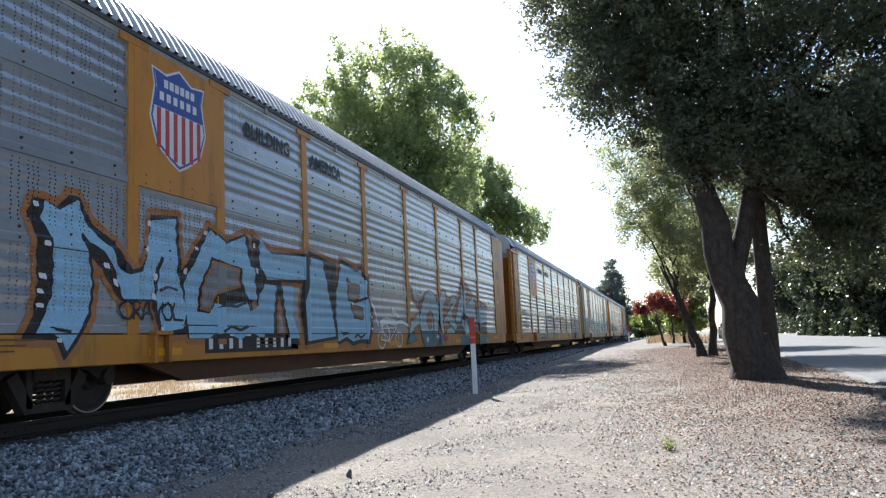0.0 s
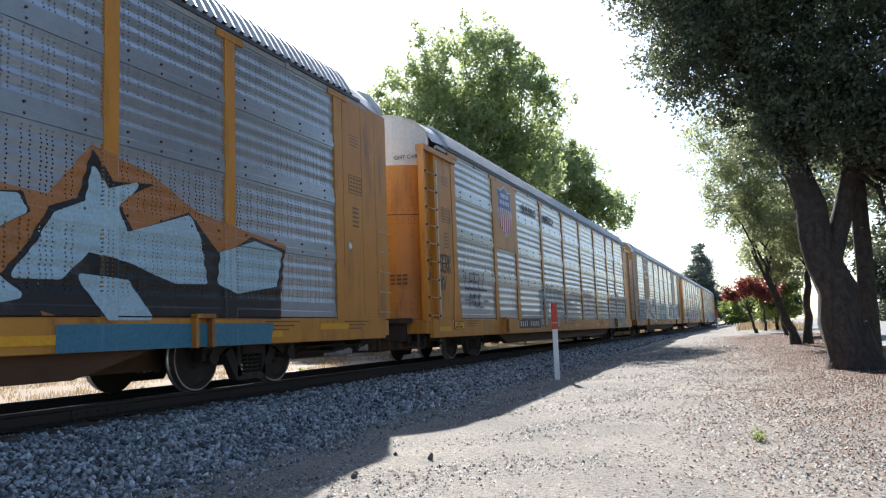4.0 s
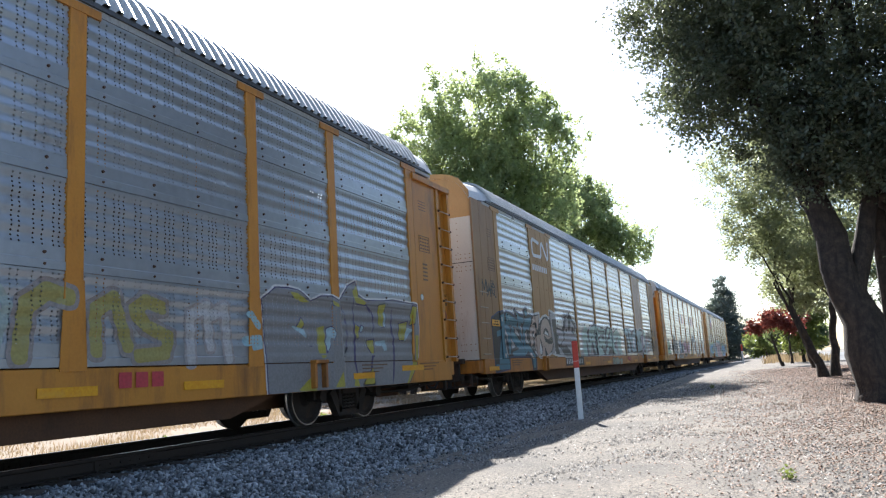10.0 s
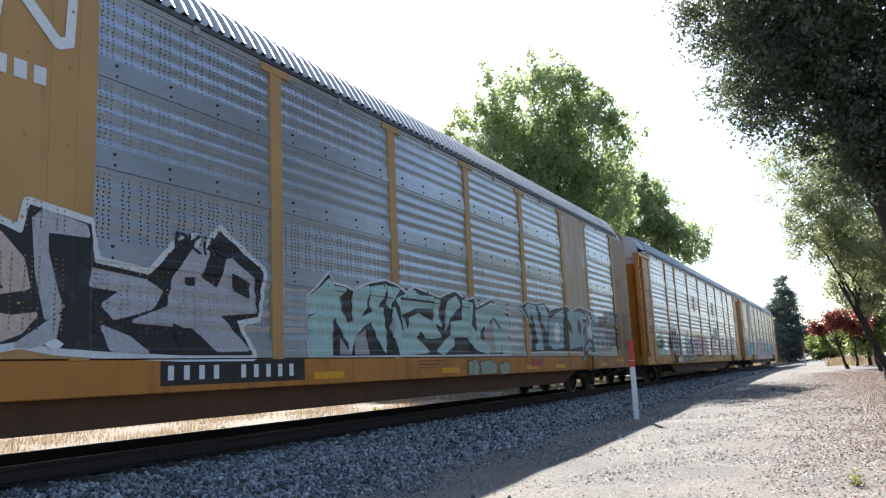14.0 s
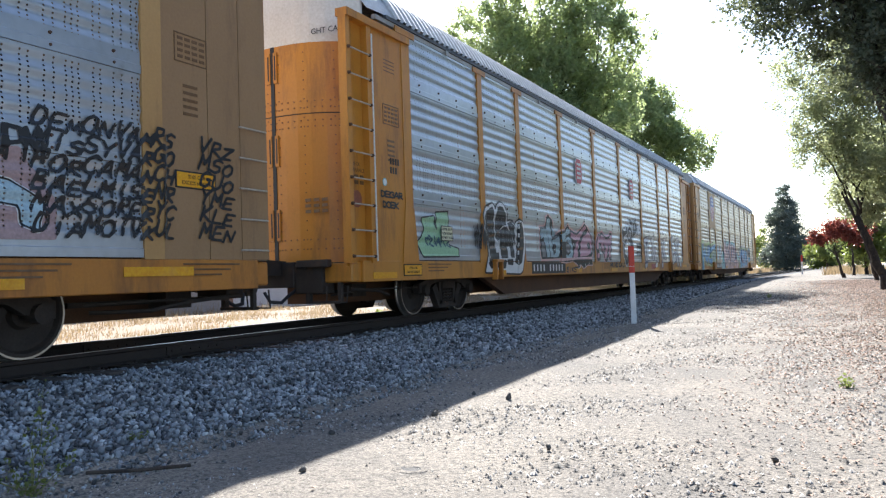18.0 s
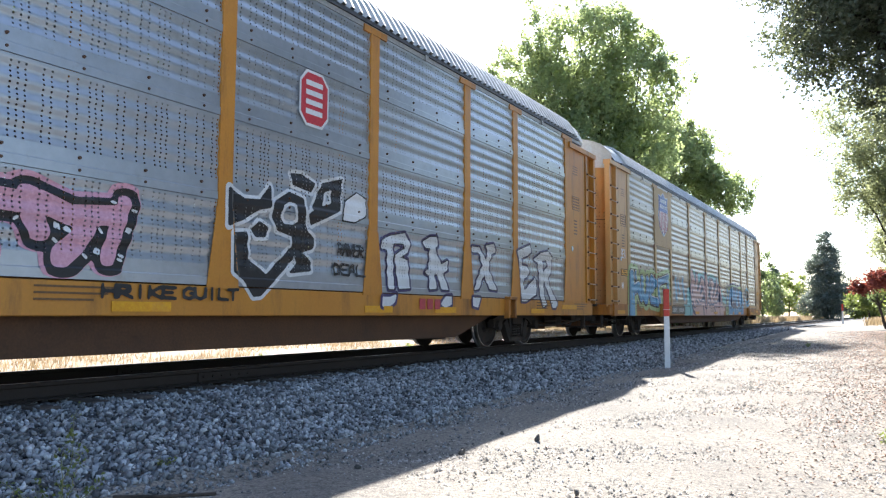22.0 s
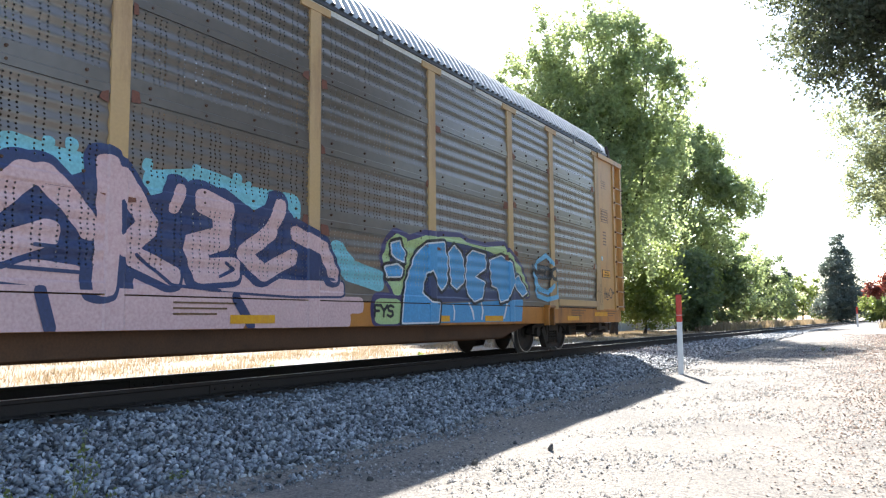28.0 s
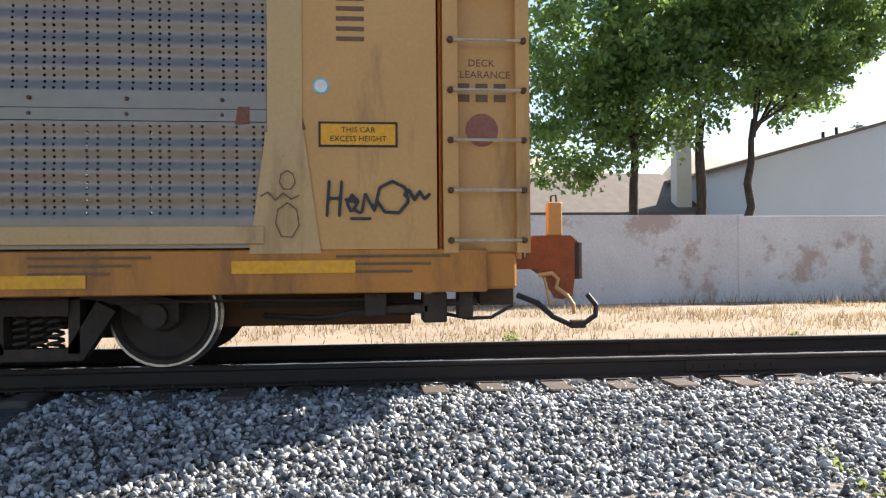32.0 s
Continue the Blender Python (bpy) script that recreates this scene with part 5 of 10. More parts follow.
GLYPH["R"] = [[(0.1, 0), (0.1, 1), (0.8, 0.95), (0.85, 0.6), (0.15, 0.45), (1, 0)]]
GLYPH["S"] = [[(1, 0.85), (0.5, 1), (0.08, 0.8), (0.2, 0.55), (0.85, 0.45), (0.92, 0.15), (0.5, 0), (0, 0.15)]]
GLYPH["T"] = [[(0, 0.95), (1, 1)], [(0.5, 0.95), (0.48, 0)]]
GLYPH["U"] = [[(0.05, 1), (0.1, 0.2), (0.5, 0), (0.9, 0.2), (0.95, 1)]]
GLYPH["V"] = [[(0, 1), (0.45, 0), (1, 1)]]
GLYPH["X"] = [[(0, 1), (1, 0)], [(1, 1), (0, 0)]]
GLYPH["Y"] = [[(0, 1), (0.5, 0.5), (1, 1)], [(0.5, 0.5), (0.45, 0)]]
GLYPH["Z"] = [[(0, 0.95), (1, 1), (0, 0), (1, 0.05)]]
GLYPH["*"] = [[(0.5, 0.5), (0.5, 1)], [(0.5, 0.5), (1, 0.65)], [(0.5, 0.5), (0.8, 0)], [(0.5, 0.5), (0.2, 0)], [(0.5, 0.5), (0, 0.65)]]
GLYPH["o"] = [[(0.5, 0.5), (0.52, 0.5)]]
GLYPH["~"] = [[(0, 0.5), (0.2, 0.9), (0.4, 0.1), (0.6, 0.8), (0.8, 0.2), (1, 0.6)]]
GLYPH["w"] = [[(0, 0.9), (0.25, 0.1), (0.5, 0.8), (0.75, 0), (1, 1)], [(0.1, 0.3), (0.9, 0.5)]]
GLYPH["q"] = [[(0.3, 0.1), (0.1, 0.5), (0.4, 0.95), (0.8, 0.6), (0.5, 0.2), (0.9, 0.0)], [(0.0, 0.7), (0.5, 0.6)]]
GLYPH["-"] = [[(0, 0.5), (1, 0.5)]]


def strokes_of(letters):
    """letters: (glyph, u0, u1, z0, z1, slant) -> segments (a, b) in wagon metres."""
    seg = []
    for g, u0, u1, z0, z1, sl in letters:
        for line in GLYPH[g]:
            p = [(u0 + (u1 - u0) * a + sl * b, z0 + (z1 - z0) * b) for a, b in line]
            seg += list(zip(p, p[1:]))
    return np.array(seg)


def word(text, u0, u1, z0, z1, slant=0.0, overlap=1.0, wave=0.0):
    n = len(text)
    w = (u1 - u0) / n
    out = []
    for i, ch in enumerate(text):
        d = wave * math.sin(i * 2.1 + 1)
        out.append((ch, u0 + w * i + w * (1 - overlap) / 2, u0 + w * (i + 1) - w * (1 - overlap) / 2, z0 + d * 0.5, z1 + d, slant))
    return out


_h = ROW_H
NAN = float("nan")


STRETCH = {"A": ((6, -0.26), (10, 0.03), (18, 0.52), (26, 0.96)), "B": ((2, -0.17), (10, 0.15), (18, 0.42), (26, 0.65)), "C": ((2, -0.12), (10, 0.03), (18, 0.15), (26, 0.24)), "D": ((2, -0.17), (10, -0.13), (26, -0.13)), "E": ((2, 0.02), (10, -0.03), (18, -0.10), (26, -0.18))}


def along(key, u):
    """Where a painted mark stands on its wagon, from its place in the drawing."""
    return u + float(np.interp(u, [a for a, d in STRETCH[key]], [d for a, d in STRETCH[key]]))


def skin(key, u, z, flat_at=()):
    """How far the wagon's side stands out at a place, for paint that lies on it."""
    lines, b0, b1 = bays(key)
    for p, fl in zip(lines, FLARES_OF[key]):
        if fl and z < 1.9 and abs(u - p) < POST_W / 2 + 0.014 + fl * (1.9 - z) / (1.93 - Z_SILL1):
            return SIDE + 0.0128
        if abs(u - p) < POST_W / 2 + 0.002:
            return SIDE + 0.008
    if z < Z_SILL1:
        return SIDE + 0.001
    if u < b0 or u > b1:
        return SIDE + 0.0128 if (b0 - 0.3 < u < b1 + 0.3) else SIDE - 0.004
    if z < Z_SHEET0:
        return NAN
    for a, b in flat_at:
        if a <= u <= b:
            return SIDE + 0.0095
    zz = (z - Z_SHEET0) % _h
    if zz < 0.105:
        return SIDE + 0.001
    d = rib(zz)
    return SIDE - 0.012 - d + 0.001


COAT = [0]


def islands(faces, n):
    """The faces, grouped by connection, the largest group first; crumbs are dropped."""
    root = list(range(n))

    def find(i):
        while root[i] != i:
            root[i] = root[root[i]]
            i = root[i]
        return i
    for f in faces:
        a = find(f[0])
        for i in f[1:]:
            root[find(i)] = a
    groups = {}
    for f in faces:
        groups.setdefault(find(f[0]), []).append(f)
    out = sorted(groups.values(), key=len, reverse=True)
    return [out[0]] + [q for q in out[1:] if len(q) > 6]


def coat(car, seg, layers, label, cell, kind="", name="graffiti", lift_x=0.0, polys=()):
    """Paint on a wagon's side. seg: (u, z, u, z, half width); each layer (material, grow, du, dz) is the region round the strokes."""
    COAT[0] += 1
    key = next(k for k, f, c in CARS if c is car)
    seg = [(along(key, q[0]), q[1], along(key, q[2]), q[3], q[4]) for q in seg]
    step = 0.00025 * (COAT[0] % 9)
    flat_at = ((POSTS[0], POSTS[1]), (POSTS[6], POSTS[7])) if car is CARS[2][2] else ((POSTS[0], POSTS[1]),) if min([q[1] for q in seg] + [v[1] for q in polys for v in q]) > 3 else ()
    rmax = max(l[1] + abs(l[2]) + abs(l[3]) for l in layers) + max([q[4] for q in seg] + [0.0]) + 0.05
    pts = np.array([q[:2] for q in seg] + [q[2:4] for q in seg] + [v for q in polys for v in q])
    u0, z0 = pts.min(0) - rmax
    u1, z1 = pts.max(0) + rmax
    z0 = max(z0, Z_SILL0[key] + 0.005)
    us = set(np.arange(u0, u1, cell))
    for p in bays(key)[0]:
        for e in (p - POST_W / 2 - 0.003, p - POST_W / 2 - 0.001, p + POST_W / 2 + 0.001, p + POST_W / 2 + 0.003):
            if u0 < e < u1:
                us.add(e)
    zs = set(np.arange(z0, z1, cell))
    for r in range(5):
        b = Z_SHEET0 + r * _h
        cuts = [b, b + 0.104, b + 0.106] + [b + BAND + PITCH * k / 6 for k in range(25)]
        for c in cuts + [Z_SILL1 - 0.001, Z_SILL1 + 0.001, Z_SHEET0 - 0.002]:
            if z0 < c < z1:
                zs.add(c)
    us = np.array(sorted(us))
    zs = np.array(sorted(zs))
    us = us[np.concatenate([[True], np.diff(us) > 0.0015])]
    zs = zs[np.concatenate([[True], np.diff(zs) > 0.0015])]
    X = np.array([[skin(key, u, z, flat_at) for z in zs] for u in us])
    bad = np.isnan(X)
    made = []
    for li, (material, grow, du, dz) in enumerate(layers):
        U, Z = np.meshgrid(us - du, zs - dz, indexing="ij")
        F = np.full(U.shape, -1e9)
        for a0, a1, b0, b1, w in seg:
            dx, dy = b0 - a0, b1 - a1
            t = np.clip(((U - a0) * dx + (Z - a1) * dy) / max(dx * dx + dy * dy, 1e-9), 0, 1)
            qx, qy = np.abs(U - a0 - t * dx), np.abs(Z - a1 - t * dy)
            F = np.maximum(F, w - 0.6 * np.hypot(qx, qy) - 0.4 * np.maximum(qx, qy))
        for q in polys:
            F = np.maximum(F, inside(U, Z, q))
        F = F + grow
        verts, faces, index = [], [], {}
        off = 0.0025 * (li + 1) + step + lift_x

        def vert(key, u, z, x):
            if key not in index:
                index[key] = len(verts)
                verts.append((x + off, u, z))
            return index[key]
        any_in = np.maximum(np.maximum(F[:-1, :-1], F[1:, :-1]), np.maximum(F[1:, 1:], F[:-1, 1:])) > 0
        hole = bad[:-1, :-1] | bad[1:, :-1] | bad[1:, 1:] | bad[:-1, 1:]
        I, J = np.where(any_in & ~hole)
        for i, j in zip(I.tolist(), J.tolist()):
            cs = ((i, j), (i + 1, j), (i + 1, j + 1), (i, j + 1))
            poly = []
            for k in range(4):
                a, b = cs[k], cs[(k + 1) % 4]
                fa, fb = F[a], F[b]
                if fa > 0:
                    poly.append(vert(a, us[a[0]], zs[a[1]], X[a]))
                if (fa > 0) != (fb > 0):
                    t = fa / (fa - fb)
                    edge = (a, b) if a < b else (b, a)
                    poly.append(vert(edge, us[a[0]] + (us[b[0]] - us[a[0]]) * t, zs[a[1]] + (zs[b[1]] - zs[a[1]]) * t, X[a] + (X[b] - X[a]) * t))
            if len(poly) >= 3:
                faces.append(poly)
        if not faces:
            continue
        for fs in ([faces] if kind else islands(faces, len(verts))):
            used = sorted({i for f in fs for i in f})
            new_id = {i: k for k, i in enumerate(used)}
            me = bpy.data.meshes.new(name)
            me.from_pydata([verts[i] for i in used], [], [[new_id[i] for i in f] for f in fs])
            me.materials.append(material)
            me.polygons.foreach_set("use_smooth", np.ones(len(fs), dtype=bool))
            o = part(name if not made else "paint_layer", me, None, made[0] if made else car, label if not made else "")
            if kind:
                o["kind"] = kind
            made.append(o)


def field(car, label, level, layers, *shapes):
    """Painted fields: closed outlines (u, z, u, z, ...) on a wagon, each a part, with edges that grow round them."""
    for p in shapes:
        coat(car, (), [(m, g, 0, 0) for m, g in layers], label, 0.03, "", "graffiti_letter", (0.0, 0.006, 0.010, 0.014)[level], [list(zip(p[::2], p[1::2]))])


def inside(U, Z, poly):
    """Signed distance to a closed outline, positive inside."""
    near = np.full(U.shape, 1e9)
    odd = np.zeros(U.shape, dtype=bool)
    for (a0, a1), (b0, b1) in zip(poly, poly[1:] + poly[:1]):
        dx, dy = b0 - a0, b1 - a1
        t = np.clip(((U - a0) * dx + (Z - a1) * dy) / max(dx * dx + dy * dy, 1e-9), 0, 1)
        near = np.minimum(near, np.hypot(U - a0 - t * dx, Z - a1 - t * dy))
        if abs(dy) > 1e-9:
            odd ^= ((a1 > Z) != (b1 > Z)) & (U < dx * (Z - a1) / dy + a0)
    return np.where(odd, near, -near)


def paint(car, letters, layers, label, cell=0.04, lift_x=0.0):
    """Words in stroke letters: one part a letter, thin tags as one coat."""
    lay = [(m, h - layers[-1][1], du, dz) for m, h, du, dz in layers]
    w = layers[-1][1]
    thin = max(l[1] for l in layers) < 0.06
    groups = [letters] if thin else [[l] for l in letters]
    lift_x = max(lift_x, 0.0125 if thin else 0.0)
    for g in groups:
        seg = [(p[0], p[1], q[0], q[1], w) for p, q in strokes_of(g).tolist()]
        coat(car, seg, lay, label, 0.024 if thin and cell > 0.024 else cell, "stuff" if thin else "", "tag" if thin else "graffiti_letter", lift_x)


DABS = random.Random(77)


def letter(car, style, *strokes):
    """One sprayed letter: strokes (half width, u, z, u, z, ...)."""
    layers, label, cell, dabs, above = (*style, 0.0)[:5]
    seg = []
    for s in strokes:
        p = list(zip(s[1::2], s[2::2]))
        seg += [(a[0], a[1], b[0], b[1], s[0]) for a, b in zip(p, p[1:])]
    thin = max(s[0] for s in strokes) + max(l[1] for l in layers) < 0.05
    coat(car, seg, layers, label, cell, "stuff" if thin or len(strokes) > 3 and label.startswith("turquoise") else "", "graffiti_line" if thin else "graffiti_letter", above)
    if dabs:
        ds = []
        for k in range(int(dabs * len(seg))):
            a0, a1, b0, b1, w = DABS.choice(seg)
            L = math.hypot(b0 - a0, b1 - a1)
            if L < 0.05:
                continue
            t, sd = DABS.random(), DABS.choice((-1, 1))
            nx, nz = -(b1 - a1) / L * sd, (b0 - a0) / L * sd
            u, z = a0 + (b0 - a0) * t + nx * (w + 0.05), a1 + (b1 - a1) * t + nz * (w + 0.05)
            clear = True
            for c0, c1, e0, e1, w2 in seg:
                q = ((u - c0) * (e0 - c0) + (z - c1) * (e1 - c1)) / max((e0 - c0) ** 2 + (e1 - c1) ** 2, 1e-9)
                q = min(max(q, 0), 1)
                if math.hypot(u - c0 - q * (e0 - c0), z - c1 - q * (e1 - c1)) < w2 + 0.02:
                    clear = False
            if clear:
                ln = DABS.uniform(0.02, 0.06)
                ds.append((u - nx * 0.02 + nz * ln * 0.3, z - nz * 0.02, u + nx * 0.02 - nz * ln * 0.3, z + nz * 0.02, 0.014))
        if ds:
            coat(car, ds, [(P_WHITE, 0.0, 0, 0)], "white dabs on the dark outline", 0.02, "stuff", "paint_dab", 0.0115)


def spray(name, c, dark=None, rough=0.45):
    m = mat(name, c, rough, 0, dark or tuple(v * 0.78 for v in c), 1.8, 30, 0.9, 0.02, (tuple(v * 0.7 + 0.06 for v in c), 3.0, 0.55, 0.8))
    return punch(m, 0.0108, True) if name.startswith("spray") else m


P_SKY = spray("spray_sky_blue", (0.33, 0.56, 0.74))
P_CYAN = spray("spray_pale_cyan", (0.32, 0.48, 0.53))
P_NAVY = spray("spray_navy", (0.035, 0.05, 0.13))
P_BLK = spray("spray_black", (0.015, 0.015, 0.018))
P_RUST = spray("spray_rust", (0.42, 0.17, 0.055))
P_TEAL = spray("spray_teal", (0.05, 0.19, 0.27))
P_DTEAL = spray("spray_dark_teal", (0.03, 0.10, 0.14))
P_PINK = spray("spray_pink", (0.70, 0.45, 0.43))
P_WHITE = spray("spray_white", (0.74, 0.74, 0.74))
P_GREY = spray("spray_grey", (0.46, 0.44, 0.46))
P_PEACH = spray("spray_peach", (0.60, 0.46, 0.38))
P_LILAC = spray("spray_lilac", (0.36, 0.36, 0.52))
P_OLIVE = spray("spray_olive", (0.42, 0.37, 0.06))
P_GREEN = spray("spray_green", (0.36, 0.60, 0.36))
P_LIME = spray("spray_lime", (0.46, 0.58, 0.25))
P_BLUE = spray("spray_blue", (0.06, 0.28, 0.55))
P_BLUE2 = spray("spray_mid_blue", (0.085, 0.33, 0.60))
P_LBLUE = spray("spray_light_blue", (0.16, 0.46, 0.70))
P_TURQ = spray("spray_turquoise", (0.22, 0.52, 0.56))
P_PURP = spray("spray_purple", (0.065, 0.05, 0.14))
P_FADE2 = spray("spray_faded_brown", (0.30, 0.262, 0.25))
P_PALEP = spray("spray_pale_pink_grey", (0.40, 0.36, 0.35))
P_SILLF = spray("spray_dull_buff", (0.40, 0.27, 0.15))
P_FWHITE = spray("spray_dull_white", (0.50, 0.48, 0.47))
P_FPINK = spray("spray_dull_pink", (0.42, 0.29, 0.29))
P_GMINT = spray("spray_grey_mint", (0.36, 0.42, 0.39))
P_LTEAL = spray("spray_light_teal", (0.08, 0.26, 0.34))
P_MINTD = spray("spray_grey_green", (0.33, 0.37, 0.30))
P_PINK2 = spray("spray_rose", (0.70, 0.36, 0.45))
P_MINTL = spray("spray_pale_mint", (0.42, 0.60, 0.55))
P_OLF = spray("spray_faded_olive", (0.36, 0.31, 0.10))
P_CYANL = spray("spray_light_cyan", (0.40, 0.54, 0.60))
P_GREYT = spray("spray_dull_grey", (0.25, 0.245, 0.25))
P_RED = spray("sign_red", (0.60, 0.045, 0.06))
P_YEL = spray("sign_yellow", (0.82, 0.38, 0.008))
P_SIGNB = spray("emblem_blue", (0.05, 0.10, 0.38))
P_SWHITE = spray("emblem_white", (0.80, 0.80, 0.80))
P_DKRED = spray("emblem_red", (0.50, 0.05, 0.07))
P_BROWN = spray("stencil_brown", (0.16, 0.08, 0.03))


def paint_cars():
    car = {k: c for k, f, c in CARS}
    A, B, C, D, E = (car[k] for k in "ABCDE")
    FADEB = ([(P_FADE2, 0.09, 0, 0), (P_PALEP, 0.0, 0, 0)], "faded pale pink outline of a letter", 0.035, 0)
    FADES = ([(P_SILLF, 0.0, 0, 0)], "faded pale arcs on the sill", 0.03, 0)
    FADEM = ([(P_GMINT, 0.0, 0, 0)], "faded mint spray", 0.035, 0)
    FADEP = ([(P_PALEP, 0.03, 0, 0), (P_FPINK, 0.0, 0, 0)], "faded pink letter", 0.035, 0, 0.003)
    FADEY = ([(P_FADE2, 0.05, 0, 0), (P_OLF, 0.0, 0, 0)], "faded olive-yellow letter", 0.035, 0)
    FADEW = ([(P_PALEP, 0.04, 0, 0), (P_FWHITE, 0.0, 0, 0)], "faded white letter", 0.035, 0)
    BIKE = ([(P_BLK, 0.008, 0.015, -0.01), (P_SWHITE, 0.0, 0, 0)], "bicycle drawn in white and black lines", 0.018, 0)
    PALEFIG = ([(P_BLK, 0.014, 0, 0), (P_SWHITE, 0.0, 0, 0)], "plain white painted shape with black edge", 0.022, 0)
    GREYMINT = ([(P_DTEAL, 0.05, 0, 0), (P_GMINT, 0.0, 0, 0)], "grey-green graffiti letter with dark outline", 0.035, 0)
    PALEIN2 = ([(P_CYAN, 0.0, 0, 0)], "pale blue spray beside the letters", 0.03, 0)
    HALO = ([(P_PURP, 0.07, -0.01, 0.02), (P_LIME, 0.0, 0, 0)], "lime cloud with purple edge behind the letters", 0.035, 0)
    PINKB = ([(P_PINK2, 0.115, 0, 0.01), (P_BLK, 0.085, 0.02, -0.01), (P_PINK2, 0.0, 0, 0)], "pink graffiti letter with black outline", 0.032, 3)
    BLUE = ([(P_LIME, 0.19, 0.02, 0.01), (P_BLK, 0.055, -0.03, 0.0), (P_WHITE, 0.018, 0.012, 0.012), (P_BLUE, 0.0, 0, 0), (P_LBLUE, -0.075, 0.03, 0.02)], "blue graffiti letter with black and lime edge", 0.032, 0, 0.003)
    BLUEGREY = ([(P_GREY, 0.08, 0, 0), (P_LBLUE, 0.0, 0, 0)], "light blue letter on grey spray", 0.035, 0)
    CLOUD = ([(P_TURQ, 0.0, 0, 0)], "turquoise cloud and bubbles behind the letters", 0.04, 0)
    PINK = ([(P_NAVY, 0.085, -0.045, 0.015), (P_PINK, 0.0, 0, 0)], "pink graffiti letter with navy outline", 0.032, 0, 0.003)
    PINKBASE = ([(P_NAVY, 0.03, 0, 0), (P_PINK, 0.0, 0, 0)], "pink band under the letters", 0.035, 0)
    PINKSILL = ([(P_PINK, 0.0, 0, 0)], "pink spray on the sill", 0.04, 0)
    NAVYLINE = ([(P_NAVY, 0.0, 0, 0)], "thin navy lines in the letters", 0.02, 0, 0.009)
    # first wagon
    field(A, "black silhouette with rust edge under sky-blue letters", 0, ((P_RUST, 0.085), (P_BLK, 0),), (10.01, 2.62, 11.19, 2.47, 11.39, 2.46, 11.31, 0.88, 9.79, 0.77, 9.66, 1.53), (3.15, 2.34, 3.24, 2.51, 3.42, 2.51, 3.59, 2.45, 3.77, 2.63, 3.93, 2.63, 4.14, 2.34, 4.54, 2.15, 4.87, 1.83, 5.09, 1.87, 5.2, 2.14, 5.25, 2.61, 5.88, 2.68, 5.93, 1.97, 6.17, 1.29, 6.03, 0.98, 5.43, 0.96, 5.29, 1.42, 4.66, 1.41, 4.45, 1.63, 4.29, 1.83, 4.16, 1.92, 4.2, 1.55, 4.14, 1.2, 3.91, 0.9, 3.7, 0.68, 3.58, 0.92, 3.08, 0.94, 3.25, 1.18, 3.32, 1.56, 3.28, 2.06), (5.85, 1.78, 6.22, 2.2, 6.65, 2.64, 7.12, 2.45, 7.75, 2.67, 7.96, 2.28, 8.06, 1.86, 7.91, 1.47, 8.06, 0.91, 6.07, 0.92, 5.94, 1.4), (7.91, 2.68, 8.55, 2.44, 10.05, 2.54, 10.02, 1.95, 8.94, 1.92, 9.17, 1.31, 9.62, 0.77, 9.15, 0.84, 9.02, 1.31, 8.83, 1.7, 8.69, 0.9, 8.21, 0.9, 8.03, 1.67), (11.31, 0.75, 11.27, 1.42, 11.3, 1.97, 11.47, 2.32, 11.6, 2.6, 12.01, 2.53, 12.49, 2.46, 12.79, 2.53, 12.96, 2.31, 13.23, 2.3, 13.13, 1.97, 13.23, 1.82, 13.45, 1.58, 13.38, 1.17, 13.13, 0.74, 12.58, 0.78, 12.12, 0.72, 11.78, 0.84))
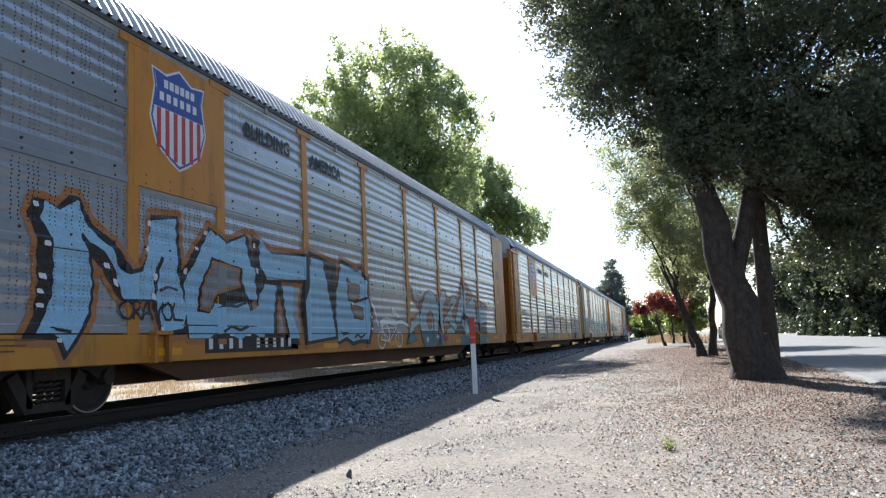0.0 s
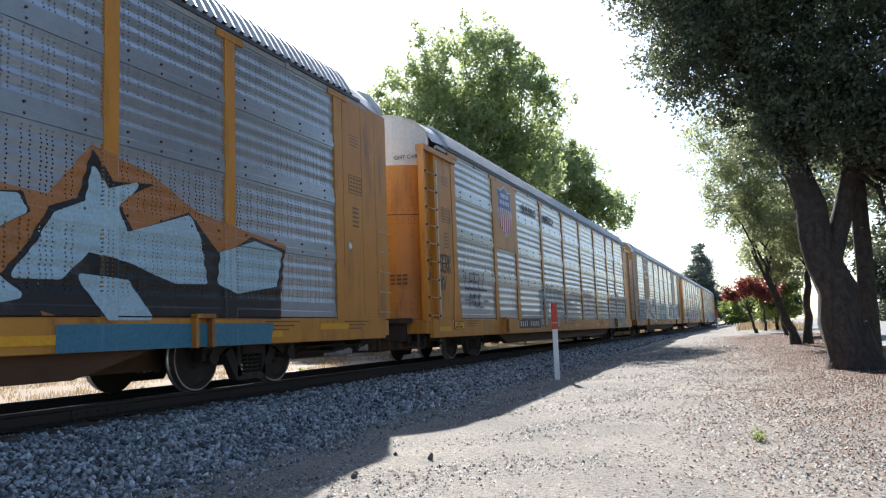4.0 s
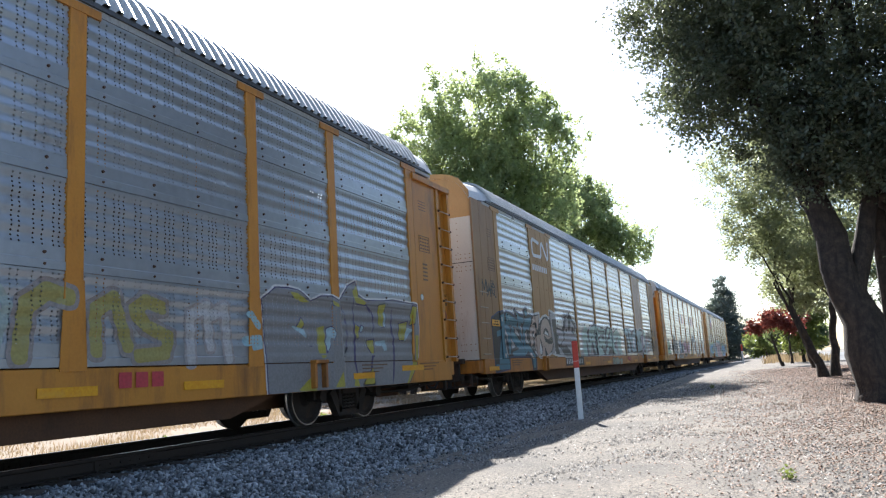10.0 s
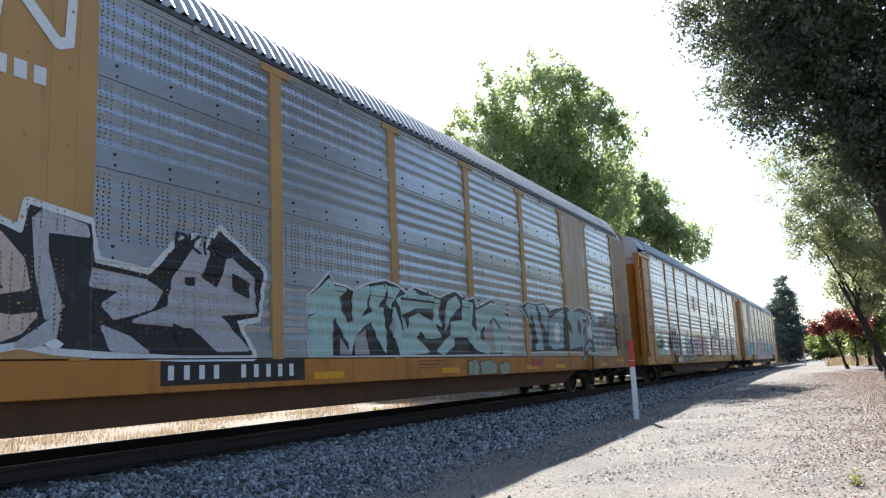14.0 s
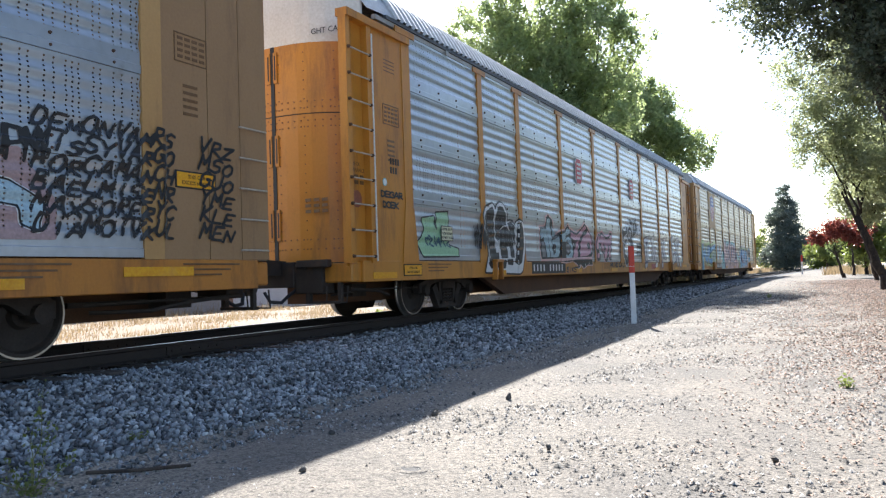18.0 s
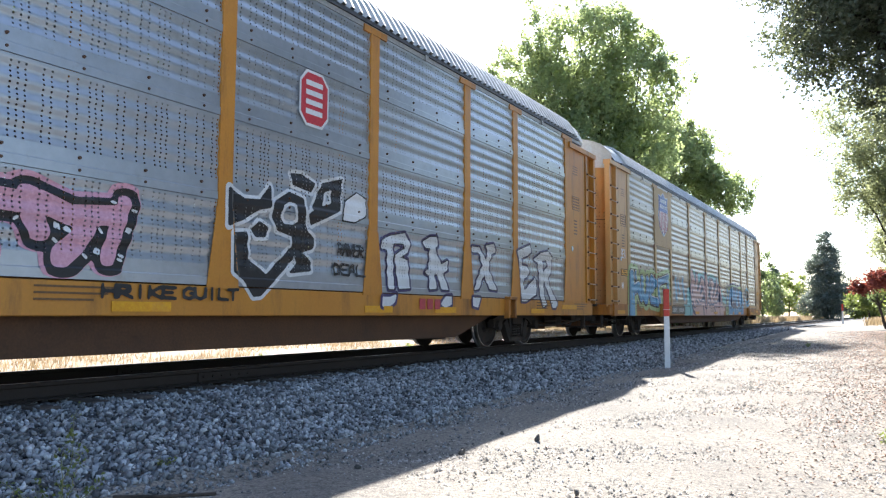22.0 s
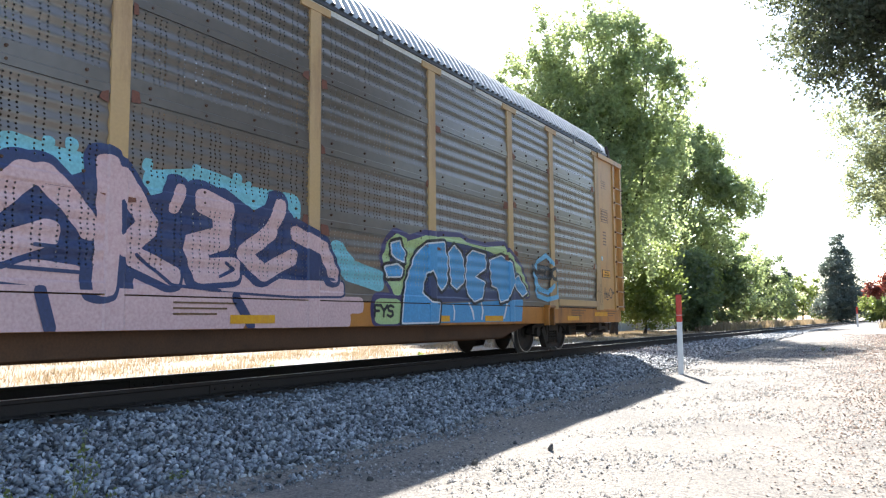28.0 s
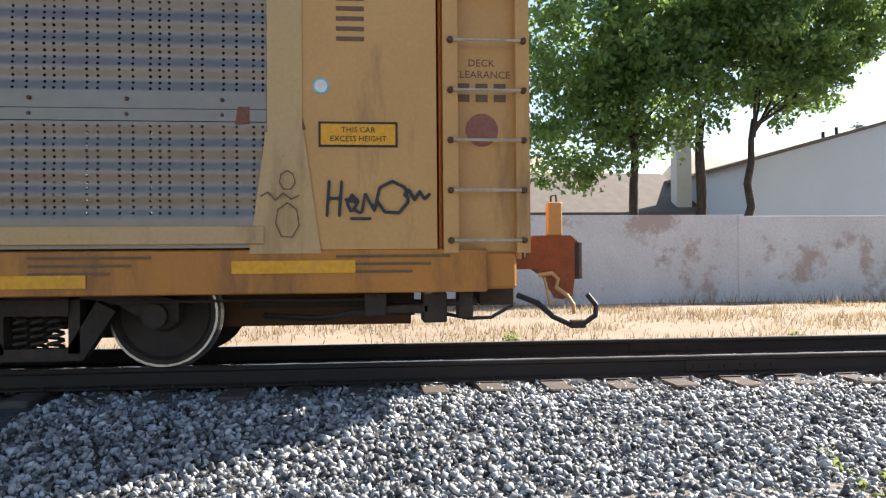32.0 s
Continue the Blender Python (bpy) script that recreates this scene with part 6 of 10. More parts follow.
    field(A, "sky-blue graffiti letter", 1, ((P_SKY, 0.014),), (6.77, 1, 6.89, 1.3, 7.35, 1.45, 7.83, 1.35, 8.15, 1.46, 8.31, 1.11, 8.23, 0.92, 7.82, 1.03, 7.49, 0.91, 7.11, 1.02), (7.56, 2.17, 7.96, 2.08, 8.05, 1.58, 7.8, 1.57, 7.62, 1.83), (10.18, 2.48, 10.69, 2.45, 10.83, 2.03, 11.12, 1.4, 11.2, 0.95, 9.93, 0.86, 9.86, 1.6, 10.04, 1.85), (3.42, 2.49, 3.62, 2.4, 3.81, 2.51, 3.91, 2.57, 4, 2.35, 3.94, 2.14, 4.08, 1.95, 4.14, 1.61, 4.09, 1.27, 3.91, 1.01, 3.74, 0.81, 3.68, 0.94, 3.51, 1.02, 3.3, 1, 3.43, 1.19, 3.55, 1.45, 3.56, 1.83, 3.52, 2.09, 3.36, 2.29), (3.99, 2.36, 4.24, 2.16, 4.49, 2.05, 4.65, 1.8, 4.81, 1.74, 5.13, 1.81, 5.18, 2.06, 5.29, 2.52, 5.8, 2.61, 5.83, 1.88, 6.06, 1.32, 5.95, 1.08, 5.51, 1.03, 5.39, 1.46, 5.45, 1.77, 5.54, 2.05, 5.45, 2.08, 5.32, 1.76, 5.32, 1.47, 4.73, 1.45, 4.64, 1.64, 4.55, 1.87, 4.34, 2.03, 4.1, 2.12, 3.98, 2.22), (6.02, 1.73, 6.35, 2.13, 6.68, 2.57, 7.12, 2.39, 7.68, 2.59, 7.84, 2.13, 7.5, 2.07, 6.69, 2.18, 6.36, 1.65, 6.31, 1.31, 6.66, 1.28, 6.8, 1.45, 7.07, 1.39, 7.75, 1.52, 7.92, 1.09, 7.88, 0.98, 7.53, 1.09, 7.22, 1, 6.9, 1.09, 6.62, 0.94, 6.11, 0.94), (8.2, 2.61, 8.58, 2.38, 9.9, 2.46, 9.88, 2.04, 8.41, 1.94, 8.18, 2.16), (8.36, 1.84, 8.73, 1.83, 8.57, 1, 8.29, 1.02, 8.12, 1.57), (8.98, 1.84, 9.38, 1.86, 9.35, 1.31, 9.56, 0.92, 9.2, 0.92), (11.34, 0.84, 11.32, 1.42, 11.37, 1.92, 11.52, 2.22, 11.66, 2.49, 12.01, 2.43, 12.46, 2.35, 12.72, 2.41, 12.85, 2.22, 13.06, 2.19, 12.98, 1.92, 13.08, 1.77, 13.26, 1.53, 13.21, 1.18, 13.02, 0.87, 12.55, 0.88, 12.13, 0.83, 11.78, 0.94))
    field(A, "grey field with rust edge inside the sky-blue letters", 2, ((P_BLK, 0.045), (P_RUST, 0.015), (P_GREYT, -0.03),), (6.72, 2.1, 7.47, 2.03, 7.51, 1.75, 6.82, 1.61, 6.63, 1.34, 6.4, 1.37, 6.46, 1.67), (11.92, 2.18, 12.09, 2.06, 12.55, 2.06, 12.58, 1.84, 12.29, 1.73, 12, 1.74), (12.11, 1.61, 12.77, 1.54, 12.79, 1.34, 12.31, 1.37))
    field(A, "black stroke inside the sky-blue letters", 2, ((P_BLK, 0.004),), (12.32, 1.71, 13.12, 1.86, 13.14, 1.8, 12.32, 1.66), (11.46, 1.07, 11.59, 1.01, 11.78, 1.03, 11.99, 0.98, 11.78, 0.98, 11.59, 0.95), (12.2, 0.93, 12.4, 1, 12.59, 0.92, 12.82, 1, 12.82, 0.95, 12.58, 0.87, 12.4, 0.95, 12.22, 0.88), (3.45, 1.08, 3.58, 1.03, 3.79, 1, 3.93, 1.13, 3.82, 1.03, 3.58, 1.06), (5.43, 1.6, 5.64, 1.66, 5.85, 1.62, 5.85, 1.59, 5.64, 1.63, 5.44, 1.56), (6.83, 1.39, 7.07, 1.46, 7.4, 1.45, 7.75, 1.53, 7.75, 1.49, 7.4, 1.41, 7.07, 1.42), (6.98, 1.04, 7.23, 1.13, 7.48, 1.07, 7.74, 1.14, 7.74, 1.09, 7.47, 1.03, 7.22, 1.09, 7, 1))
    field(A, "white dab on the black outline", 2, ((P_SWHITE, 0),), (13.28, 1.41, 13.38, 1.4, 13.38, 1.33, 13.28, 1.35), (13.26, 1.14, 13.35, 1.13, 13.35, 1.06, 13.25, 1.07), (11.86, 2, 11.93, 2, 11.93, 1.94, 11.86, 1.95), (12.26, 2.07, 12.34, 2.07, 12.34, 2.01, 12.26, 2.01), (12.81, 2.28, 12.9, 2.28, 12.89, 2.21, 12.81, 2.22), (11.57, 2.48, 11.64, 2.49, 11.64, 2.43, 11.57, 2.43), (12.18, 1.68, 12.25, 1.68, 12.25, 1.62, 12.18, 1.63), (12.56, 1.43, 12.64, 1.43, 12.64, 1.37, 12.56, 1.38), (3.23, 2.47, 3.31, 2.47, 3.31, 2.41, 3.23, 2.4), (3.38, 2.04, 3.48, 2.04, 3.48, 1.98, 3.38, 1.98), (3.33, 1.67, 3.44, 1.67, 3.44, 1.6, 3.33, 1.61), (3.31, 1.5, 3.4, 1.49, 3.41, 1.44, 3.31, 1.44), (3.3, 1.34, 3.42, 1.33, 3.42, 1.28, 3.31, 1.29), (4.36, 1.88, 4.46, 1.87, 4.47, 1.8, 4.36, 1.81), (4.53, 1.69, 4.61, 1.68, 4.61, 1.58, 4.53, 1.6), (5.2, 2.53, 5.27, 2.52, 5.27, 2.45, 5.2, 2.45), (5.14, 2.18, 5.21, 2.16, 5.21, 2.09, 5.14, 2.1), (5.32, 1.82, 5.39, 1.8, 5.39, 1.71, 5.32, 1.72), (5.29, 1.55, 5.37, 1.53, 5.37, 1.44, 5.29, 1.46), (6, 1.94, 6.08, 1.93, 6.08, 1.85, 6, 1.86), (6.28, 2.28, 6.36, 2.28, 6.36, 2.23, 6.28, 2.23), (6.52, 2.55, 6.61, 2.55, 6.6, 2.49, 6.51, 2.49), (7.97, 2.53, 8.04, 2.52, 8.04, 2.44, 7.96, 2.44), (8.01, 2.11, 8.08, 2.09, 8.08, 2, 8.01, 2.01), (3.58, 0.95, 3.67, 0.94, 3.67, 0.89, 3.58, 0.9), (5.45, 1.1, 5.52, 1.08, 5.52, 1.01, 5.45, 1.02), (7.16, 1, 7.29, 0.99, 7.29, 0.95, 7.16, 0.96), (7.67, 1.01, 7.81, 1, 7.81, 0.95, 7.66, 0.96))
    letter(A, BIKE, (0.022, 13.89, 0.83, 13.85, 0.73, 13.76, 0.66, 13.64, 0.63, 13.52, 0.67, 13.44, 0.74, 13.41, 0.84, 13.44, 0.94, 13.53, 1.01, 13.65, 1.04, 13.77, 1.01, 13.86, 0.93, 13.89, 0.83))
    letter(A, BIKE, (0.022, 15.07, 0.83, 15.03, 0.74, 14.94, 0.67, 14.81, 0.65, 14.69, 0.68, 14.61, 0.75, 14.58, 0.84, 14.62, 0.94, 14.71, 1, 14.83, 1.03, 14.96, 1, 15.05, 0.93, 15.07, 0.83))
    letter(A, BIKE, (0.02, 13.66, 0.84, 14.16, 0.8, 14.69, 1.14, 13.67, 1.11, 14.16, 0.8), (0.02, 14.7, 1.23, 14.82, 0.84), (0.018, 13.8, 1.19, 13.62, 0.84))
    letter(A, PALEFIG, (0.05, 13.08, 1.75, 13.34, 1.53, 13.48, 1.19), (0.09, 13.68, 1.22, 14.01, 1.33, 14.65, 1.26), (0.05, 14.65, 1.26, 15.15, 1.3, 15.53, 1.21), (0.05, 13.97, 1.3, 14.17, 1.02, 14.12, 0.8), (0.07, 14.48, 1.58, 14.86, 1.45))
    field(A, "rust spray behind the pale cyan letters", 0, ((P_RUST, 0.02),), (16.24, 2.29, 16.68, 2.17, 17.04, 1.87, 17.51, 2.14, 18.03, 2.28, 18.72, 2.12, 19.19, 2.31, 19.78, 2.35, 20.02, 2.04, 20.6, 2.26, 21.21, 2.23, 21.76, 2.86, 22.67, 2.68, 23.43, 2.34, 24.62, 2.17, 25.45, 2.09, 25.28, 0.97, 19.42, 1.01, 16.79, 0.99, 15.83, 0.71, 15.97, 1.03, 16.26, 1.44, 17.03, 1.6, 16.28, 1.99))
    field(A, "black silhouette of the pale cyan letters", 1, ((P_BLK, 0),), (16.31, 2.21, 16.63, 2.22, 16.79, 2.02, 17.13, 1.85, 17.06, 1.78, 16.74, 1.88, 16.5, 1.94), (15.7, 0.69, 15.94, 1, 16.19, 1.42, 16.42, 1.32, 17.01, 1.61, 16.99, 1.27, 16.54, 1.17, 16.37, 1.06, 16.66, 0.8), (16.95, 1.17, 16.94, 1.5, 17.1, 1.76, 17.39, 2.05, 17.96, 2.24, 18.43, 2.17, 18.78, 1.94, 19.25, 2.26, 19.65, 2.31, 19.74, 2.04, 19.34, 1.72, 19.44, 1.19, 19.35, 0.87, 19.13, 0.97, 18.84, 1.23, 18.75, 0.84, 18.47, 0.52, 17.32, 0.57, 17.02, 0.88), (19.35, 1.41, 19.99, 1.71, 20.57, 1.93, 19.9, 1.86, 20.36, 2.16, 20.9, 2.23, 20.98, 2.03, 20.56, 1.78, 20.39, 1.58, 21.01, 1.2, 21.14, 1, 20.49, 1, 19.87, 1.33, 19.39, 1.3), (20.51, 1.2, 20.96, 1.7, 21.2, 2.12, 21.57, 2.26, 21.76, 2.85, 22.03, 2.51, 22.71, 2.59, 22.13, 2.3, 22.34, 1.98, 23.32, 2.33, 23.68, 2, 23.95, 1.83, 24.61, 2.14, 25.44, 2.02, 25.28, 0.97, 22.23, 0.99, 21.31, 1))
    field(A, "pale cyan graffiti letter", 2, ((P_CYANL, 0.04),), (16.39, 2.18, 16.6, 2.18, 16.72, 2.01, 16.95, 1.9, 16.72, 1.93, 16.52, 1.98), (16.21, 1.33, 16.42, 1.28, 16.94, 1.53, 16.93, 1.31, 16.49, 1.21, 16.29, 1.1, 16.03, 1.03), (16.99, 1.23, 17, 1.48, 17.15, 1.73, 17.44, 2.02, 17.97, 2.19, 18.4, 2.12, 18.7, 1.86, 18.89, 1.96, 19.31, 2.22, 19.58, 2.25, 19.63, 2.05, 19.28, 1.76, 19.29, 1.01, 19.16, 1.01, 18.97, 1.36, 18.88, 1.62, 18.74, 1.35, 18.62, 1.1, 17.08, 1.1), (19.45, 1.37, 20.08, 1.67, 20.78, 1.99, 20.35, 1.97, 20.04, 1.91, 20.43, 2.12, 20.83, 2.16, 20.9, 2.04, 20.48, 1.78, 20.31, 1.58, 20.87, 1.2, 20.62, 1.15, 20.01, 1.43), (20.83, 1.4, 21.1, 1.71, 21.28, 2.03, 21.7, 2.21, 21.78, 2.6, 21.94, 2.37, 22.4, 2.52, 22.07, 2.24, 22.23, 1.91, 23.31, 2.25, 23.5, 1.93, 23.61, 1.46, 23.05, 1.44, 22.3, 1.65, 21.72, 1.73, 21.35, 1.41), (21.62, 1.41, 22.27, 1.37, 22.6, 0.99, 21.99, 0.99), (23.95, 1.83, 24.66, 2.04, 25.32, 1.94, 25.19, 1.49, 24.25, 1.35, 23.9, 1.46), (19.68, 1.05, 20.22, 1.16, 20.54, 1.03))
    field(A, "dark teal field under the letters", 2, ((P_TEAL, 0),), (15.74, 0.72, 15.96, 0.9, 16.12, 1, 16.48, 0.96, 16.62, 0.82, 16.19, 0.76), (17.03, 1.04, 18.65, 1.03, 18.67, 0.84, 18.42, 0.57, 17.38, 0.62, 17.07, 0.88), (18.76, 0.97, 19.26, 0.97, 19.07, 0.56, 18.65, 0.61), (21.3, 0.91, 25.1, 0.91, 24.95, 0.34, 21.3, 0.47))
    field(A, "brown field with black edge inside the round letter", 3, ((P_BLK, 0.03), (P_RUST, 0),), (17.68, 1.5, 17.93, 1.64, 18.12, 1.5, 18.08, 1.22, 17.86, 1.11, 17.69, 1.24, 17.63, 1.39))
    field(A, "dark ring between the pale cyan letters", 3, ((P_BLK, 0),), (17.63, 1.52, 17.93, 1.67, 18.19, 1.63, 18.36, 1.43, 18.28, 1.02, 17.94, 0.7, 18.2, 1.06, 18.25, 1.38, 18.12, 1.57, 17.93, 1.62, 17.7, 1.5), (16.94, 1.5, 17.15, 1.77, 17.42, 2.05, 17.46, 2.02, 17.19, 1.73, 17, 1.46, 17.01, 1.02, 17.22, 0.76, 16.98, 1.02))
    field(A, "white star on the teal field", 3, ((P_SWHITE, 0),), (17.43, 0.85, 17.53, 0.87, 17.58, 0.94, 17.62, 0.87, 17.72, 0.85, 17.65, 0.8, 17.67, 0.73, 17.57, 0.77, 17.47, 0.74, 17.5, 0.81), (18.44, 0.92, 18.53, 0.93, 18.59, 1, 18.63, 0.93, 18.71, 0.91, 18.64, 0.87, 18.65, 0.81, 18.57, 0.85, 18.48, 0.82, 18.51, 0.87))
    paint(A, word("q~wq", 2.2, 3.0, 1.2, 2.3), [(P_BLK, 0.022, 0, 0)], "thin black tag")
    paint(A, word("CRAVOL", 4.9, 6.2, 1.18, 1.42), [(P_BLK, 0.018, 0, 0)], "thin black tag")
    # second wagon
    letter(B, GREYMINT, (0.13, 9.39, 1.75, 9.63, 1.8, 9.48, 1.49, 9.38, 1.1, 9.43, 0.91))
    letter(B, GREYMINT, (0.13, 9.89, 1.9, 9.87, 1.51, 10.1, 1.63), (0.16, 10.37, 1.92, 10.28, 1.54, 10.05, 1.22, 9.93, 0.91))
    letter(B, GREYMINT, (0.17, 10.91, 1.95, 10.93, 1.41, 10.83, 0.81))
    letter(B, GREYMINT, (0.17, 11.47, 1.85, 11.71, 1.51, 11.58, 0.86), (0.08, 11.89, 1.89, 11.94, 1.58))
    letter(B, GREYMINT, (0.13, 12.24, 1.92, 12.14, 1.53, 12.24, 1.23))
    letter(B, GREYMINT, (0.03, 12.61, 1.14, 12.51, 1.01, 12.61, 0.88, 12.72, 1.01, 12.61, 1.14))
    field(B, "dull grey graffiti field with white edge", 0, ((P_WHITE, 0.05), (P_PURP, 0.02), (P_GREYT, 0),), (22.19, 1.9, 22.48, 2.08, 22.8, 2.1, 23.09, 2.08, 23.4, 1.93, 23.68, 2.03, 24, 2.05, 24.23, 1.99, 24.55, 2.26, 24.81, 2.36, 24.87, 2.13, 25.13, 2.05, 25.71, 2.08, 25.78, 2.08, 26.17, 2.12, 27.16, 2.09, 27.19, 1.64, 27.09, 1.08, 26.49, 0.43, 22.99, 0.53, 22.27, 0.57))
    field(B, "olive-yellow field with dark edge in the grey letters", 1, ((P_PURP, 0.022), (P_OLIVE, 0),), (22.83, 2.05, 23.03, 2.04, 23.38, 1.92, 23.16, 1.91, 22.95, 1.96), (23.56, 1.53, 23.76, 1.57, 23.79, 1.08, 23.67, 1.05, 23.56, 1.19), (24.02, 1.99, 24.22, 1.94, 24.21, 1.88, 24.04, 1.92), (24.68, 2.19, 24.85, 2.3, 24.87, 2.1, 25.13, 2.02, 25.08, 1.97, 24.77, 1.99), (25.58, 1.99, 25.85, 2.03, 25.78, 1.79, 25.75, 1.61, 25.57, 1.63), (24.73, 1.63, 24.88, 1.57, 24.84, 1.41, 24.76, 1.37), (25.13, 1.35, 25.37, 1.37, 25.33, 1.08, 25.12, 1.25), (26.39, 1.68, 26.76, 1.74, 26.57, 1.38, 26.33, 1.38), (26.97, 2.05, 27.16, 2.05, 27.04, 1.72, 26.86, 1.67), (27.01, 1.48, 27.17, 1.48, 27.06, 0.92, 26.74, 0.62, 26.52, 0.47, 26.87, 0.93), (22.98, 0.58, 23.39, 0.81, 23.49, 0.56), (24, 0.59, 24.26, 0.84, 24.3, 0.59), (24.6, 0.59, 24.7, 0.8, 24.8, 0.57), (24.92, 0.6, 25.28, 0.88, 25.33, 0.6), (23, 1.53, 23.14, 1.67, 23.2, 1.57, 23.15, 1.51))
    field(B, "pale blue field with dark edge in the grey letters", 1, ((P_PURP, 0.018), (P_CYANL, 0),), (23.83, 1.52, 23.97, 1.56, 24.09, 1.45, 23.98, 1.32, 23.83, 1.14, 23.8, 1.31), (25.78, 1.87, 25.85, 1.89, 25.83, 1.62, 25.76, 1.61), (24.93, 1.61, 25.02, 1.58, 24.95, 1.49, 24.9, 1.52), (25.42, 1.34, 25.81, 1.37, 25.85, 1.19, 25.73, 1.17, 25.68, 1.26, 25.44, 1.27), (26.61, 1.5, 26.7, 1.62, 26.99, 1.59, 26.76, 1.47, 26.57, 1.35), (22.82, 1.56, 23, 1.53, 23.21, 1.5, 23.27, 1.35, 23.06, 1.45))
    field(B, "dark line between the grey letters", 1, ((P_PURP, 0.006),), (23.29, 1.35, 23.4, 1.25, 23.5, 1.03, 23.54, 0.64, 23.46, 0.65, 23.43, 1.03, 23.34, 1.22), (24.31, 1.95, 24.45, 1.71, 24.5, 1.46, 24.44, 1.21, 24.25, 0.96, 24.4, 1.21, 24.46, 1.46, 24.4, 1.7), (24.69, 2.12, 24.74, 1.34, 24.68, 1.02, 24.8, 0.57, 24.63, 1.02, 24.69, 1.34), (25.04, 2.02, 25.37, 1.87, 25.42, 1.63, 25.32, 1.42, 25.38, 1.63, 25.32, 1.83), (25.31, 1.08, 25.23, 0.82, 25.28, 0.58, 25.19, 0.82, 25.25, 1.08), (26.14, 2.08, 26.09, 1.59, 26.18, 1.37, 26.06, 0.72, 25.99, 0.51, 26.02, 0.72, 26.11, 1.37, 26.03, 1.59))
    letter(B, PALEIN2, (0.07, 21.3, 1.3, 21.54, 1.32), (0.05, 21.38, 1.67, 21.54, 1.51), (0.05, 21.44, 1.22, 21.62, 1.25))
    paint(B, word("LEELL", 2.5, 4.1, 1.72, 2.12), [(P_PURP, 0.028, 0, 0)], "thin purple tag")
    paint(B, word("-MUL-", 2.5, 4.2, 1.28, 1.62), [(P_PURP, 0.028, 0, 0)], "thin purple tag")
    paint(B, word("BSERK", 0.78, 1.62, 2.05, 2.45), [(P_BLK, 0.022, 0, 0)], "thin black tag on the end plate")
    paint(B, word("HKV", 0.8, 1.3, 1.65, 1.95), [(P_BLK, 0.02, 0, 0)], "thin black tag on the end plate")
    letter(B, FADEB, (0.05, 12.94, 1.1, 12.9, 1.39, 13.01, 1.67, 13.14, 1.8, 13.31, 1.69, 13.43, 1.42, 13.41, 1.11), (0.05, 13.51, 1.11, 13.46, 1.48, 13.64, 1.78, 13.99, 1.94, 14.37, 1.84, 14.51, 1.53, 14.48, 1.11), (0.04, 13.69, 1.36, 13.92, 1.49, 14.17, 1.38, 13.92, 1.24, 13.69, 1.36))
    letter(B, FADEB, (0.05, 14.66, 1.11, 14.56, 1.46, 14.7, 1.76, 14.99, 1.85, 15.35, 1.77), (0.045, 15.86, 1.12, 15.83, 1.68, 16.11, 1.98, 16.63, 1.94, 16.77, 1.64, 16.62, 1.29, 16.1, 1.2))
    letter(B, FADES, (0.06, 13.48, 0.94, 13.45, 0.74, 13.57, 0.58), (0.06, 13.7, 0.93, 13.82, 0.82, 14.1, 0.81, 14.3, 0.93), (0.05, 15.1, 0.91, 15.3, 0.71, 15.52, 0.66, 15.74, 0.9), (0.05, 14.29, 0.64, 14.48, 0.8, 14.66, 0.62), (0.03, 16.13, 0.96, 16.1, 0.64))
    letter(B, FADEM, (0.16, 16.3, 1.6, 16.31, 1.37), (0.05, 16.7, 1.9, 17.06, 2.06, 17.6, 1.97, 17.87, 1.6, 17.72, 1.06), (0.05, 17.64, 0.92, 17.51, 0.63))
    letter(B, FADEP, (0.11, 17.06, 1.88, 16.98, 1.21), (0.09, 17.21, 1.89, 17.55, 1.78, 17.49, 1.22, 17.11, 1.17))
    letter(B, FADEY, (0.09, 17.99, 1.12, 18.06, 1.61, 18.29, 1.77, 18.5, 1.71), (0.08, 18.87, 1.17, 18.86, 1.6, 19.1, 1.75, 19.29, 1.22))
    letter(B, FADEY, (0.08, 19.79, 1.67, 19.55, 1.74, 19.38, 1.62, 19.55, 1.46, 19.91, 1.32, 19.83, 1.14, 19.44, 1.11))
    letter(B, FADEW, (0.07, 20.25, 1.05, 20.26, 1.6, 20.54, 1.73, 20.6, 1.23), (0.07, 20.63, 1.62, 20.88, 1.73, 20.94, 1.07))
    # third wagon
    field(C, "dark navy silhouette under the teal letters", 0, ((P_NAVY, 0.04), (P_BLK, 0),), (1.03, 2, 1.54, 2.16, 1.94, 2.22, 2.07, 2.16, 2.2, 2.23, 2.53, 2.21, 2.99, 2.1, 2.87, 2.27, 2.95, 2.33, 3.29, 2.21, 3.67, 2.18, 3.79, 2.36, 3.94, 2.42, 4.09, 2.38, 4.13, 2.22, 4.57, 2.24, 4.33, 1.93, 4.2, 1.71, 4.37, 1.3, 4.62, 1.08, 4.56, 0.67, 4.22, 0.65, 4.12, 1.02, 3.67, 1.04, 2.22, 1.04, 2.2, 0.73, 1.08, 0.66))
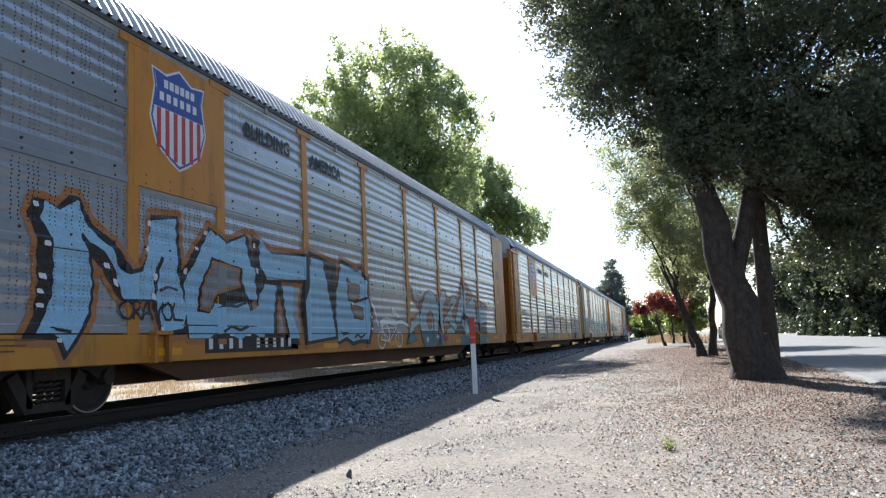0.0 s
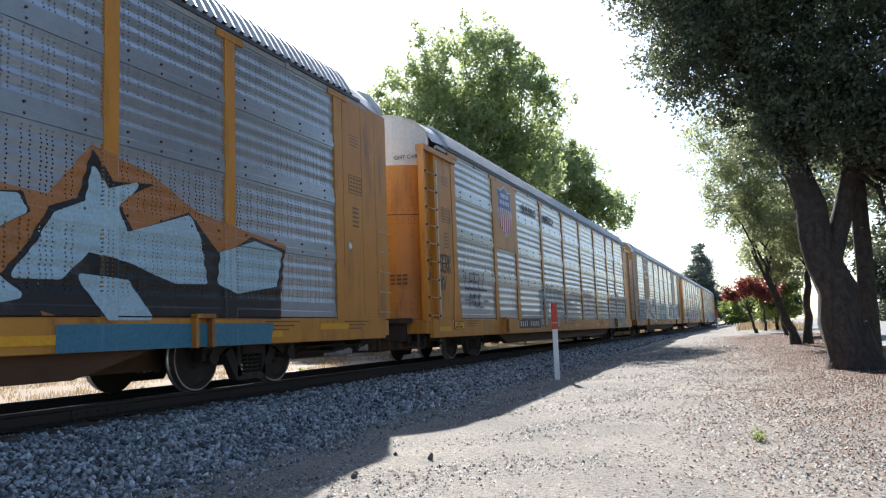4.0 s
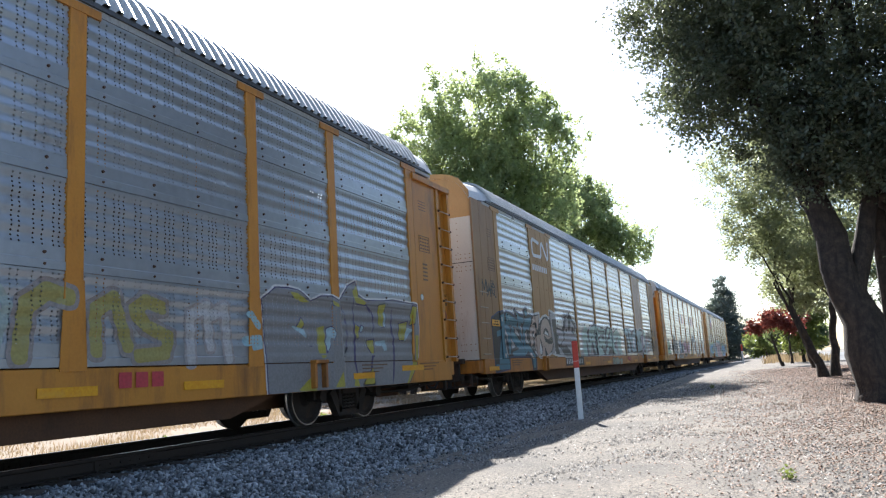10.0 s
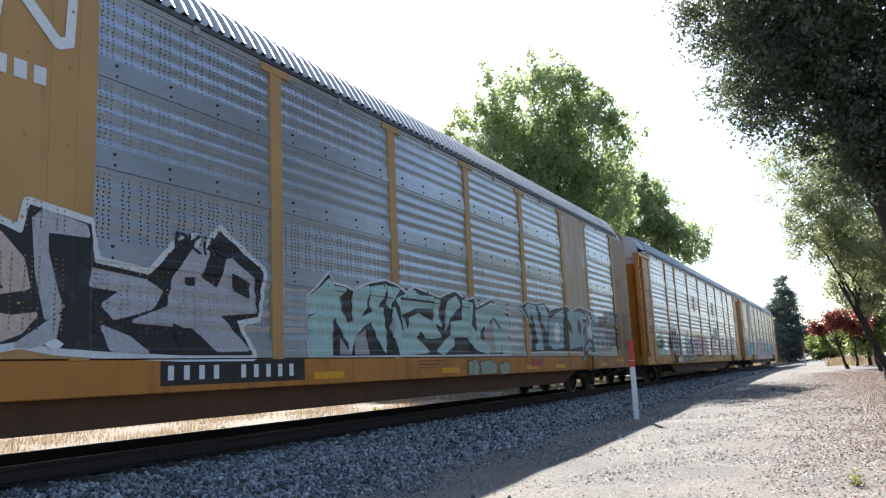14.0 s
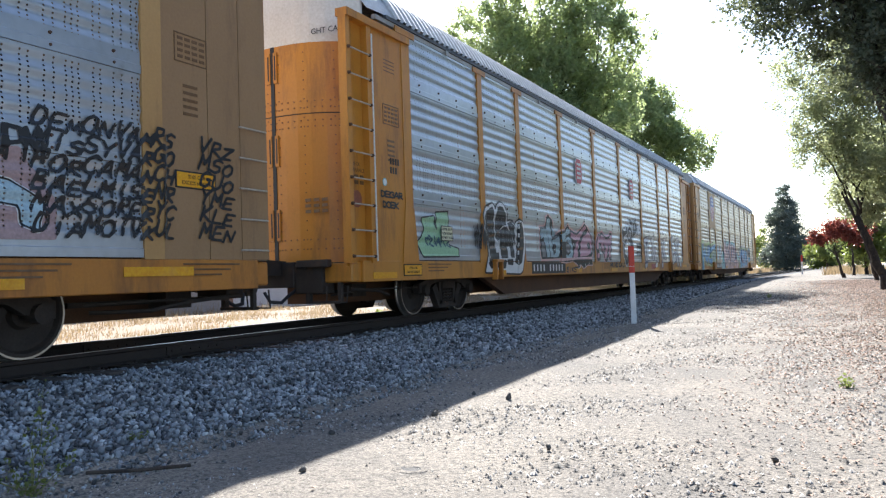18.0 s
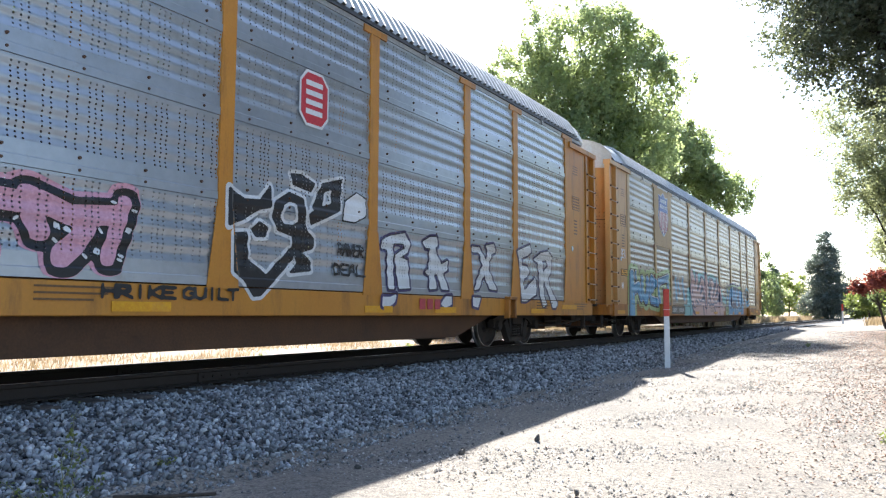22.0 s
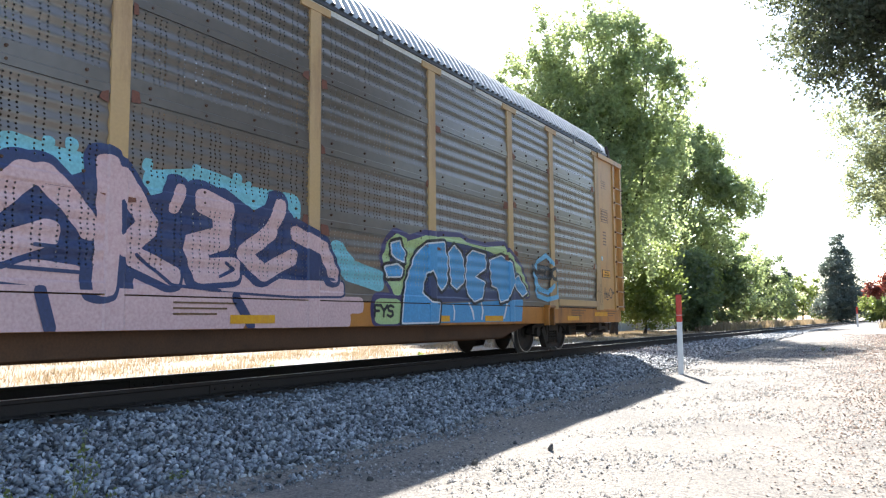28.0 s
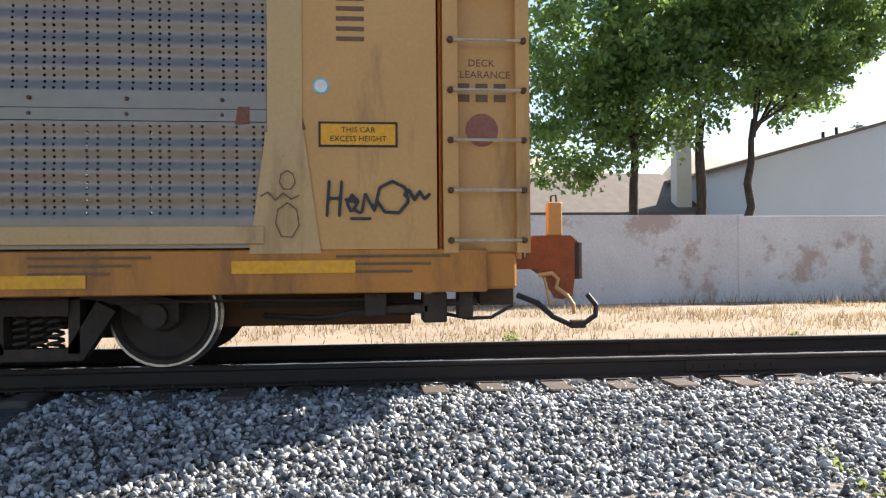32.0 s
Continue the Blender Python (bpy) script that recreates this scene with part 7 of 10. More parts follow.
    field(C, "teal graffiti letter", 1, ((P_TEAL, 0.012),), (1.58, 1.83, 1.65, 2.08, 1.96, 2.15, 1.96, 1.95, 1.9, 1.73, 1.87, 1.56, 1.91, 1.35, 2.1, 1.03, 2.16, 0.86, 1.37, 0.87, 1.5, 1.23, 1.66, 1.55, 1.75, 1.61, 1.35, 1.55, 1.34, 1.67, 1.66, 1.72, 1.79, 1.82), (1.12, 0.83, 2.18, 0.82, 2.15, 0.73, 1.13, 0.71), (2.13, 2.13, 2.23, 2.18, 3.09, 2.01, 2.99, 1.83, 2.71, 1.87, 2.47, 1.89, 2.23, 1.89, 2.44, 1.77, 2.42, 1.37, 2.32, 1.11, 2.19, 1.11, 2.28, 1.33, 2.05, 1.57, 1.96, 1.73, 2.08, 1.85), (2.47, 1.57, 2.65, 1.43, 2.9, 1.33, 3.1, 1.24, 2.87, 1.19, 2.48, 1.14, 2.52, 1.06, 3.54, 1.06, 3.5, 1.28, 3.21, 1.46, 2.83, 1.62, 2.72, 1.79, 2.57, 1.83), (3.05, 2.23, 3.27, 2.13, 3.63, 2.1, 3.58, 1.96, 3.37, 1.98, 3.44, 1.79, 3.46, 1.41, 3.63, 1.09, 3.52, 1.09, 3.31, 1.65, 3.19, 1.9, 3.1, 2.01), (3.72, 2.08, 3.94, 2.1, 4.38, 2.15, 4.23, 1.88, 4.04, 1.8, 3.82, 1.82, 3.67, 1.61, 3.67, 1.35, 3.99, 1.36, 4.13, 1.29, 4.52, 1.02, 4.46, 0.71, 4.28, 0.72, 4.22, 1.06, 3.89, 1.19, 3.65, 1.1, 3.54, 1.41, 3.58, 1.74), (3.86, 2.34, 3.99, 2.37, 4.06, 2.29, 3.97, 2.2, 3.85, 2.22))
    field(C, "light teal sheen in the letters", 2, ((P_LTEAL, 0),), (1.69, 2.04, 1.94, 2.1, 1.91, 1.95, 1.72, 1.91), (2.2, 2.13, 2.53, 2.1, 2.9, 1.99, 2.53, 2, 2.21, 2.01), (3.73, 2.04, 4.18, 2.08, 4.07, 1.96, 3.77, 1.94), (2.57, 1.72, 2.83, 1.55, 3.29, 1.34, 3.13, 1.32, 2.72, 1.5))
    field(C, "pale field in the teal letters", 2, ((P_BLK, 0.014), (P_FWHITE, 0),), (1.98, 1.82, 2.18, 1.58, 2.21, 1.44, 2.05, 1.62), (2.44, 1.57, 2.54, 1.43, 2.83, 1.31, 2.47, 1.24), (2.79, 1.8, 2.9, 1.75, 3.09, 1.72, 3.15, 1.58, 2.83, 1.68), (3.33, 1.9, 3.44, 1.84, 3.39, 1.66), (3.71, 1.65, 3.88, 1.76, 3.82, 1.55, 4.03, 1.39, 3.73, 1.4), (1.84, 1.56, 1.97, 1.38, 2.13, 1.03, 1.91, 1.23), (3.97, 1.09, 4.13, 1.15, 4.19, 1.08, 4.33, 1.01, 4.31, 0.93, 4.17, 1))
    field(C, "cream drop on the teal letters", 3, ((P_FWHITE, 0),), (1.69, 2.03, 1.73, 2.08, 1.78, 2.04, 1.77, 1.96, 1.74, 1.93, 1.7, 1.97), (1.77, 1.09, 1.84, 1.13, 1.93, 1.08, 1.87, 1.03, 1.85, 0.97, 1.8, 1.04), (2.34, 2.14, 2.38, 2.14, 2.38, 2, 2.35, 2.01), (2.17, 2.03, 2.21, 2.04, 2.21, 1.97, 2.17, 1.97))
    for k, text in enumerate(("DEMONVAMRSVRZ", "MISSYVARGOMSO", "PORCAMANCHGUO", "BAELMISENRYME", "MAXSORERYCKLE", "DIAMOTVKULMEN")):
        for h in range(3):
            row = text[5 * h:5 * h + 5] if h < 2 else text[10:]
            u = (25.15, 26.08, 27.2)[h]
            paint(C, word(row, u, u + (0.9, 0.75, 0.55)[h], 2.21 - 0.2 * k, 2.37 - 0.2 * k, 0.07, 0.85, 0.05), [(P_BLK, 0.017, 0, 0)], "line of black tags on the wagon's end")
    paint(C, word("Mwq", 0.6, 1.6, 2.55, 2.95), [(P_BLK, 0.022, 0, 0)], "thin black tag on the end plate")
    field(C, "black silhouette with white edge under mint letters", 0, ((P_WHITE, 0.035), (P_BLK, 0),), (10.51, 1.83, 11.02, 2.22, 11.14, 2.07, 11.42, 2.05, 11.62, 2, 12.12, 2.16, 12.6, 2.25, 12.97, 2.17, 13.25, 2.08, 13.54, 2.2, 14.24, 2.11, 14.47, 2.08, 15.11, 2.25, 15.61, 2.1, 15.91, 2.17, 16.04, 1.98, 16.86, 2.21, 17.12, 2, 17.79, 1.93, 17.72, 1.05, 10.52, 1.02))
    field(C, "pale mint graffiti letter", 1, ((P_MINTL, 0.028),), (10.53, 1.81, 11.03, 2.13, 11.12, 2.02, 11.13, 1.76, 10.81, 1.68, 10.53, 1.62), (10.54, 1.54, 10.78, 1.62, 11.13, 1.7, 11.07, 1.42, 11.03, 1.04, 10.55, 1.04), (11.16, 2.02, 11.42, 2.01, 11.27, 1.91, 11.29, 1.7, 11.48, 1.47, 11.47, 1.24, 11.16, 1.61), (11.64, 1.99, 12.08, 2.1, 11.98, 1.77, 11.72, 1.56, 11.62, 1.59), (11.5, 1.49, 12.09, 1.66, 12.34, 1.78, 12.23, 1.61, 11.87, 1.49, 11.64, 1.3, 11.51, 1.08, 11.48, 1.3), (12.14, 2.09, 12.6, 2.16, 12.46, 1.94, 12.19, 1.72, 12.12, 1.81), (12.3, 1.73, 12.46, 1.78, 12.55, 1.33, 12.5, 1.09, 12.31, 1.32, 12.16, 1.54), (12.66, 2.14, 12.97, 2.12, 12.78, 1.96, 12.72, 1.81, 12.63, 1.88), (12.81, 1.8, 12.99, 1.5, 13.28, 1.26, 13.53, 1.07, 12.96, 1.05, 12.81, 1.34), (12.89, 1.95, 13.5, 2.14, 13.71, 2.05, 14.2, 2.06, 14.17, 1.9, 13.56, 1.87, 13.07, 1.73, 12.99, 1.86), (13.35, 1.64, 13.63, 1.74, 14.22, 1.6, 14.45, 1.37, 13.91, 1.35, 13.7, 1.49, 13.55, 1.36, 13.32, 1.47), (13.09, 1.66, 13.24, 1.47, 13.94, 1.1, 13.59, 1.07, 13.22, 1.27), (14.26, 2.03, 14.44, 2.02, 14.38, 1.74, 14.5, 1.57, 14.22, 1.64), (14.75, 2.01, 15.15, 2.14, 15.27, 1.98, 14.88, 1.76, 14.67, 1.5), (14.91, 1.63, 15.59, 1.71, 15.97, 1.43, 16.62, 1.19, 16.52, 1.06, 15.86, 1.18, 15.58, 1.4, 14.9, 1.4), (14.3, 1.11, 15.04, 1.48, 14.96, 1.22, 14.49, 1.05), (15.42, 2.08, 15.84, 2.04, 15.68, 1.42, 15.41, 1.7), (16.03, 1.91, 16.85, 2.12, 17.73, 1.84, 17.71, 1.46, 16.95, 1.88, 16.26, 1.59, 16.08, 1.32), (17.23, 1.6, 17.7, 1.35, 17.67, 1.07, 17.29, 1.07))
    field(C, "pale lilac field between the mint letters", 1, ((P_PALEP, 0),), (11.26, 1.29, 11.54, 1.04, 11.23, 1.04), (11.66, 1.29, 11.95, 1.44, 12.03, 1.04, 11.62, 1.04), (16.38, 1.53, 16.78, 1.73, 16.96, 1.07, 16.36, 1.06), (12.67, 1.49, 12.79, 1.65, 12.86, 1.49, 12.74, 1.37))
    field(C, "black silhouette with white edge under mint letters", 0, ((P_WHITE, 0.035), (P_BLK, 0),), (16.45, 2.04, 16.81, 2.2, 16.97, 2.07, 17.14, 1.91, 17.72, 1.88, 17.9, 1.74, 17.71, 1.57, 17.66, 1.09, 16.44, 1.08))
    field(C, "pale mint graffiti letter", 1, ((P_MINTL, 0.028),), (16.45, 1.98, 16.81, 2.13, 16.97, 2, 17.14, 1.85, 17.68, 1.81, 17.83, 1.73, 17.62, 1.61, 17.56, 1.12, 17.4, 1.11, 17.36, 1.63, 17.07, 1.76, 16.91, 1.89, 16.45, 1.81), (16.47, 1.73, 16.67, 1.83, 16.69, 1.11, 16.46, 1.1), (16.85, 1.76, 17.03, 1.69, 17.22, 1.48, 17.19, 1.11, 16.84, 1.11))
    field(C, "grey-green graffiti on the sill", 0, ((P_BLK, 0.02), (P_MINTD, 0),), (15.55, 0.9, 15.88, 0.94, 16.06, 0.8, 15.95, 0.64, 15.54, 0.65), (16.08, 0.89, 16.61, 0.93, 16.94, 0.82, 16.83, 0.65, 16.15, 0.64), (17.01, 0.82, 17.39, 0.89, 17.65, 0.81, 17.56, 0.62, 17.13, 0.61))
    field(C, "dark outline of the pale blue letters", 0, ((P_WHITE, 0.03), (P_BLK, 0),), (18.54, 2.15, 18.9, 2.28, 19.53, 2.26, 20.15, 2.33, 20.46, 2.13, 20.85, 2.22, 21.78, 2.32, 22.08, 2.2, 22.89, 2.35, 24.06, 2.27, 24.24, 1.12, 19.82, 1.12, 18.97, 1.09, 19.14, 1.48, 18.88, 1.81))
    field(C, "pale blue graffiti letter", 1, ((P_CYAN, 0.022),), (18.68, 2.12, 18.93, 2.22, 19.43, 2.19, 19.52, 1.95, 19.77, 1.61, 19.82, 1.17, 19.32, 1.17, 19.3, 1.58, 19, 1.86), (19.63, 2.21, 20.09, 2.25, 20.3, 1.98, 20.2, 1.63, 19.96, 1.77), (20.4, 1.91, 20.84, 2.06, 21.48, 2.21, 21.37, 1.24, 20.55, 1.18, 20.26, 1.33), (21.8, 2.17, 22.62, 2.21, 23.83, 2.14, 23.95, 1.23, 22.79, 1.28, 21.81, 1.2))
    field(C, "white field with rust edge in the letters", 2, ((P_RUST, 0.02), (P_SWHITE, 0),), (20.66, 1.71, 20.91, 1.89, 21.15, 1.74, 21.04, 1.35, 20.72, 1.34), (23.43, 1.76, 23.85, 1.96, 23.86, 1.48, 23.52, 1.53))
    field(C, "dark strokes in the pale blue letters", 2, ((P_BLK, 0),), (19.04, 1.96, 19.23, 1.97, 19.49, 1.31, 19.29, 1.27), (21.76, 2, 22.05, 1.8, 22.12, 1.59, 21.8, 1.69), (22.6, 2.06, 22.9, 1.9, 22.81, 1.51, 22.58, 1.72))
    field(C, "dark silhouette with white edge under cream letters", 0, ((P_WHITE, 0.07), (P_BLK, 0),), (4.13, 1.78, 4.24, 2, 4.5, 2.21, 5.15, 2.29, 5.14, 2.11, 5.06, 1.98, 5.28, 2.09, 5.57, 2.21, 5.91, 2.25, 6.25, 2.14, 6.31, 2.43, 6.98, 2.34, 7.04, 1.96, 7.74, 1.9, 8.15, 2.3, 8.42, 2.39, 8.32, 1.99, 8.81, 2.54, 9.58, 2.11, 9.49, 1.52, 9.09, 1.45, 9.37, 1.03, 8.21, 1.03, 7.16, 1.07, 6.64, 1.1, 6.27, 1.16, 5.51, 1.02, 4.99, 1.03, 4.59, 1.19, 4.22, 1.22, 4.14, 1.52))
    field(C, "cream and peach graffiti letter", 1, ((P_PEACH, 0.022),), (4.39, 1.94, 4.58, 2.17, 5.08, 2.23, 4.93, 1.87, 4.86, 1.83, 4.83, 2.02, 4.6, 2.06), (4.19, 1.63, 4.25, 1.8, 4.44, 1.91, 4.65, 1.93, 4.74, 1.84, 4.72, 1.72, 4.58, 1.64, 4.5, 1.52, 4.38, 1.38, 4.25, 1.33), (4.65, 1.31, 4.61, 1.48, 4.77, 1.61, 5.09, 1.65, 5.33, 1.54, 5.46, 1.34, 5.49, 1.05, 4.99, 1.04, 4.76, 1.05, 4.68, 1.21), (5.17, 1.58, 5.24, 1.88, 5.46, 2.09, 5.74, 2.17, 6.04, 2.12, 6.27, 1.9, 6.33, 1.65, 5.91, 1.56, 5.5, 1.68, 5.46, 1.62, 5.58, 1.45, 6.18, 1.37, 6.42, 1.41, 6.27, 1.24, 5.91, 1.11, 5.83, 1.06, 5.51, 1.34, 5.29, 1.41))
    field(C, "grey-lilac graffiti letter", 1, ((P_GREY, 0.022),), (6.36, 2.3, 6.46, 2.39, 6.92, 2.31, 6.95, 2.22, 6.49, 2.21, 6.5, 2, 6.67, 1.47, 6.52, 1.38, 6.41, 1.79), (7.02, 1.89, 7.69, 1.83, 7.91, 1.72, 7.78, 1.54, 7.29, 1.41, 7.16, 1.55, 7.43, 1.71, 6.99, 1.73), (7.16, 1.32, 7.49, 1.21, 7.72, 1.06, 7.26, 1.09), (6.23, 1.12, 6.65, 1.41, 6.61, 1.18, 6.38, 1.12), (8.09, 1.91, 8.39, 2.27, 8.63, 2.26, 8.45, 1.93, 8.78, 1.81, 8.94, 2.23, 9.39, 1.98, 9.43, 1.58, 8.77, 1.52, 9.28, 1.1, 8.75, 1.09, 8.38, 1.36, 7.54, 1.39, 8, 1.55))
    field(C, "dark field inside the cream letters", 2, ((P_BLK, 0),), (4.36, 1.63, 4.41, 1.75, 4.54, 1.78, 4.59, 1.69, 4.45, 1.52), (5.41, 1.7, 5.5, 1.82, 5.71, 1.9, 5.96, 1.82, 6.1, 1.62, 5.83, 1.65), (5.58, 1.56, 6.36, 1.48, 5.96, 1.39, 5.68, 1.48), (4.99, 1.61, 5.2, 1.47, 5.29, 1.25, 5.18, 1.08, 5.02, 1.03, 5.13, 1.16, 5.17, 1.28, 5.1, 1.42), (8.07, 1.39, 8.3, 1.32, 8.41, 1.12, 8.24, 1.08, 8.12, 1.2), (8.24, 1.92, 8.4, 1.93, 8.42, 1.83, 8.26, 1.82), (8.97, 2.04, 9.32, 1.94, 9.31, 1.73, 9.04, 1.81))
    field(C, "white drop in the cream letters", 3, ((P_SWHITE, 0),), (4.44, 1.64, 4.51, 1.72, 4.55, 1.65, 4.46, 1.57), (5.49, 1.7, 5.68, 1.8, 5.91, 1.72, 6, 1.65), (4.89, 1.2, 5.03, 1.42, 5.13, 1.32, 5.19, 1.16, 5.09, 1.09, 4.94, 1.1), (6.5, 1.14, 6.62, 1.19, 6.72, 1.13, 6.59, 1.07))
    field(C, "teal field under the pale blue figure", 0, ((P_TURQ, 0),), (23.02, 2.15, 23.5, 2.26, 24.36, 2.33, 24.43, 1.58, 24.52, 1.03, 23.88, 0.86, 23, 0.87))
    field(C, "black silhouette of the pale blue letters", 1, ((P_WHITE, 0.04), (P_BLK, 0),), (23.02, 2.05, 23.41, 2.04, 23.53, 2.23, 23.76, 1.87, 24.01, 2.01, 24.05, 1.67, 24.23, 1.14, 23.89, 1.08, 23.57, 1.19, 23.33, 1.03, 23, 0.99))
    field(C, "pale lilac-blue graffiti letter", 2, ((P_LILAC, 0),), (23.02, 1.97, 23.34, 1.95, 23.25, 1.82, 23.01, 1.69), (23.23, 1.66, 23.35, 1.83, 23.52, 2.09, 23.68, 1.8, 23.77, 1.7, 23.57, 1.63, 23.64, 1.47, 23.34, 1.44), (23.01, 1.59, 23.17, 1.64, 23.23, 1.42, 23.06, 1.23, 23.01, 1.23), (23.11, 1.18, 23.28, 1.33, 23.7, 1.42, 23.86, 1.26, 23.54, 1.25, 23.34, 1.11), (23.84, 1.82, 23.97, 1.94, 24, 1.66, 24.1, 1.26, 23.96, 1.29))
    field(C, "cyan figure with black and white edge", 1, ((P_WHITE, 0.03), (P_BLK, 0.02), (P_CYANL, 0),), (24.61, 1.22, 24.65, 1.53, 24.86, 1.72, 25.2, 1.68, 25.53, 1.5, 25.47, 1.24, 25.32, 1.3, 25.28, 1.47, 24.93, 1.51, 24.81, 1.32, 25.01, 1.2))
    field(C, "red spray behind the cyan figure", 0, ((P_FPINK, 0),), (24.41, 1.91, 25.29, 2, 25.67, 1.52, 25.66, 1.16, 24.47, 1.14))
    paint(C, word("RKING", 8.1, 9.0, 2.22, 2.42) + word("RUPM", 24.55, 25.3, 1.88, 2.18), [(P_BLK, 0.02, 0, 0)], "thin black tag")
    # fourth wagon
    field(D, "black silhouette with pink edge under pale and pink letters", 0, ((P_PINK, 0.05), (P_BLK, 0),), (8.15, 1.84, 8.55, 1.87, 8.58, 2.1, 8.78, 2.15, 8.99, 2.08, 9.22, 1.74, 9.32, 1.68, 9.56, 1.77, 10.06, 1.84, 10.27, 1.99, 10.46, 1.89, 10.99, 1.79, 11.35, 1.88, 11.75, 2.1, 12.03, 1.98, 12.35, 1.84, 12.58, 1.62, 12.53, 1.26, 12.36, 1.15, 8.17, 1.05))
    field(D, "black fringe with pink edge on the sill", 0, ((P_PINK, 0.035), (P_BLK, 0),), (9.48, 1, 10, 0.98, 10.59, 1.02, 10.99, 0.92, 11.09, 0.81, 11.27, 0.93, 11.55, 0.82, 11.94, 0.92, 12.42, 0.91, 12.36, 1.07, 11, 1.06))
    field(D, "pale grey-cyan graffiti letter", 1, ((P_CYANL, 0),), (8.6, 2.04, 8.82, 2.08, 8.84, 1.97, 8.94, 1.77, 8.98, 1.59, 9.07, 1.12, 8.88, 1.11, 8.74, 1.59, 8.62, 1.83), (8.19, 1.78, 8.62, 1.8, 8.73, 1.54, 8.82, 1.11, 8.59, 1.1, 8.56, 1.32, 8.38, 1.6, 8.2, 1.53), (9, 1.97, 9.11, 1.84, 9.25, 1.74, 9.28, 1.68, 9.07, 1.63), (9.05, 1.54, 9.53, 1.64, 9.57, 1.59, 9.62, 1.51, 9.57, 1.26, 9.42, 1.12, 9.04, 1.1, 9.04, 1.15, 9.24, 1.22, 9.32, 1.38, 9.23, 1.45, 9.04, 1.44), (9.67, 1.71, 10.1, 1.79, 10.3, 1.93, 10.43, 1.83, 10.39, 1.74, 9.99, 1.67, 9.94, 1.58, 10.35, 1.67, 10.59, 1.54, 10.69, 1.3, 10.55, 1.11, 10, 1.09, 9.97, 1.19, 10.21, 1.16, 10.47, 1.25, 10.47, 1.44, 10.21, 1.54, 9.74, 1.52))
    field(D, "rose-pink graffiti letter", 1, ((P_PINK2, 0),), (10.5, 1.8, 11, 1.73, 11.35, 1.83, 11.73, 2.03, 11.93, 1.97, 11.54, 1.79, 11.26, 1.6, 10.79, 1.59, 10.55, 1.67), (11, 1.54, 11.22, 1.59, 11.13, 1.39, 11.07, 1.13, 10.64, 1.11), (11.27, 1.14, 11.41, 1.55, 11.73, 1.76, 11.93, 1.79, 12.14, 1.91, 12.41, 1.7, 12.47, 1.41, 12.3, 1.25, 11.94, 1.17))
    field(D, "grey field inside the letters", 1, ((P_GREYT, 0),), (10.07, 1.43, 10.39, 1.47, 10.44, 1.3, 10.21, 1.21), (8.25, 1.46, 8.41, 1.5, 8.49, 1.29, 8.49, 1.12, 8.26, 1.11))
    field(D, "black field inside the pink letter", 2, ((P_BLK, 0),), (11.97, 1.48, 12.12, 1.57, 12.29, 1.51, 12.21, 1.38, 12.02, 1.35), (11.22, 1.45, 11.35, 1.6, 11.34, 1.34, 11.21, 1.14, 11.11, 1.13))
    field(D, "white dabs on the black outline", 2, ((P_SWHITE, 0),), (9.08, 2.02, 9.11, 2.03, 9.13, 1.96, 9.1, 1.95), (9.14, 1.83, 9.17, 1.84, 9.19, 1.77, 9.16, 1.76), (8.91, 1.64, 8.94, 1.65, 8.96, 1.58, 8.93, 1.57), (10.07, 1.59, 10.11, 1.6, 10.13, 1.52, 10.09, 1.51), (10.27, 1.59, 10.3, 1.6, 10.33, 1.52, 10.29, 1.51), (10.4, 1.89, 10.43, 1.9, 10.46, 1.82, 10.42, 1.81), (10.72, 1.51, 10.76, 1.51, 10.78, 1.43, 10.74, 1.42), (11.12, 1.44, 11.16, 1.45, 11.19, 1.36, 11.15, 1.35), (11.25, 1.32, 11.29, 1.33, 11.32, 1.23, 11.27, 1.22), (12.37, 1.4, 12.42, 1.41, 12.46, 1.3, 12.4, 1.29), (11.14, 0.92, 11.19, 0.93, 11.22, 0.83, 11.17, 0.83), (11.65, 0.94, 11.7, 0.95, 11.73, 0.85, 11.68, 0.85), (12, 1.03, 12.05, 1.04, 12.08, 0.94, 12.03, 0.94), (12.05, 1.56, 12.1, 1.57, 12.13, 1.47, 12.08, 1.46), (10.08, 1.07, 10.11, 1.08, 10.14, 1, 10.1, 0.99), (9.15, 1.34, 9.18, 1.35, 9.2, 1.28, 9.17, 1.27))
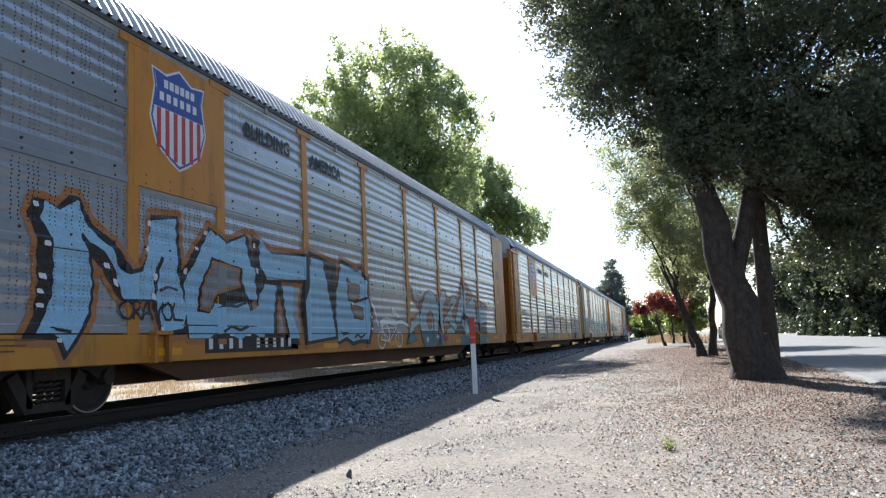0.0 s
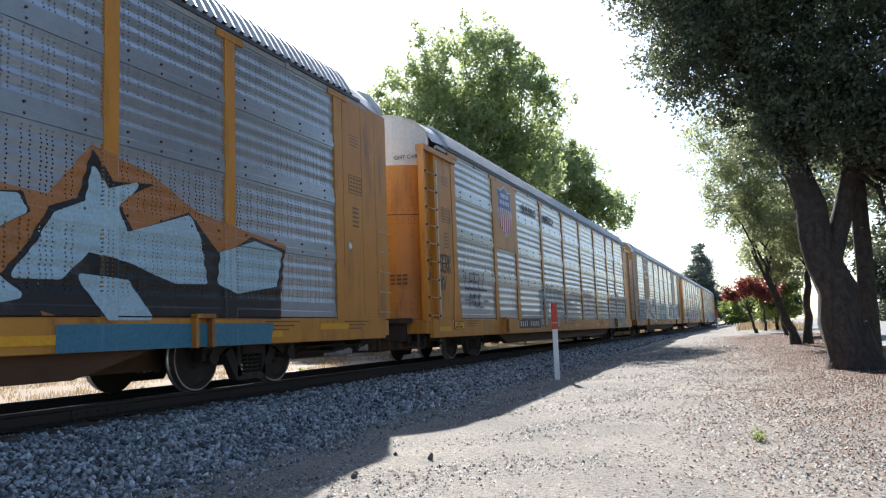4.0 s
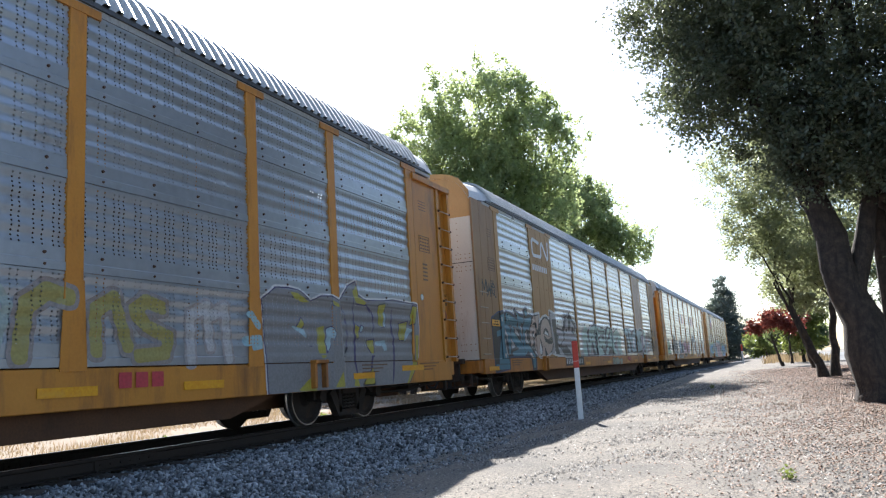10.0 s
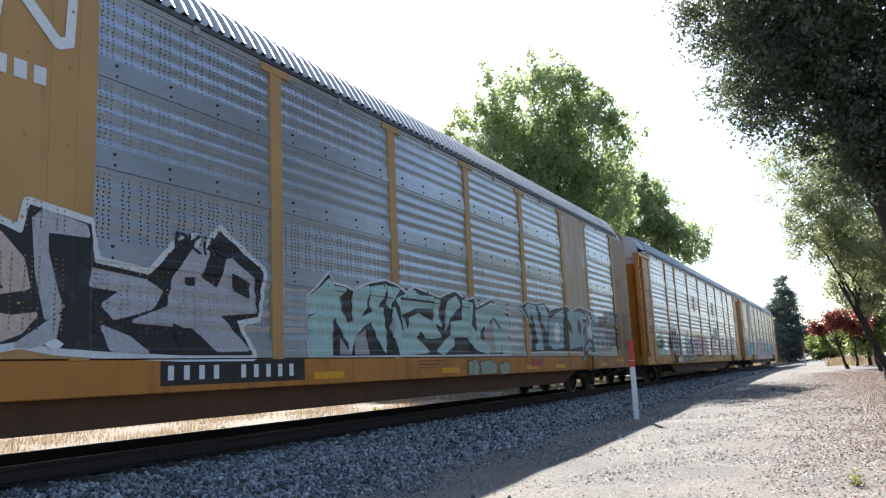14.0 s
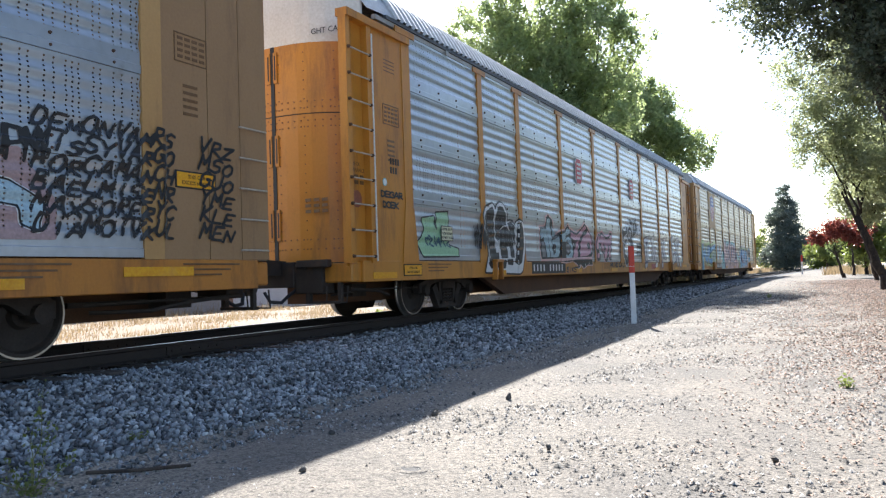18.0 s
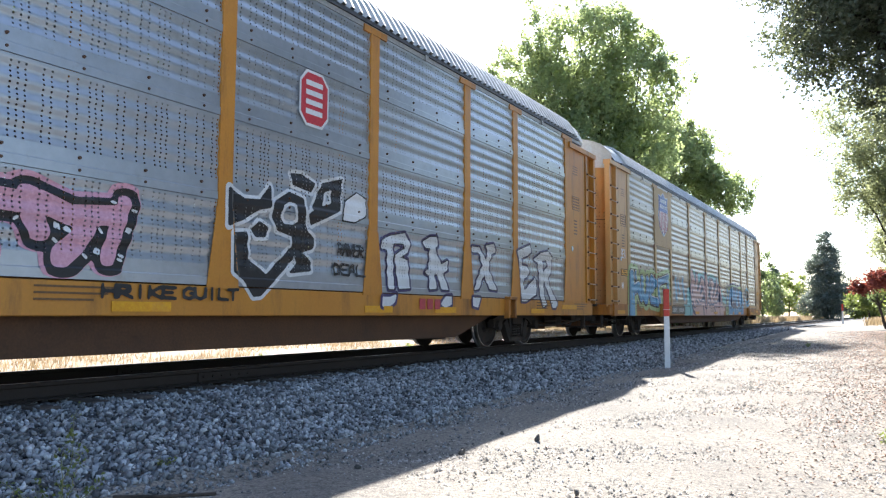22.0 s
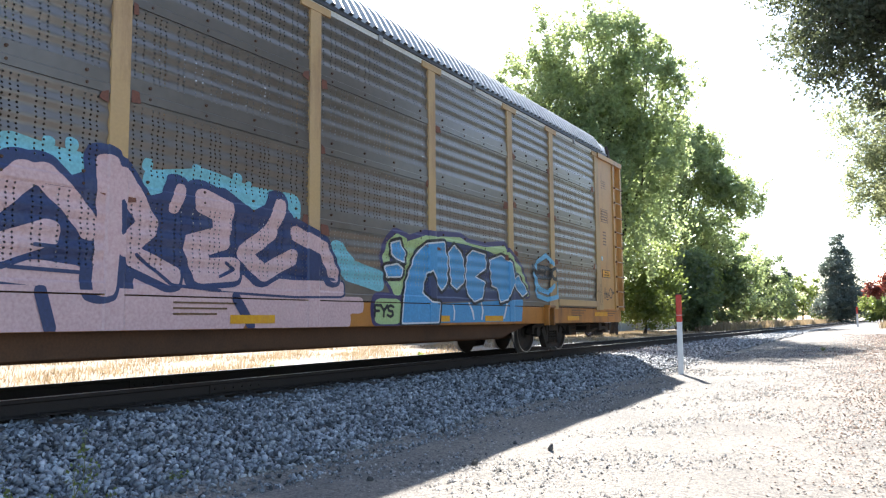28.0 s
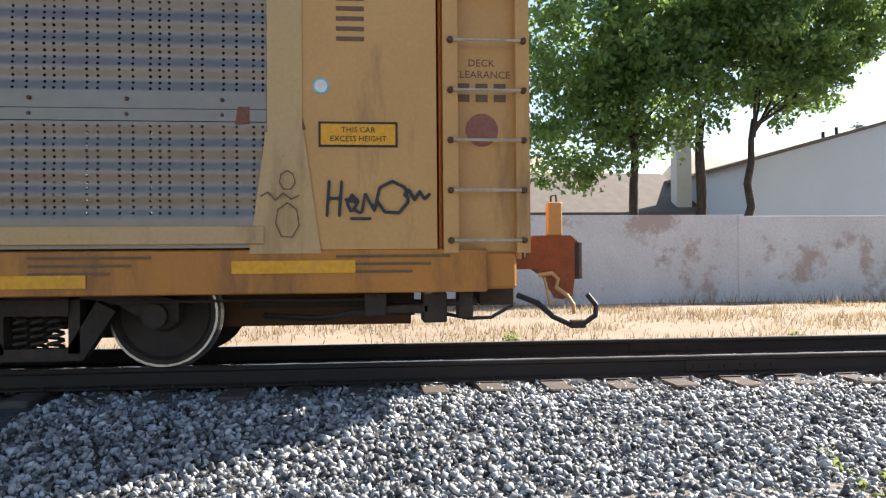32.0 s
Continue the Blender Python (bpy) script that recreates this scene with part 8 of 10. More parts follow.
    field(D, "white block letter with black and violet shadow", 0, ((P_PURP, 0.06), (P_BLK, 0.03), (P_WHITE, 0.012),), (19.05, 1.78, 19.28, 1.87, 19.66, 1.94, 19.83, 1.82, 19.78, 1.67, 19.49, 1.56, 19.77, 1.52, 19.81, 1.1, 19.51, 1.08, 19.45, 1.4, 19.41, 1.58, 19.72, 1.71, 19.63, 1.8, 19.34, 1.78, 19.36, 1.07, 19.22, 1.07, 19.2, 1.68, 19.05, 1.68), (20.25, 1.86, 20.44, 1.95, 20.65, 1.97, 20.73, 1.85, 20.59, 1.8, 20.83, 1.51, 21.04, 1.59, 21.05, 1.46, 20.88, 1.39, 21.05, 1.11, 20.83, 1.11, 20.72, 1.36, 20.59, 1.36, 20.66, 1.12, 20.43, 1.1, 20.46, 1.33, 20.31, 1.37, 20.43, 1.43, 20.46, 1.79, 20.31, 1.78), (21.95, 1.91, 22.26, 1.91, 22.53, 1.68, 22.62, 1.89, 22.5, 1.97, 22.81, 2.02, 22.93, 1.89, 22.75, 1.84, 22.61, 1.56, 22.96, 1.15, 22.66, 1.17, 22.45, 1.44, 22.21, 1.16, 22.04, 1.13, 22.39, 1.6, 22.23, 1.84, 21.99, 1.83), (23.91, 1.97, 24.58, 2.14, 24.61, 2.01, 24.46, 1.93, 24.13, 1.84, 24.17, 1.69, 24.47, 1.67, 24.55, 1.57, 24.43, 1.47, 24.25, 1.44, 24.26, 1.17, 24.4, 1.21, 24.84, 1.45, 24.94, 1.34, 24.89, 1.12, 24.34, 0.96, 24.1, 0.96, 24.11, 1.24, 24, 1.74), (24.83, 1.86, 25.14, 2.01, 25.56, 2.07, 25.8, 1.95, 25.78, 1.68, 25.58, 1.46, 25.74, 1.24, 26.09, 0.92, 25.99, 0.83, 25.81, 0.84, 25.59, 1.16, 25.42, 1.38, 25.34, 1.44, 25.31, 1.08, 25.45, 0.9, 25.28, 0.84, 25.11, 1.07, 25.1, 1.51, 25.01, 1.81, 24.83, 1.85, 25.27, 1.86, 25.31, 1.59, 25.58, 1.73, 25.52, 1.9, 25.27, 1.87))
    field(D, "white foot of a block letter on the sill", 0, ((P_PURP, 0.05), (P_WHITE, 0),), (19.05, 0.94, 19.26, 0.94, 19.44, 0.99, 19.4, 0.86, 19.17, 0.76, 19.03, 0.8), (20.96, 0.98, 21.17, 1, 21.18, 0.85, 20.96, 0.78, 20.79, 0.85), (21.94, 0.99, 22.27, 0.98, 22.17, 0.8, 21.94, 0.83))
    field(D, "pale green graffiti block with black edge", 0, ((P_BLK, 0.03), (P_GREEN, 0),), (2.25, 1.74, 2.7, 1.8, 2.73, 1.6, 2.8, 1.55, 2.8, 1.87, 3.27, 1.91, 3.28, 1.28, 3.65, 1.22, 3.65, 1.09, 2.25, 1.07, 2.07, 1.29, 2.34, 1.52))
    paint(D, word("qwq", 2.5, 3.5, 1.25, 1.45), [(P_DTEAL, 0.02, 0, 0)], "thin dark tag")
    field(D, "black letter field with white and dark edge", 0, ((P_BLK, 0.04), (P_WHITE, 0),), (4.83, 1.96, 4.92, 2.1, 5.18, 2.18, 5.34, 2.22, 5.43, 2.16, 5.47, 2.08, 5.56, 2.2, 5.74, 2.27, 5.92, 2.25, 6.06, 2.11, 6.11, 1.87, 6.28, 1.9, 6.44, 1.88, 6.56, 1.79, 6.66, 1.89, 6.81, 1.94, 6.98, 1.9, 7.08, 1.7, 7.05, 1.2, 6.87, 0.78, 6.72, 0.72, 4.84, 0.77, 4.94, 0.98, 5.01, 1.13, 4.94, 1.44, 4.82, 1.68, 4.86, 1.77))
    field(D, "black fill of the letters", 1, ((P_BLK, 0.025),), (4.9, 1.9, 4.99, 2.01, 5.31, 2.13, 5.35, 2.09, 5.37, 1.73, 5.38, 1.5, 5.42, 1.14, 5.56, 1.16, 5.54, 1.03, 5.05, 1, 5.07, 1.24, 5.01, 1.47, 4.94, 1.69), (5.46, 1.74, 5.51, 2, 5.69, 2.16, 5.86, 2.16, 5.99, 2.04, 6.04, 1.81, 5.86, 1.8, 5.71, 1.71, 5.65, 1.49, 5.56, 1.45, 5.48, 1.5), (5.71, 1.63, 5.9, 1.72, 6.06, 1.73, 6.32, 1.61, 6.42, 1.36, 6.43, 1.1, 6.25, 1.1, 6.25, 1.36, 6.04, 1.33, 6.05, 1.09, 5.71, 1.08, 5.68, 1.49), (6.15, 1.81, 6.37, 1.86, 6.51, 1.77, 6.52, 1.38, 6.36, 1.64), (6.67, 1.6, 6.75, 1.84, 6.88, 1.87, 6.97, 1.69, 6.96, 1.34, 6.82, 0.99, 6.68, 0.93, 6.47, 0.98, 6.62, 1.25), (5.01, 0.95, 5.53, 0.98, 5.5, 0.87, 5.11, 0.86), (5.65, 0.99, 5.95, 1, 5.89, 0.86, 5.63, 0.86), (6.03, 1.01, 6.32, 1.02, 6.32, 0.93, 6.06, 0.94))
    field(D, "brown streaks on the black letters", 2, ((P_BROWN, 0),), (5.08, 1.53, 5.4, 1.58, 5.38, 1.53, 5.11, 1.49), (5.1, 1.29, 5.41, 1.32, 5.41, 1.28, 5.1, 1.24), (5.51, 1.62, 5.64, 1.65, 5.64, 1.61, 5.53, 1.57), (6.68, 1.53, 6.94, 1.56, 6.94, 1.52, 6.67, 1.49), (6.63, 1.29, 6.92, 1.32, 6.9, 1.27, 6.62, 1.24), (5.01, 1.76, 5.34, 1.8, 5.34, 1.77, 5.03, 1.72), (5.74, 1.28, 5.98, 1.28, 5.98, 1.24, 5.74, 1.24))
    letter(D, PINKB, (0.1, 13.07, 1.47, 13.3, 1.68, 13.64, 1.66, 13.77, 1.43), (0.1, 13.64, 1.73, 14.07, 1.6, 14.58, 1.65), (0.1, 14.28, 1.57, 14.15, 1.36, 13.98, 1.2), (0.08, 14.65, 1.78, 14.58, 1.54, 14.47, 1.22), (0.07, 13.11, 1.18, 13.25, 1.21))
    field(D, "black figure of thick strokes with a white edge", 0, ((P_WHITE, 0.055), (P_BLK, 0.01),), (15.9, 2.15, 16.15, 2.04, 16.42, 2.06, 16.61, 2.27, 16.62, 2, 16.42, 1.95, 16.16, 1.8, 15.9, 1.7), (16.68, 2.07, 16.95, 2.23, 17.23, 2.18, 17.31, 1.77, 17.03, 1.68, 16.75, 1.73, 16.66, 1.9, 16.67, 2.05, 16.84, 2.05, 16.79, 1.92, 16.87, 1.81, 17.04, 1.81, 17.16, 1.87, 17.09, 2.11, 16.95, 2.12, 16.84, 2.06), (16.99, 2.48, 17.2, 2.5, 17.45, 2.42, 17.4, 2.3, 17.02, 2.35), (17.62, 2.44, 18.04, 2.56, 18, 2.12, 17.41, 1.86, 17.34, 1.99, 17.5, 2.09, 17.81, 2.18, 17.83, 2.4, 17.67, 2.34, 17.59, 2.13, 17.4, 2.08), (16, 1.62, 16.23, 1.65, 16.25, 1.33, 16.56, 1.15, 17.03, 1.53, 17.05, 1.38, 16.46, 0.9, 16.34, 0.89, 16.18, 1.08, 16.01, 1.17), (16.31, 1.7, 16.43, 1.8, 16.59, 1.73, 16.54, 1.63, 16.37, 1.61), (17.04, 1.67, 17.3, 1.77, 17.47, 1.68, 17.43, 1.54, 17.21, 1.48, 17.41, 1.35, 17.4, 1.25, 16.98, 1.2, 17.15, 1.33, 17.03, 1.46))
    field(D, "white oval tag with a black rim", 0, ((P_BLK, 0.02), (P_SWHITE, 0),), (18.06, 1.99, 18.13, 2.25, 18.39, 2.42, 18.63, 2.35, 18.62, 2.11, 18.34, 1.99))
    paint(D, word("RAVER", 18.1, 18.7, 1.5, 1.66) + word("DEAL", 18.0, 18.7, 1.22, 1.37) + word("wVww", 4.55, 5.2, 1.25, 1.75), [(P_BLK, 0.018, 0, 0)], "thin black tag")
    paint(D, word("SIKST", 10.1, 11.2, 0.72, 0.85) + word("HRIKE", 14.4, 15.3, 0.84, 0.96) + word("GUILT", 15.4, 16.2, 0.84, 0.96), [(P_BLK, 0.018, 0, 0)], "thin black tag")
    paint(D, word("DEGAR", 1.05, 1.75, 2.02, 2.12) + word("DOEK", 1.1, 1.6, 1.85, 1.95), [(P_BLK, 0.014, 0, 0)], "thin black tag on the end plate")
    # last wagon
    letter(E, PINKSILL, (0.115, 10.3, 0.74, 12.2, 0.74), (0.115, 10.3, 0.94, 12.1, 0.94))
    letter(E, PINKSILL, (0.115, 12.35, 0.74, 14.6, 0.74), (0.115, 12.3, 0.94, 14.5, 0.94))
    letter(E, PINKSILL, (0.115, 14.9, 0.74, 16.6, 0.74), (0.115, 14.7, 0.94, 16.9, 0.94))
    letter(E, CLOUD, (0.115, 8.9, 0.74, 10.1, 0.74), (0.115, 8.8, 0.94, 10.1, 0.94))
    letter(E, NAVYLINE, (0.07, 10.15, 1.0, 10.3, 0.8, 10.7, 0.72), (0.06, 12.2, 1.0, 12.3, 0.68), (0.06, 14.55, 1.0, 14.8, 0.68))
    letter(E, BLUE, (0.27, 2.03, 1.73, 2.02, 1.15, 2.02, 0.75), (0.15, 2.22, 1.4, 2.8, 1.53, 3.01, 1.21), (0.08, 2.43, 1.92, 2.53, 1.8))
    letter(E, BLUE, (0.14, 3.19, 1.75, 3.19, 1.31, 3.54, 1.12, 3.79, 1.34, 3.8, 1.76))
    letter(E, BLUE, (0.13, 4.27, 1.83, 4.06, 1.49, 4.18, 1.13, 4.96, 1.07), (0.11, 4.33, 1.83, 4.76, 1.71, 4.32, 1.47))
    letter(E, BLUE, (0.12, 5.26, 1.16, 5.05, 1.73, 6.38, 1.93, 6.45, 1.39), (0.09, 5.84, 1.49, 6, 1.17))
    letter(E, BLUEGREY, (0.11, 7.54, 1.92, 7.71, 1.3), (0.1, 8.63, 1.94, 8.94, 1.28), (0.08, 7.96, 1.86, 8.15, 1.5))
    letter(E, CLOUD, (0.3, 9.65, 1.41, 9.7, 1.04), (0.25, 9.7, 0.91, 9.95, 0.8), (0.2, 9.43, 0.91, 9.53, 1.04))
    letter(E, CLOUD, (0.16, 11.46, 2.13, 11.9, 2.23, 12.26, 2.18), (0.14, 10.64, 2.26, 10.69, 2.16), (0.16, 12.26, 2.18, 12.58, 2.17), (0.18, 13.43, 2.12, 14.07, 2.24, 14.79, 2.15, 15.49, 2.16), (0.16, 16.43, 1.66, 16.73, 1.42, 17.38, 1.31))
    letter(E, CLOUD, (0.07, 10.58, 2.38, 10.58, 2.38), (0.06, 10.82, 2.36, 10.83, 2.35), (0.075, 11.57, 2.32, 11.57, 2.32), (0.06, 12.23, 2.36, 12.24, 2.36), (0.065, 12.46, 2.39, 12.47, 2.38), (0.065, 13.32, 2.34, 13.32, 2.33), (0.07, 13.96, 2.38, 13.97, 2.38), (0.07, 14.56, 2.38, 14.57, 2.38), (0.05, 14.75, 2.33, 14.76, 2.32), (0.06, 16.49, 1.51, 16.5, 1.5), (0.05, 16.86, 1.49, 16.87, 1.48))
    field(E, "navy ground between the pink letters", 0, ((P_NAVY, 0),), (11.48, 1.82, 12.05, 1.92, 12.54, 2.15, 12.68, 2.3, 12.87, 2.21, 13.11, 1.96, 13.74, 2.17, 14.3, 2.25, 14.75, 2.04, 15.23, 2.27, 15.55, 1.92, 16.18, 1.47, 16.48, 1.21, 15.89, 1.12, 11.52, 0.99))
    letter(E, PINK, (0.18, 10.2, 2.23, 10.43, 2.11, 10.63, 1.67, 10.6, 1.17), (0.13, 10.21, 1.93, 10.02, 1.62, 10.15, 1.34, 10.47, 1.35, 10.42, 1.77, 10.21, 1.93))
    letter(E, PINK, (0.17, 11.11, 2.12, 11.02, 1.75, 10.91, 1.42), (0.11, 10.97, 1.52, 11.32, 1.52), (0.12, 11.07, 1.43, 11.32, 1.28))
    letter(E, PINK, (0.12, 12.02, 2.04, 11.74, 1.77, 11.47, 1.49, 11.8, 1.36, 12.26, 1.54), (0.11, 12.2, 2.06, 12.51, 1.81, 12.68, 1.61))
    letter(E, PINK, (0.13, 12.85, 2.23, 12.88, 1.67, 12.84, 1.1), (0.11, 13.02, 2.15, 13.35, 1.71, 13.09, 1.47), (0.11, 13.2, 1.37, 13.65, 1.21))
    letter(E, PINK, (0.07, 13.74, 2.13, 13.66, 1.94), (0.14, 14.07, 2.05, 14.37, 1.97, 14.32, 1.66, 13.94, 1.54, 14.06, 1.28, 14.49, 1.32))
    letter(E, PINK, (0.1, 15.29, 2.14, 15.12, 1.8, 14.68, 1.52, 15.01, 1.3, 15.52, 1.53), (0.1, 15.59, 1.83, 16.14, 1.68, 16.36, 1.34))
    letter(E, PINKBASE, (0.12, 10.21, 1.11, 10.84, 1.16, 11.58, 1.22, 12.51, 1.14))
    letter(E, PINKBASE, (0.1, 13.27, 1.1, 14.31, 1.17, 15.56, 1.14, 16.47, 1.16))
    letter(E, NAVYLINE, (0.02, 12.14, 1.42, 12.39, 1.41, 12.51, 1.34, 12.08, 1.3), (0.018, 11.91, 1.21, 12.64, 1.19), (0.02, 10.8, 1.1, 11.17, 1.05), (0.018, 14.31, 1.23, 14.54, 1.32, 14.4, 1.39), (0.018, 13.2, 1.4, 13.65, 1.11, 14.31, 1.07), (0.02, 15.57, 1.32, 16.36, 1.28), (0.018, 10.4, 1.61, 10.49, 1.36))
    letter(E, HALO, (0.085, 17.59, 1.64, 17.72, 1.86, 17.87, 1.96, 18.07, 1.92), (0.085, 18.16, 1.86, 18.72, 2.01, 19.21, 2.02), (0.1, 19.21, 2.02, 19.84, 2.06, 20.14, 1.98, 20.78, 1.96, 21.57, 2.05), (0.1, 21.77, 1.94, 22.26, 1.7, 22.62, 1.29), (0.3, 18.09, 1.51, 18.89, 1.58), (0.36, 18.9, 1.52, 21.77, 1.5), (0.12, 17.71, 1.43, 17.88, 1.22))
    field(E, "navy ground between the blue letters", 1, ((P_NAVY, 0),), (18.52, 1.14, 18.63, 1.69, 18.78, 1.95, 19.19, 2.05, 19.85, 2.05, 20.7, 2, 21.83, 1.86, 22.38, 1.29, 22.2, 1.13, 19.06, 1.02))
    field(E, "blue graffiti letter with white and black edge", 2, ((P_BLK, 0.075), (P_WHITE, 0.026), (P_BLUE2, 0),), (17.89, 0.69, 17.94, 1.06, 18.06, 1.38, 18.29, 1.75, 18.62, 1.95, 19.15, 2.02, 19.28, 1.76, 19.25, 1.33, 19.07, 1.23, 18.79, 1.55, 18.6, 1.48, 18.46, 1.16, 18.74, 1.01, 19, 1, 18.95, 0.7), (19.34, 1.86, 19.48, 1.99, 19.77, 1.87, 19.86, 1.6, 19.82, 1.37, 19.58, 1.26, 19.41, 1.35), (19.97, 1.82, 20.15, 1.95, 20.65, 1.91, 20.68, 1.68, 20.43, 1.59, 20.25, 1.49, 20.63, 1.4, 20.5, 1.13, 20.18, 1.06, 19.97, 1.19, 19.92, 1.47), (20.84, 1.82, 21.3, 1.94, 21.74, 1.83, 21.86, 1.47, 21.57, 1.13, 21.22, 1.07, 21.15, 1.33, 20.91, 1.37), (21.81, 1.47, 22.06, 1.59, 22.48, 1.29, 22.22, 1.2), (17.64, 1.88, 17.84, 1.93, 17.99, 1.75, 17.96, 1.63, 17.78, 1.67, 17.63, 1.74), (17.47, 1.52, 17.78, 1.57, 17.94, 1.51, 17.86, 1.4, 17.51, 1.38))
    field(E, "blue spray of the letters on the sill", 0, ((P_BLUE2, 0),), (18.94, 0.99, 22.26, 1.13, 22.18, 0.69, 18.91, 0.68))
    field(E, "light blue sheen in the letters", 3, ((P_LBLUE, 0),), (18.14, 1.32, 18.37, 1.67, 18.66, 1.85, 18.67, 1.7, 18.41, 1.52, 18.24, 1.27), (19.45, 1.84, 19.56, 1.92, 19.71, 1.8, 19.71, 1.63, 19.57, 1.65), (20.11, 1.76, 20.21, 1.85, 20.48, 1.81, 20.43, 1.72, 20.16, 1.64))
    field(E, "white line between the letters on the sill", 2, ((P_SWHITE, 0),), (19.43, 1.03, 19.5, 0.88, 19.47, 0.71, 19.43, 0.71, 19.45, 0.88, 19.39, 1.03), (20, 1.04, 20.14, 0.89, 20.19, 0.72, 20.14, 0.73, 20.08, 0.88, 19.95, 1.03), (20.45, 1.08, 20.54, 0.89, 20.48, 0.72, 20.43, 0.72, 20.48, 0.89, 20.41, 1.07), (21.57, 1.11, 21.47, 0.9, 21.39, 0.74, 21.32, 0.74, 21.41, 0.9, 21.51, 1.11))
    letter(E, HALO, (0.19, 17.45, 0.86, 17.8, 0.86))
    paint(E, [("C", 23.0, 24.0, 1.3, 2.1, 0.0), ("U", 23.0, 24.3, 1.15, 1.5, 0)], [(P_LBLUE, 0.05, 0, 0)], "thin blue spray lines")
    paint(E, word("NEOC", 22.9, 24.2, 1.6, 1.85), [(P_BLK, 0.04, 0, 0)], "small black tag")
    paint(E, word("FYS", 17.25, 17.75, 0.78, 0.95), [(P_BLK, 0.02, 0, 0)], "small black tag on the sill")
    paint(E, word("BEA", 0.98, 1.4, 2.3, 2.55) + word("wq", 1.0, 1.2, 1.42, 1.6), [(P_SWHITE, 0.014, 0, 0)], "thin white tag on the end plate")
    # numbers as bars, reflectors, stencils
    for c, u0, u1 in ((A, 6.5, 9.5), (B, 6.9, 9.3), (C, 7.9, 10.4), (D, 7.5, 9.95), (E, 6.9, 8.9)):
        ob = part("number_board", boxes((SIDE + 0.001, SIDE + 0.0045, u0, u1, 0.70, 0.98)), P_BLK, c, "black panel with white characters")
        n = 10
        w = (u1 - u0 - 0.2) / n
        for i in range(n):
            if i == 4:
                continue
            x = u0 + 0.1 + w * i
            part("number_bar", boxes((SIDE + 0.0048, SIDE + 0.008, x, x + w * 0.36, 0.76, 0.92)), P_SWHITE, ob)
    for c in (A, B, C, D, E):
        for u in (0.6, 5.2, 10.6, 14.4, 18.6, 20.6, 24.6, 26.4):
            part("reflector", boxes((SIDE + 0.0105, SIDE + 0.014, u, u + 0.72 if u < 26 else u + 0.95, 0.70 if u < 26 else 0.80, 0.80 if u < 26 else 0.90)), P_YEL, c, "yellow reflector strip")
    for c, u in ((A, 19.0), (B, 19.6), (C, 18.9), (D, 20.1)):
        for k in range(3):
            part("stencil_mark", boxes((SIDE + 0.0145, SIDE + 0.017, u + 0.24 * k, u + 0.24 * k + 0.18, 0.76, 0.93)), P_DKRED, c, "red stencilled mark")
    # shield emblems, plain
    for c in (A, B, E):
        u0, u1, z0, z1 = 5.17, 6.58, 3.32, 4.84
        pts = [(0.5, 1.0), (0.28, 0.90), (0.05, 0.93), (0.09, 0.75), (0.02, 0.45), (0.12, 0.20), (0.34, 0.07), (0.5, 0.0), (0.66, 0.07), (0.88, 0.20), (0.98, 0.45), (0.91, 0.75), (0.95, 0.93), (0.72, 0.90)]

        def shape(s, lo, hi):
            bm = bmesh.new()
            q = [(u0 + (u1 - u0) * (0.5 + (a - 0.5) * s), z0 + (z1 - z0) * (0.5 + (b - 0.5) * s)) for a, b in pts]
            prism(bm, q, "x", lo, hi)
            return bm
        em = part("emblem", shape(1.0, SIDE + 0.0105, SIDE + 0.014), P_SWHITE, c, "white-edged shield emblem in red, white and blue")
        part("emblem_edge", shape(0.95, SIDE + 0.0145, SIDE + 0.017), P_SIGNB, em)
        part("emblem_field", shape(0.90, SIDE + 0.0175, SIDE + 0.020), P_SWHITE, em)
        bm = bmesh.new()
        q = [(0.5, 0.955), (0.285, 0.862), (0.10, 0.885), (0.135, 0.74), (0.09, 0.56), (0.91, 0.56), (0.865, 0.74), (0.90, 0.885), (0.715, 0.862)]
        prism(bm, [(u0 + (u1 - u0) * a, z0 + (z1 - z0) * b) for a, b in q], "x", SIDE + 0.0205, SIDE + 0.023)
        part("emblem_top", bm, P_SIGNB, em)
        for k, (b0, b1, ua, ub) in enumerate(((0.76, 0.84, 0.24, 0.78), (0.63, 0.71, 0.17, 0.84))):
            for i in range(6):
                a = ua + (ub - ua) * i / 6
                part("emblem_bar", boxes((SIDE + 0.0235, SIDE + 0.026, u0 + (u1 - u0) * a, u0 + (u1 - u0) * (a + 0.065), z0 + (z1 - z0) * b0, z0 + (z1 - z0) * b1)), P_SWHITE, em)
        for i in range(6):
            a = 0.13 + 0.135 * i
            d = abs(a + 0.03 - 0.5)
            bot = 0.08 + 0.42 * d * d * 1.9
            part("emblem_stripe", boxes((SIDE + 0.0205, SIDE + 0.023, u0 + (u1 - u0) * a, u0 + (u1 - u0) * (a + 0.062), z0 + (z1 - z0) * bot, z0 + (z1 - z0) * 0.555)), P_DKRED, em)
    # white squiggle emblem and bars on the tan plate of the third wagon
    coat(C, [(5.75, 4.52, 5.15, 4.58, 0.055), (5.15, 4.58, 5.05, 4.5, 0.055), (5.05, 4.5, 5.05, 4.16, 0.055), (5.05, 4.16, 5.15, 4.08, 0.055), (5.15, 4.08, 5.85, 4.1, 0.055), (5.85, 4.1, 5.94, 4.18, 0.055), (5.94, 4.18, 5.98, 4.5, 0.055), (5.98, 4.5, 6.1, 4.56, 0.055), (6.1, 4.56, 6.58, 4.1, 0.055), (6.58, 4.1, 6.7, 4.16, 0.055), (6.7, 4.16, 6.72, 4.62, 0.055)], [(P_SWHITE, 0.0, 0, 0)], "white ribbon emblem", 0.025, "", "emblem", 0.002)
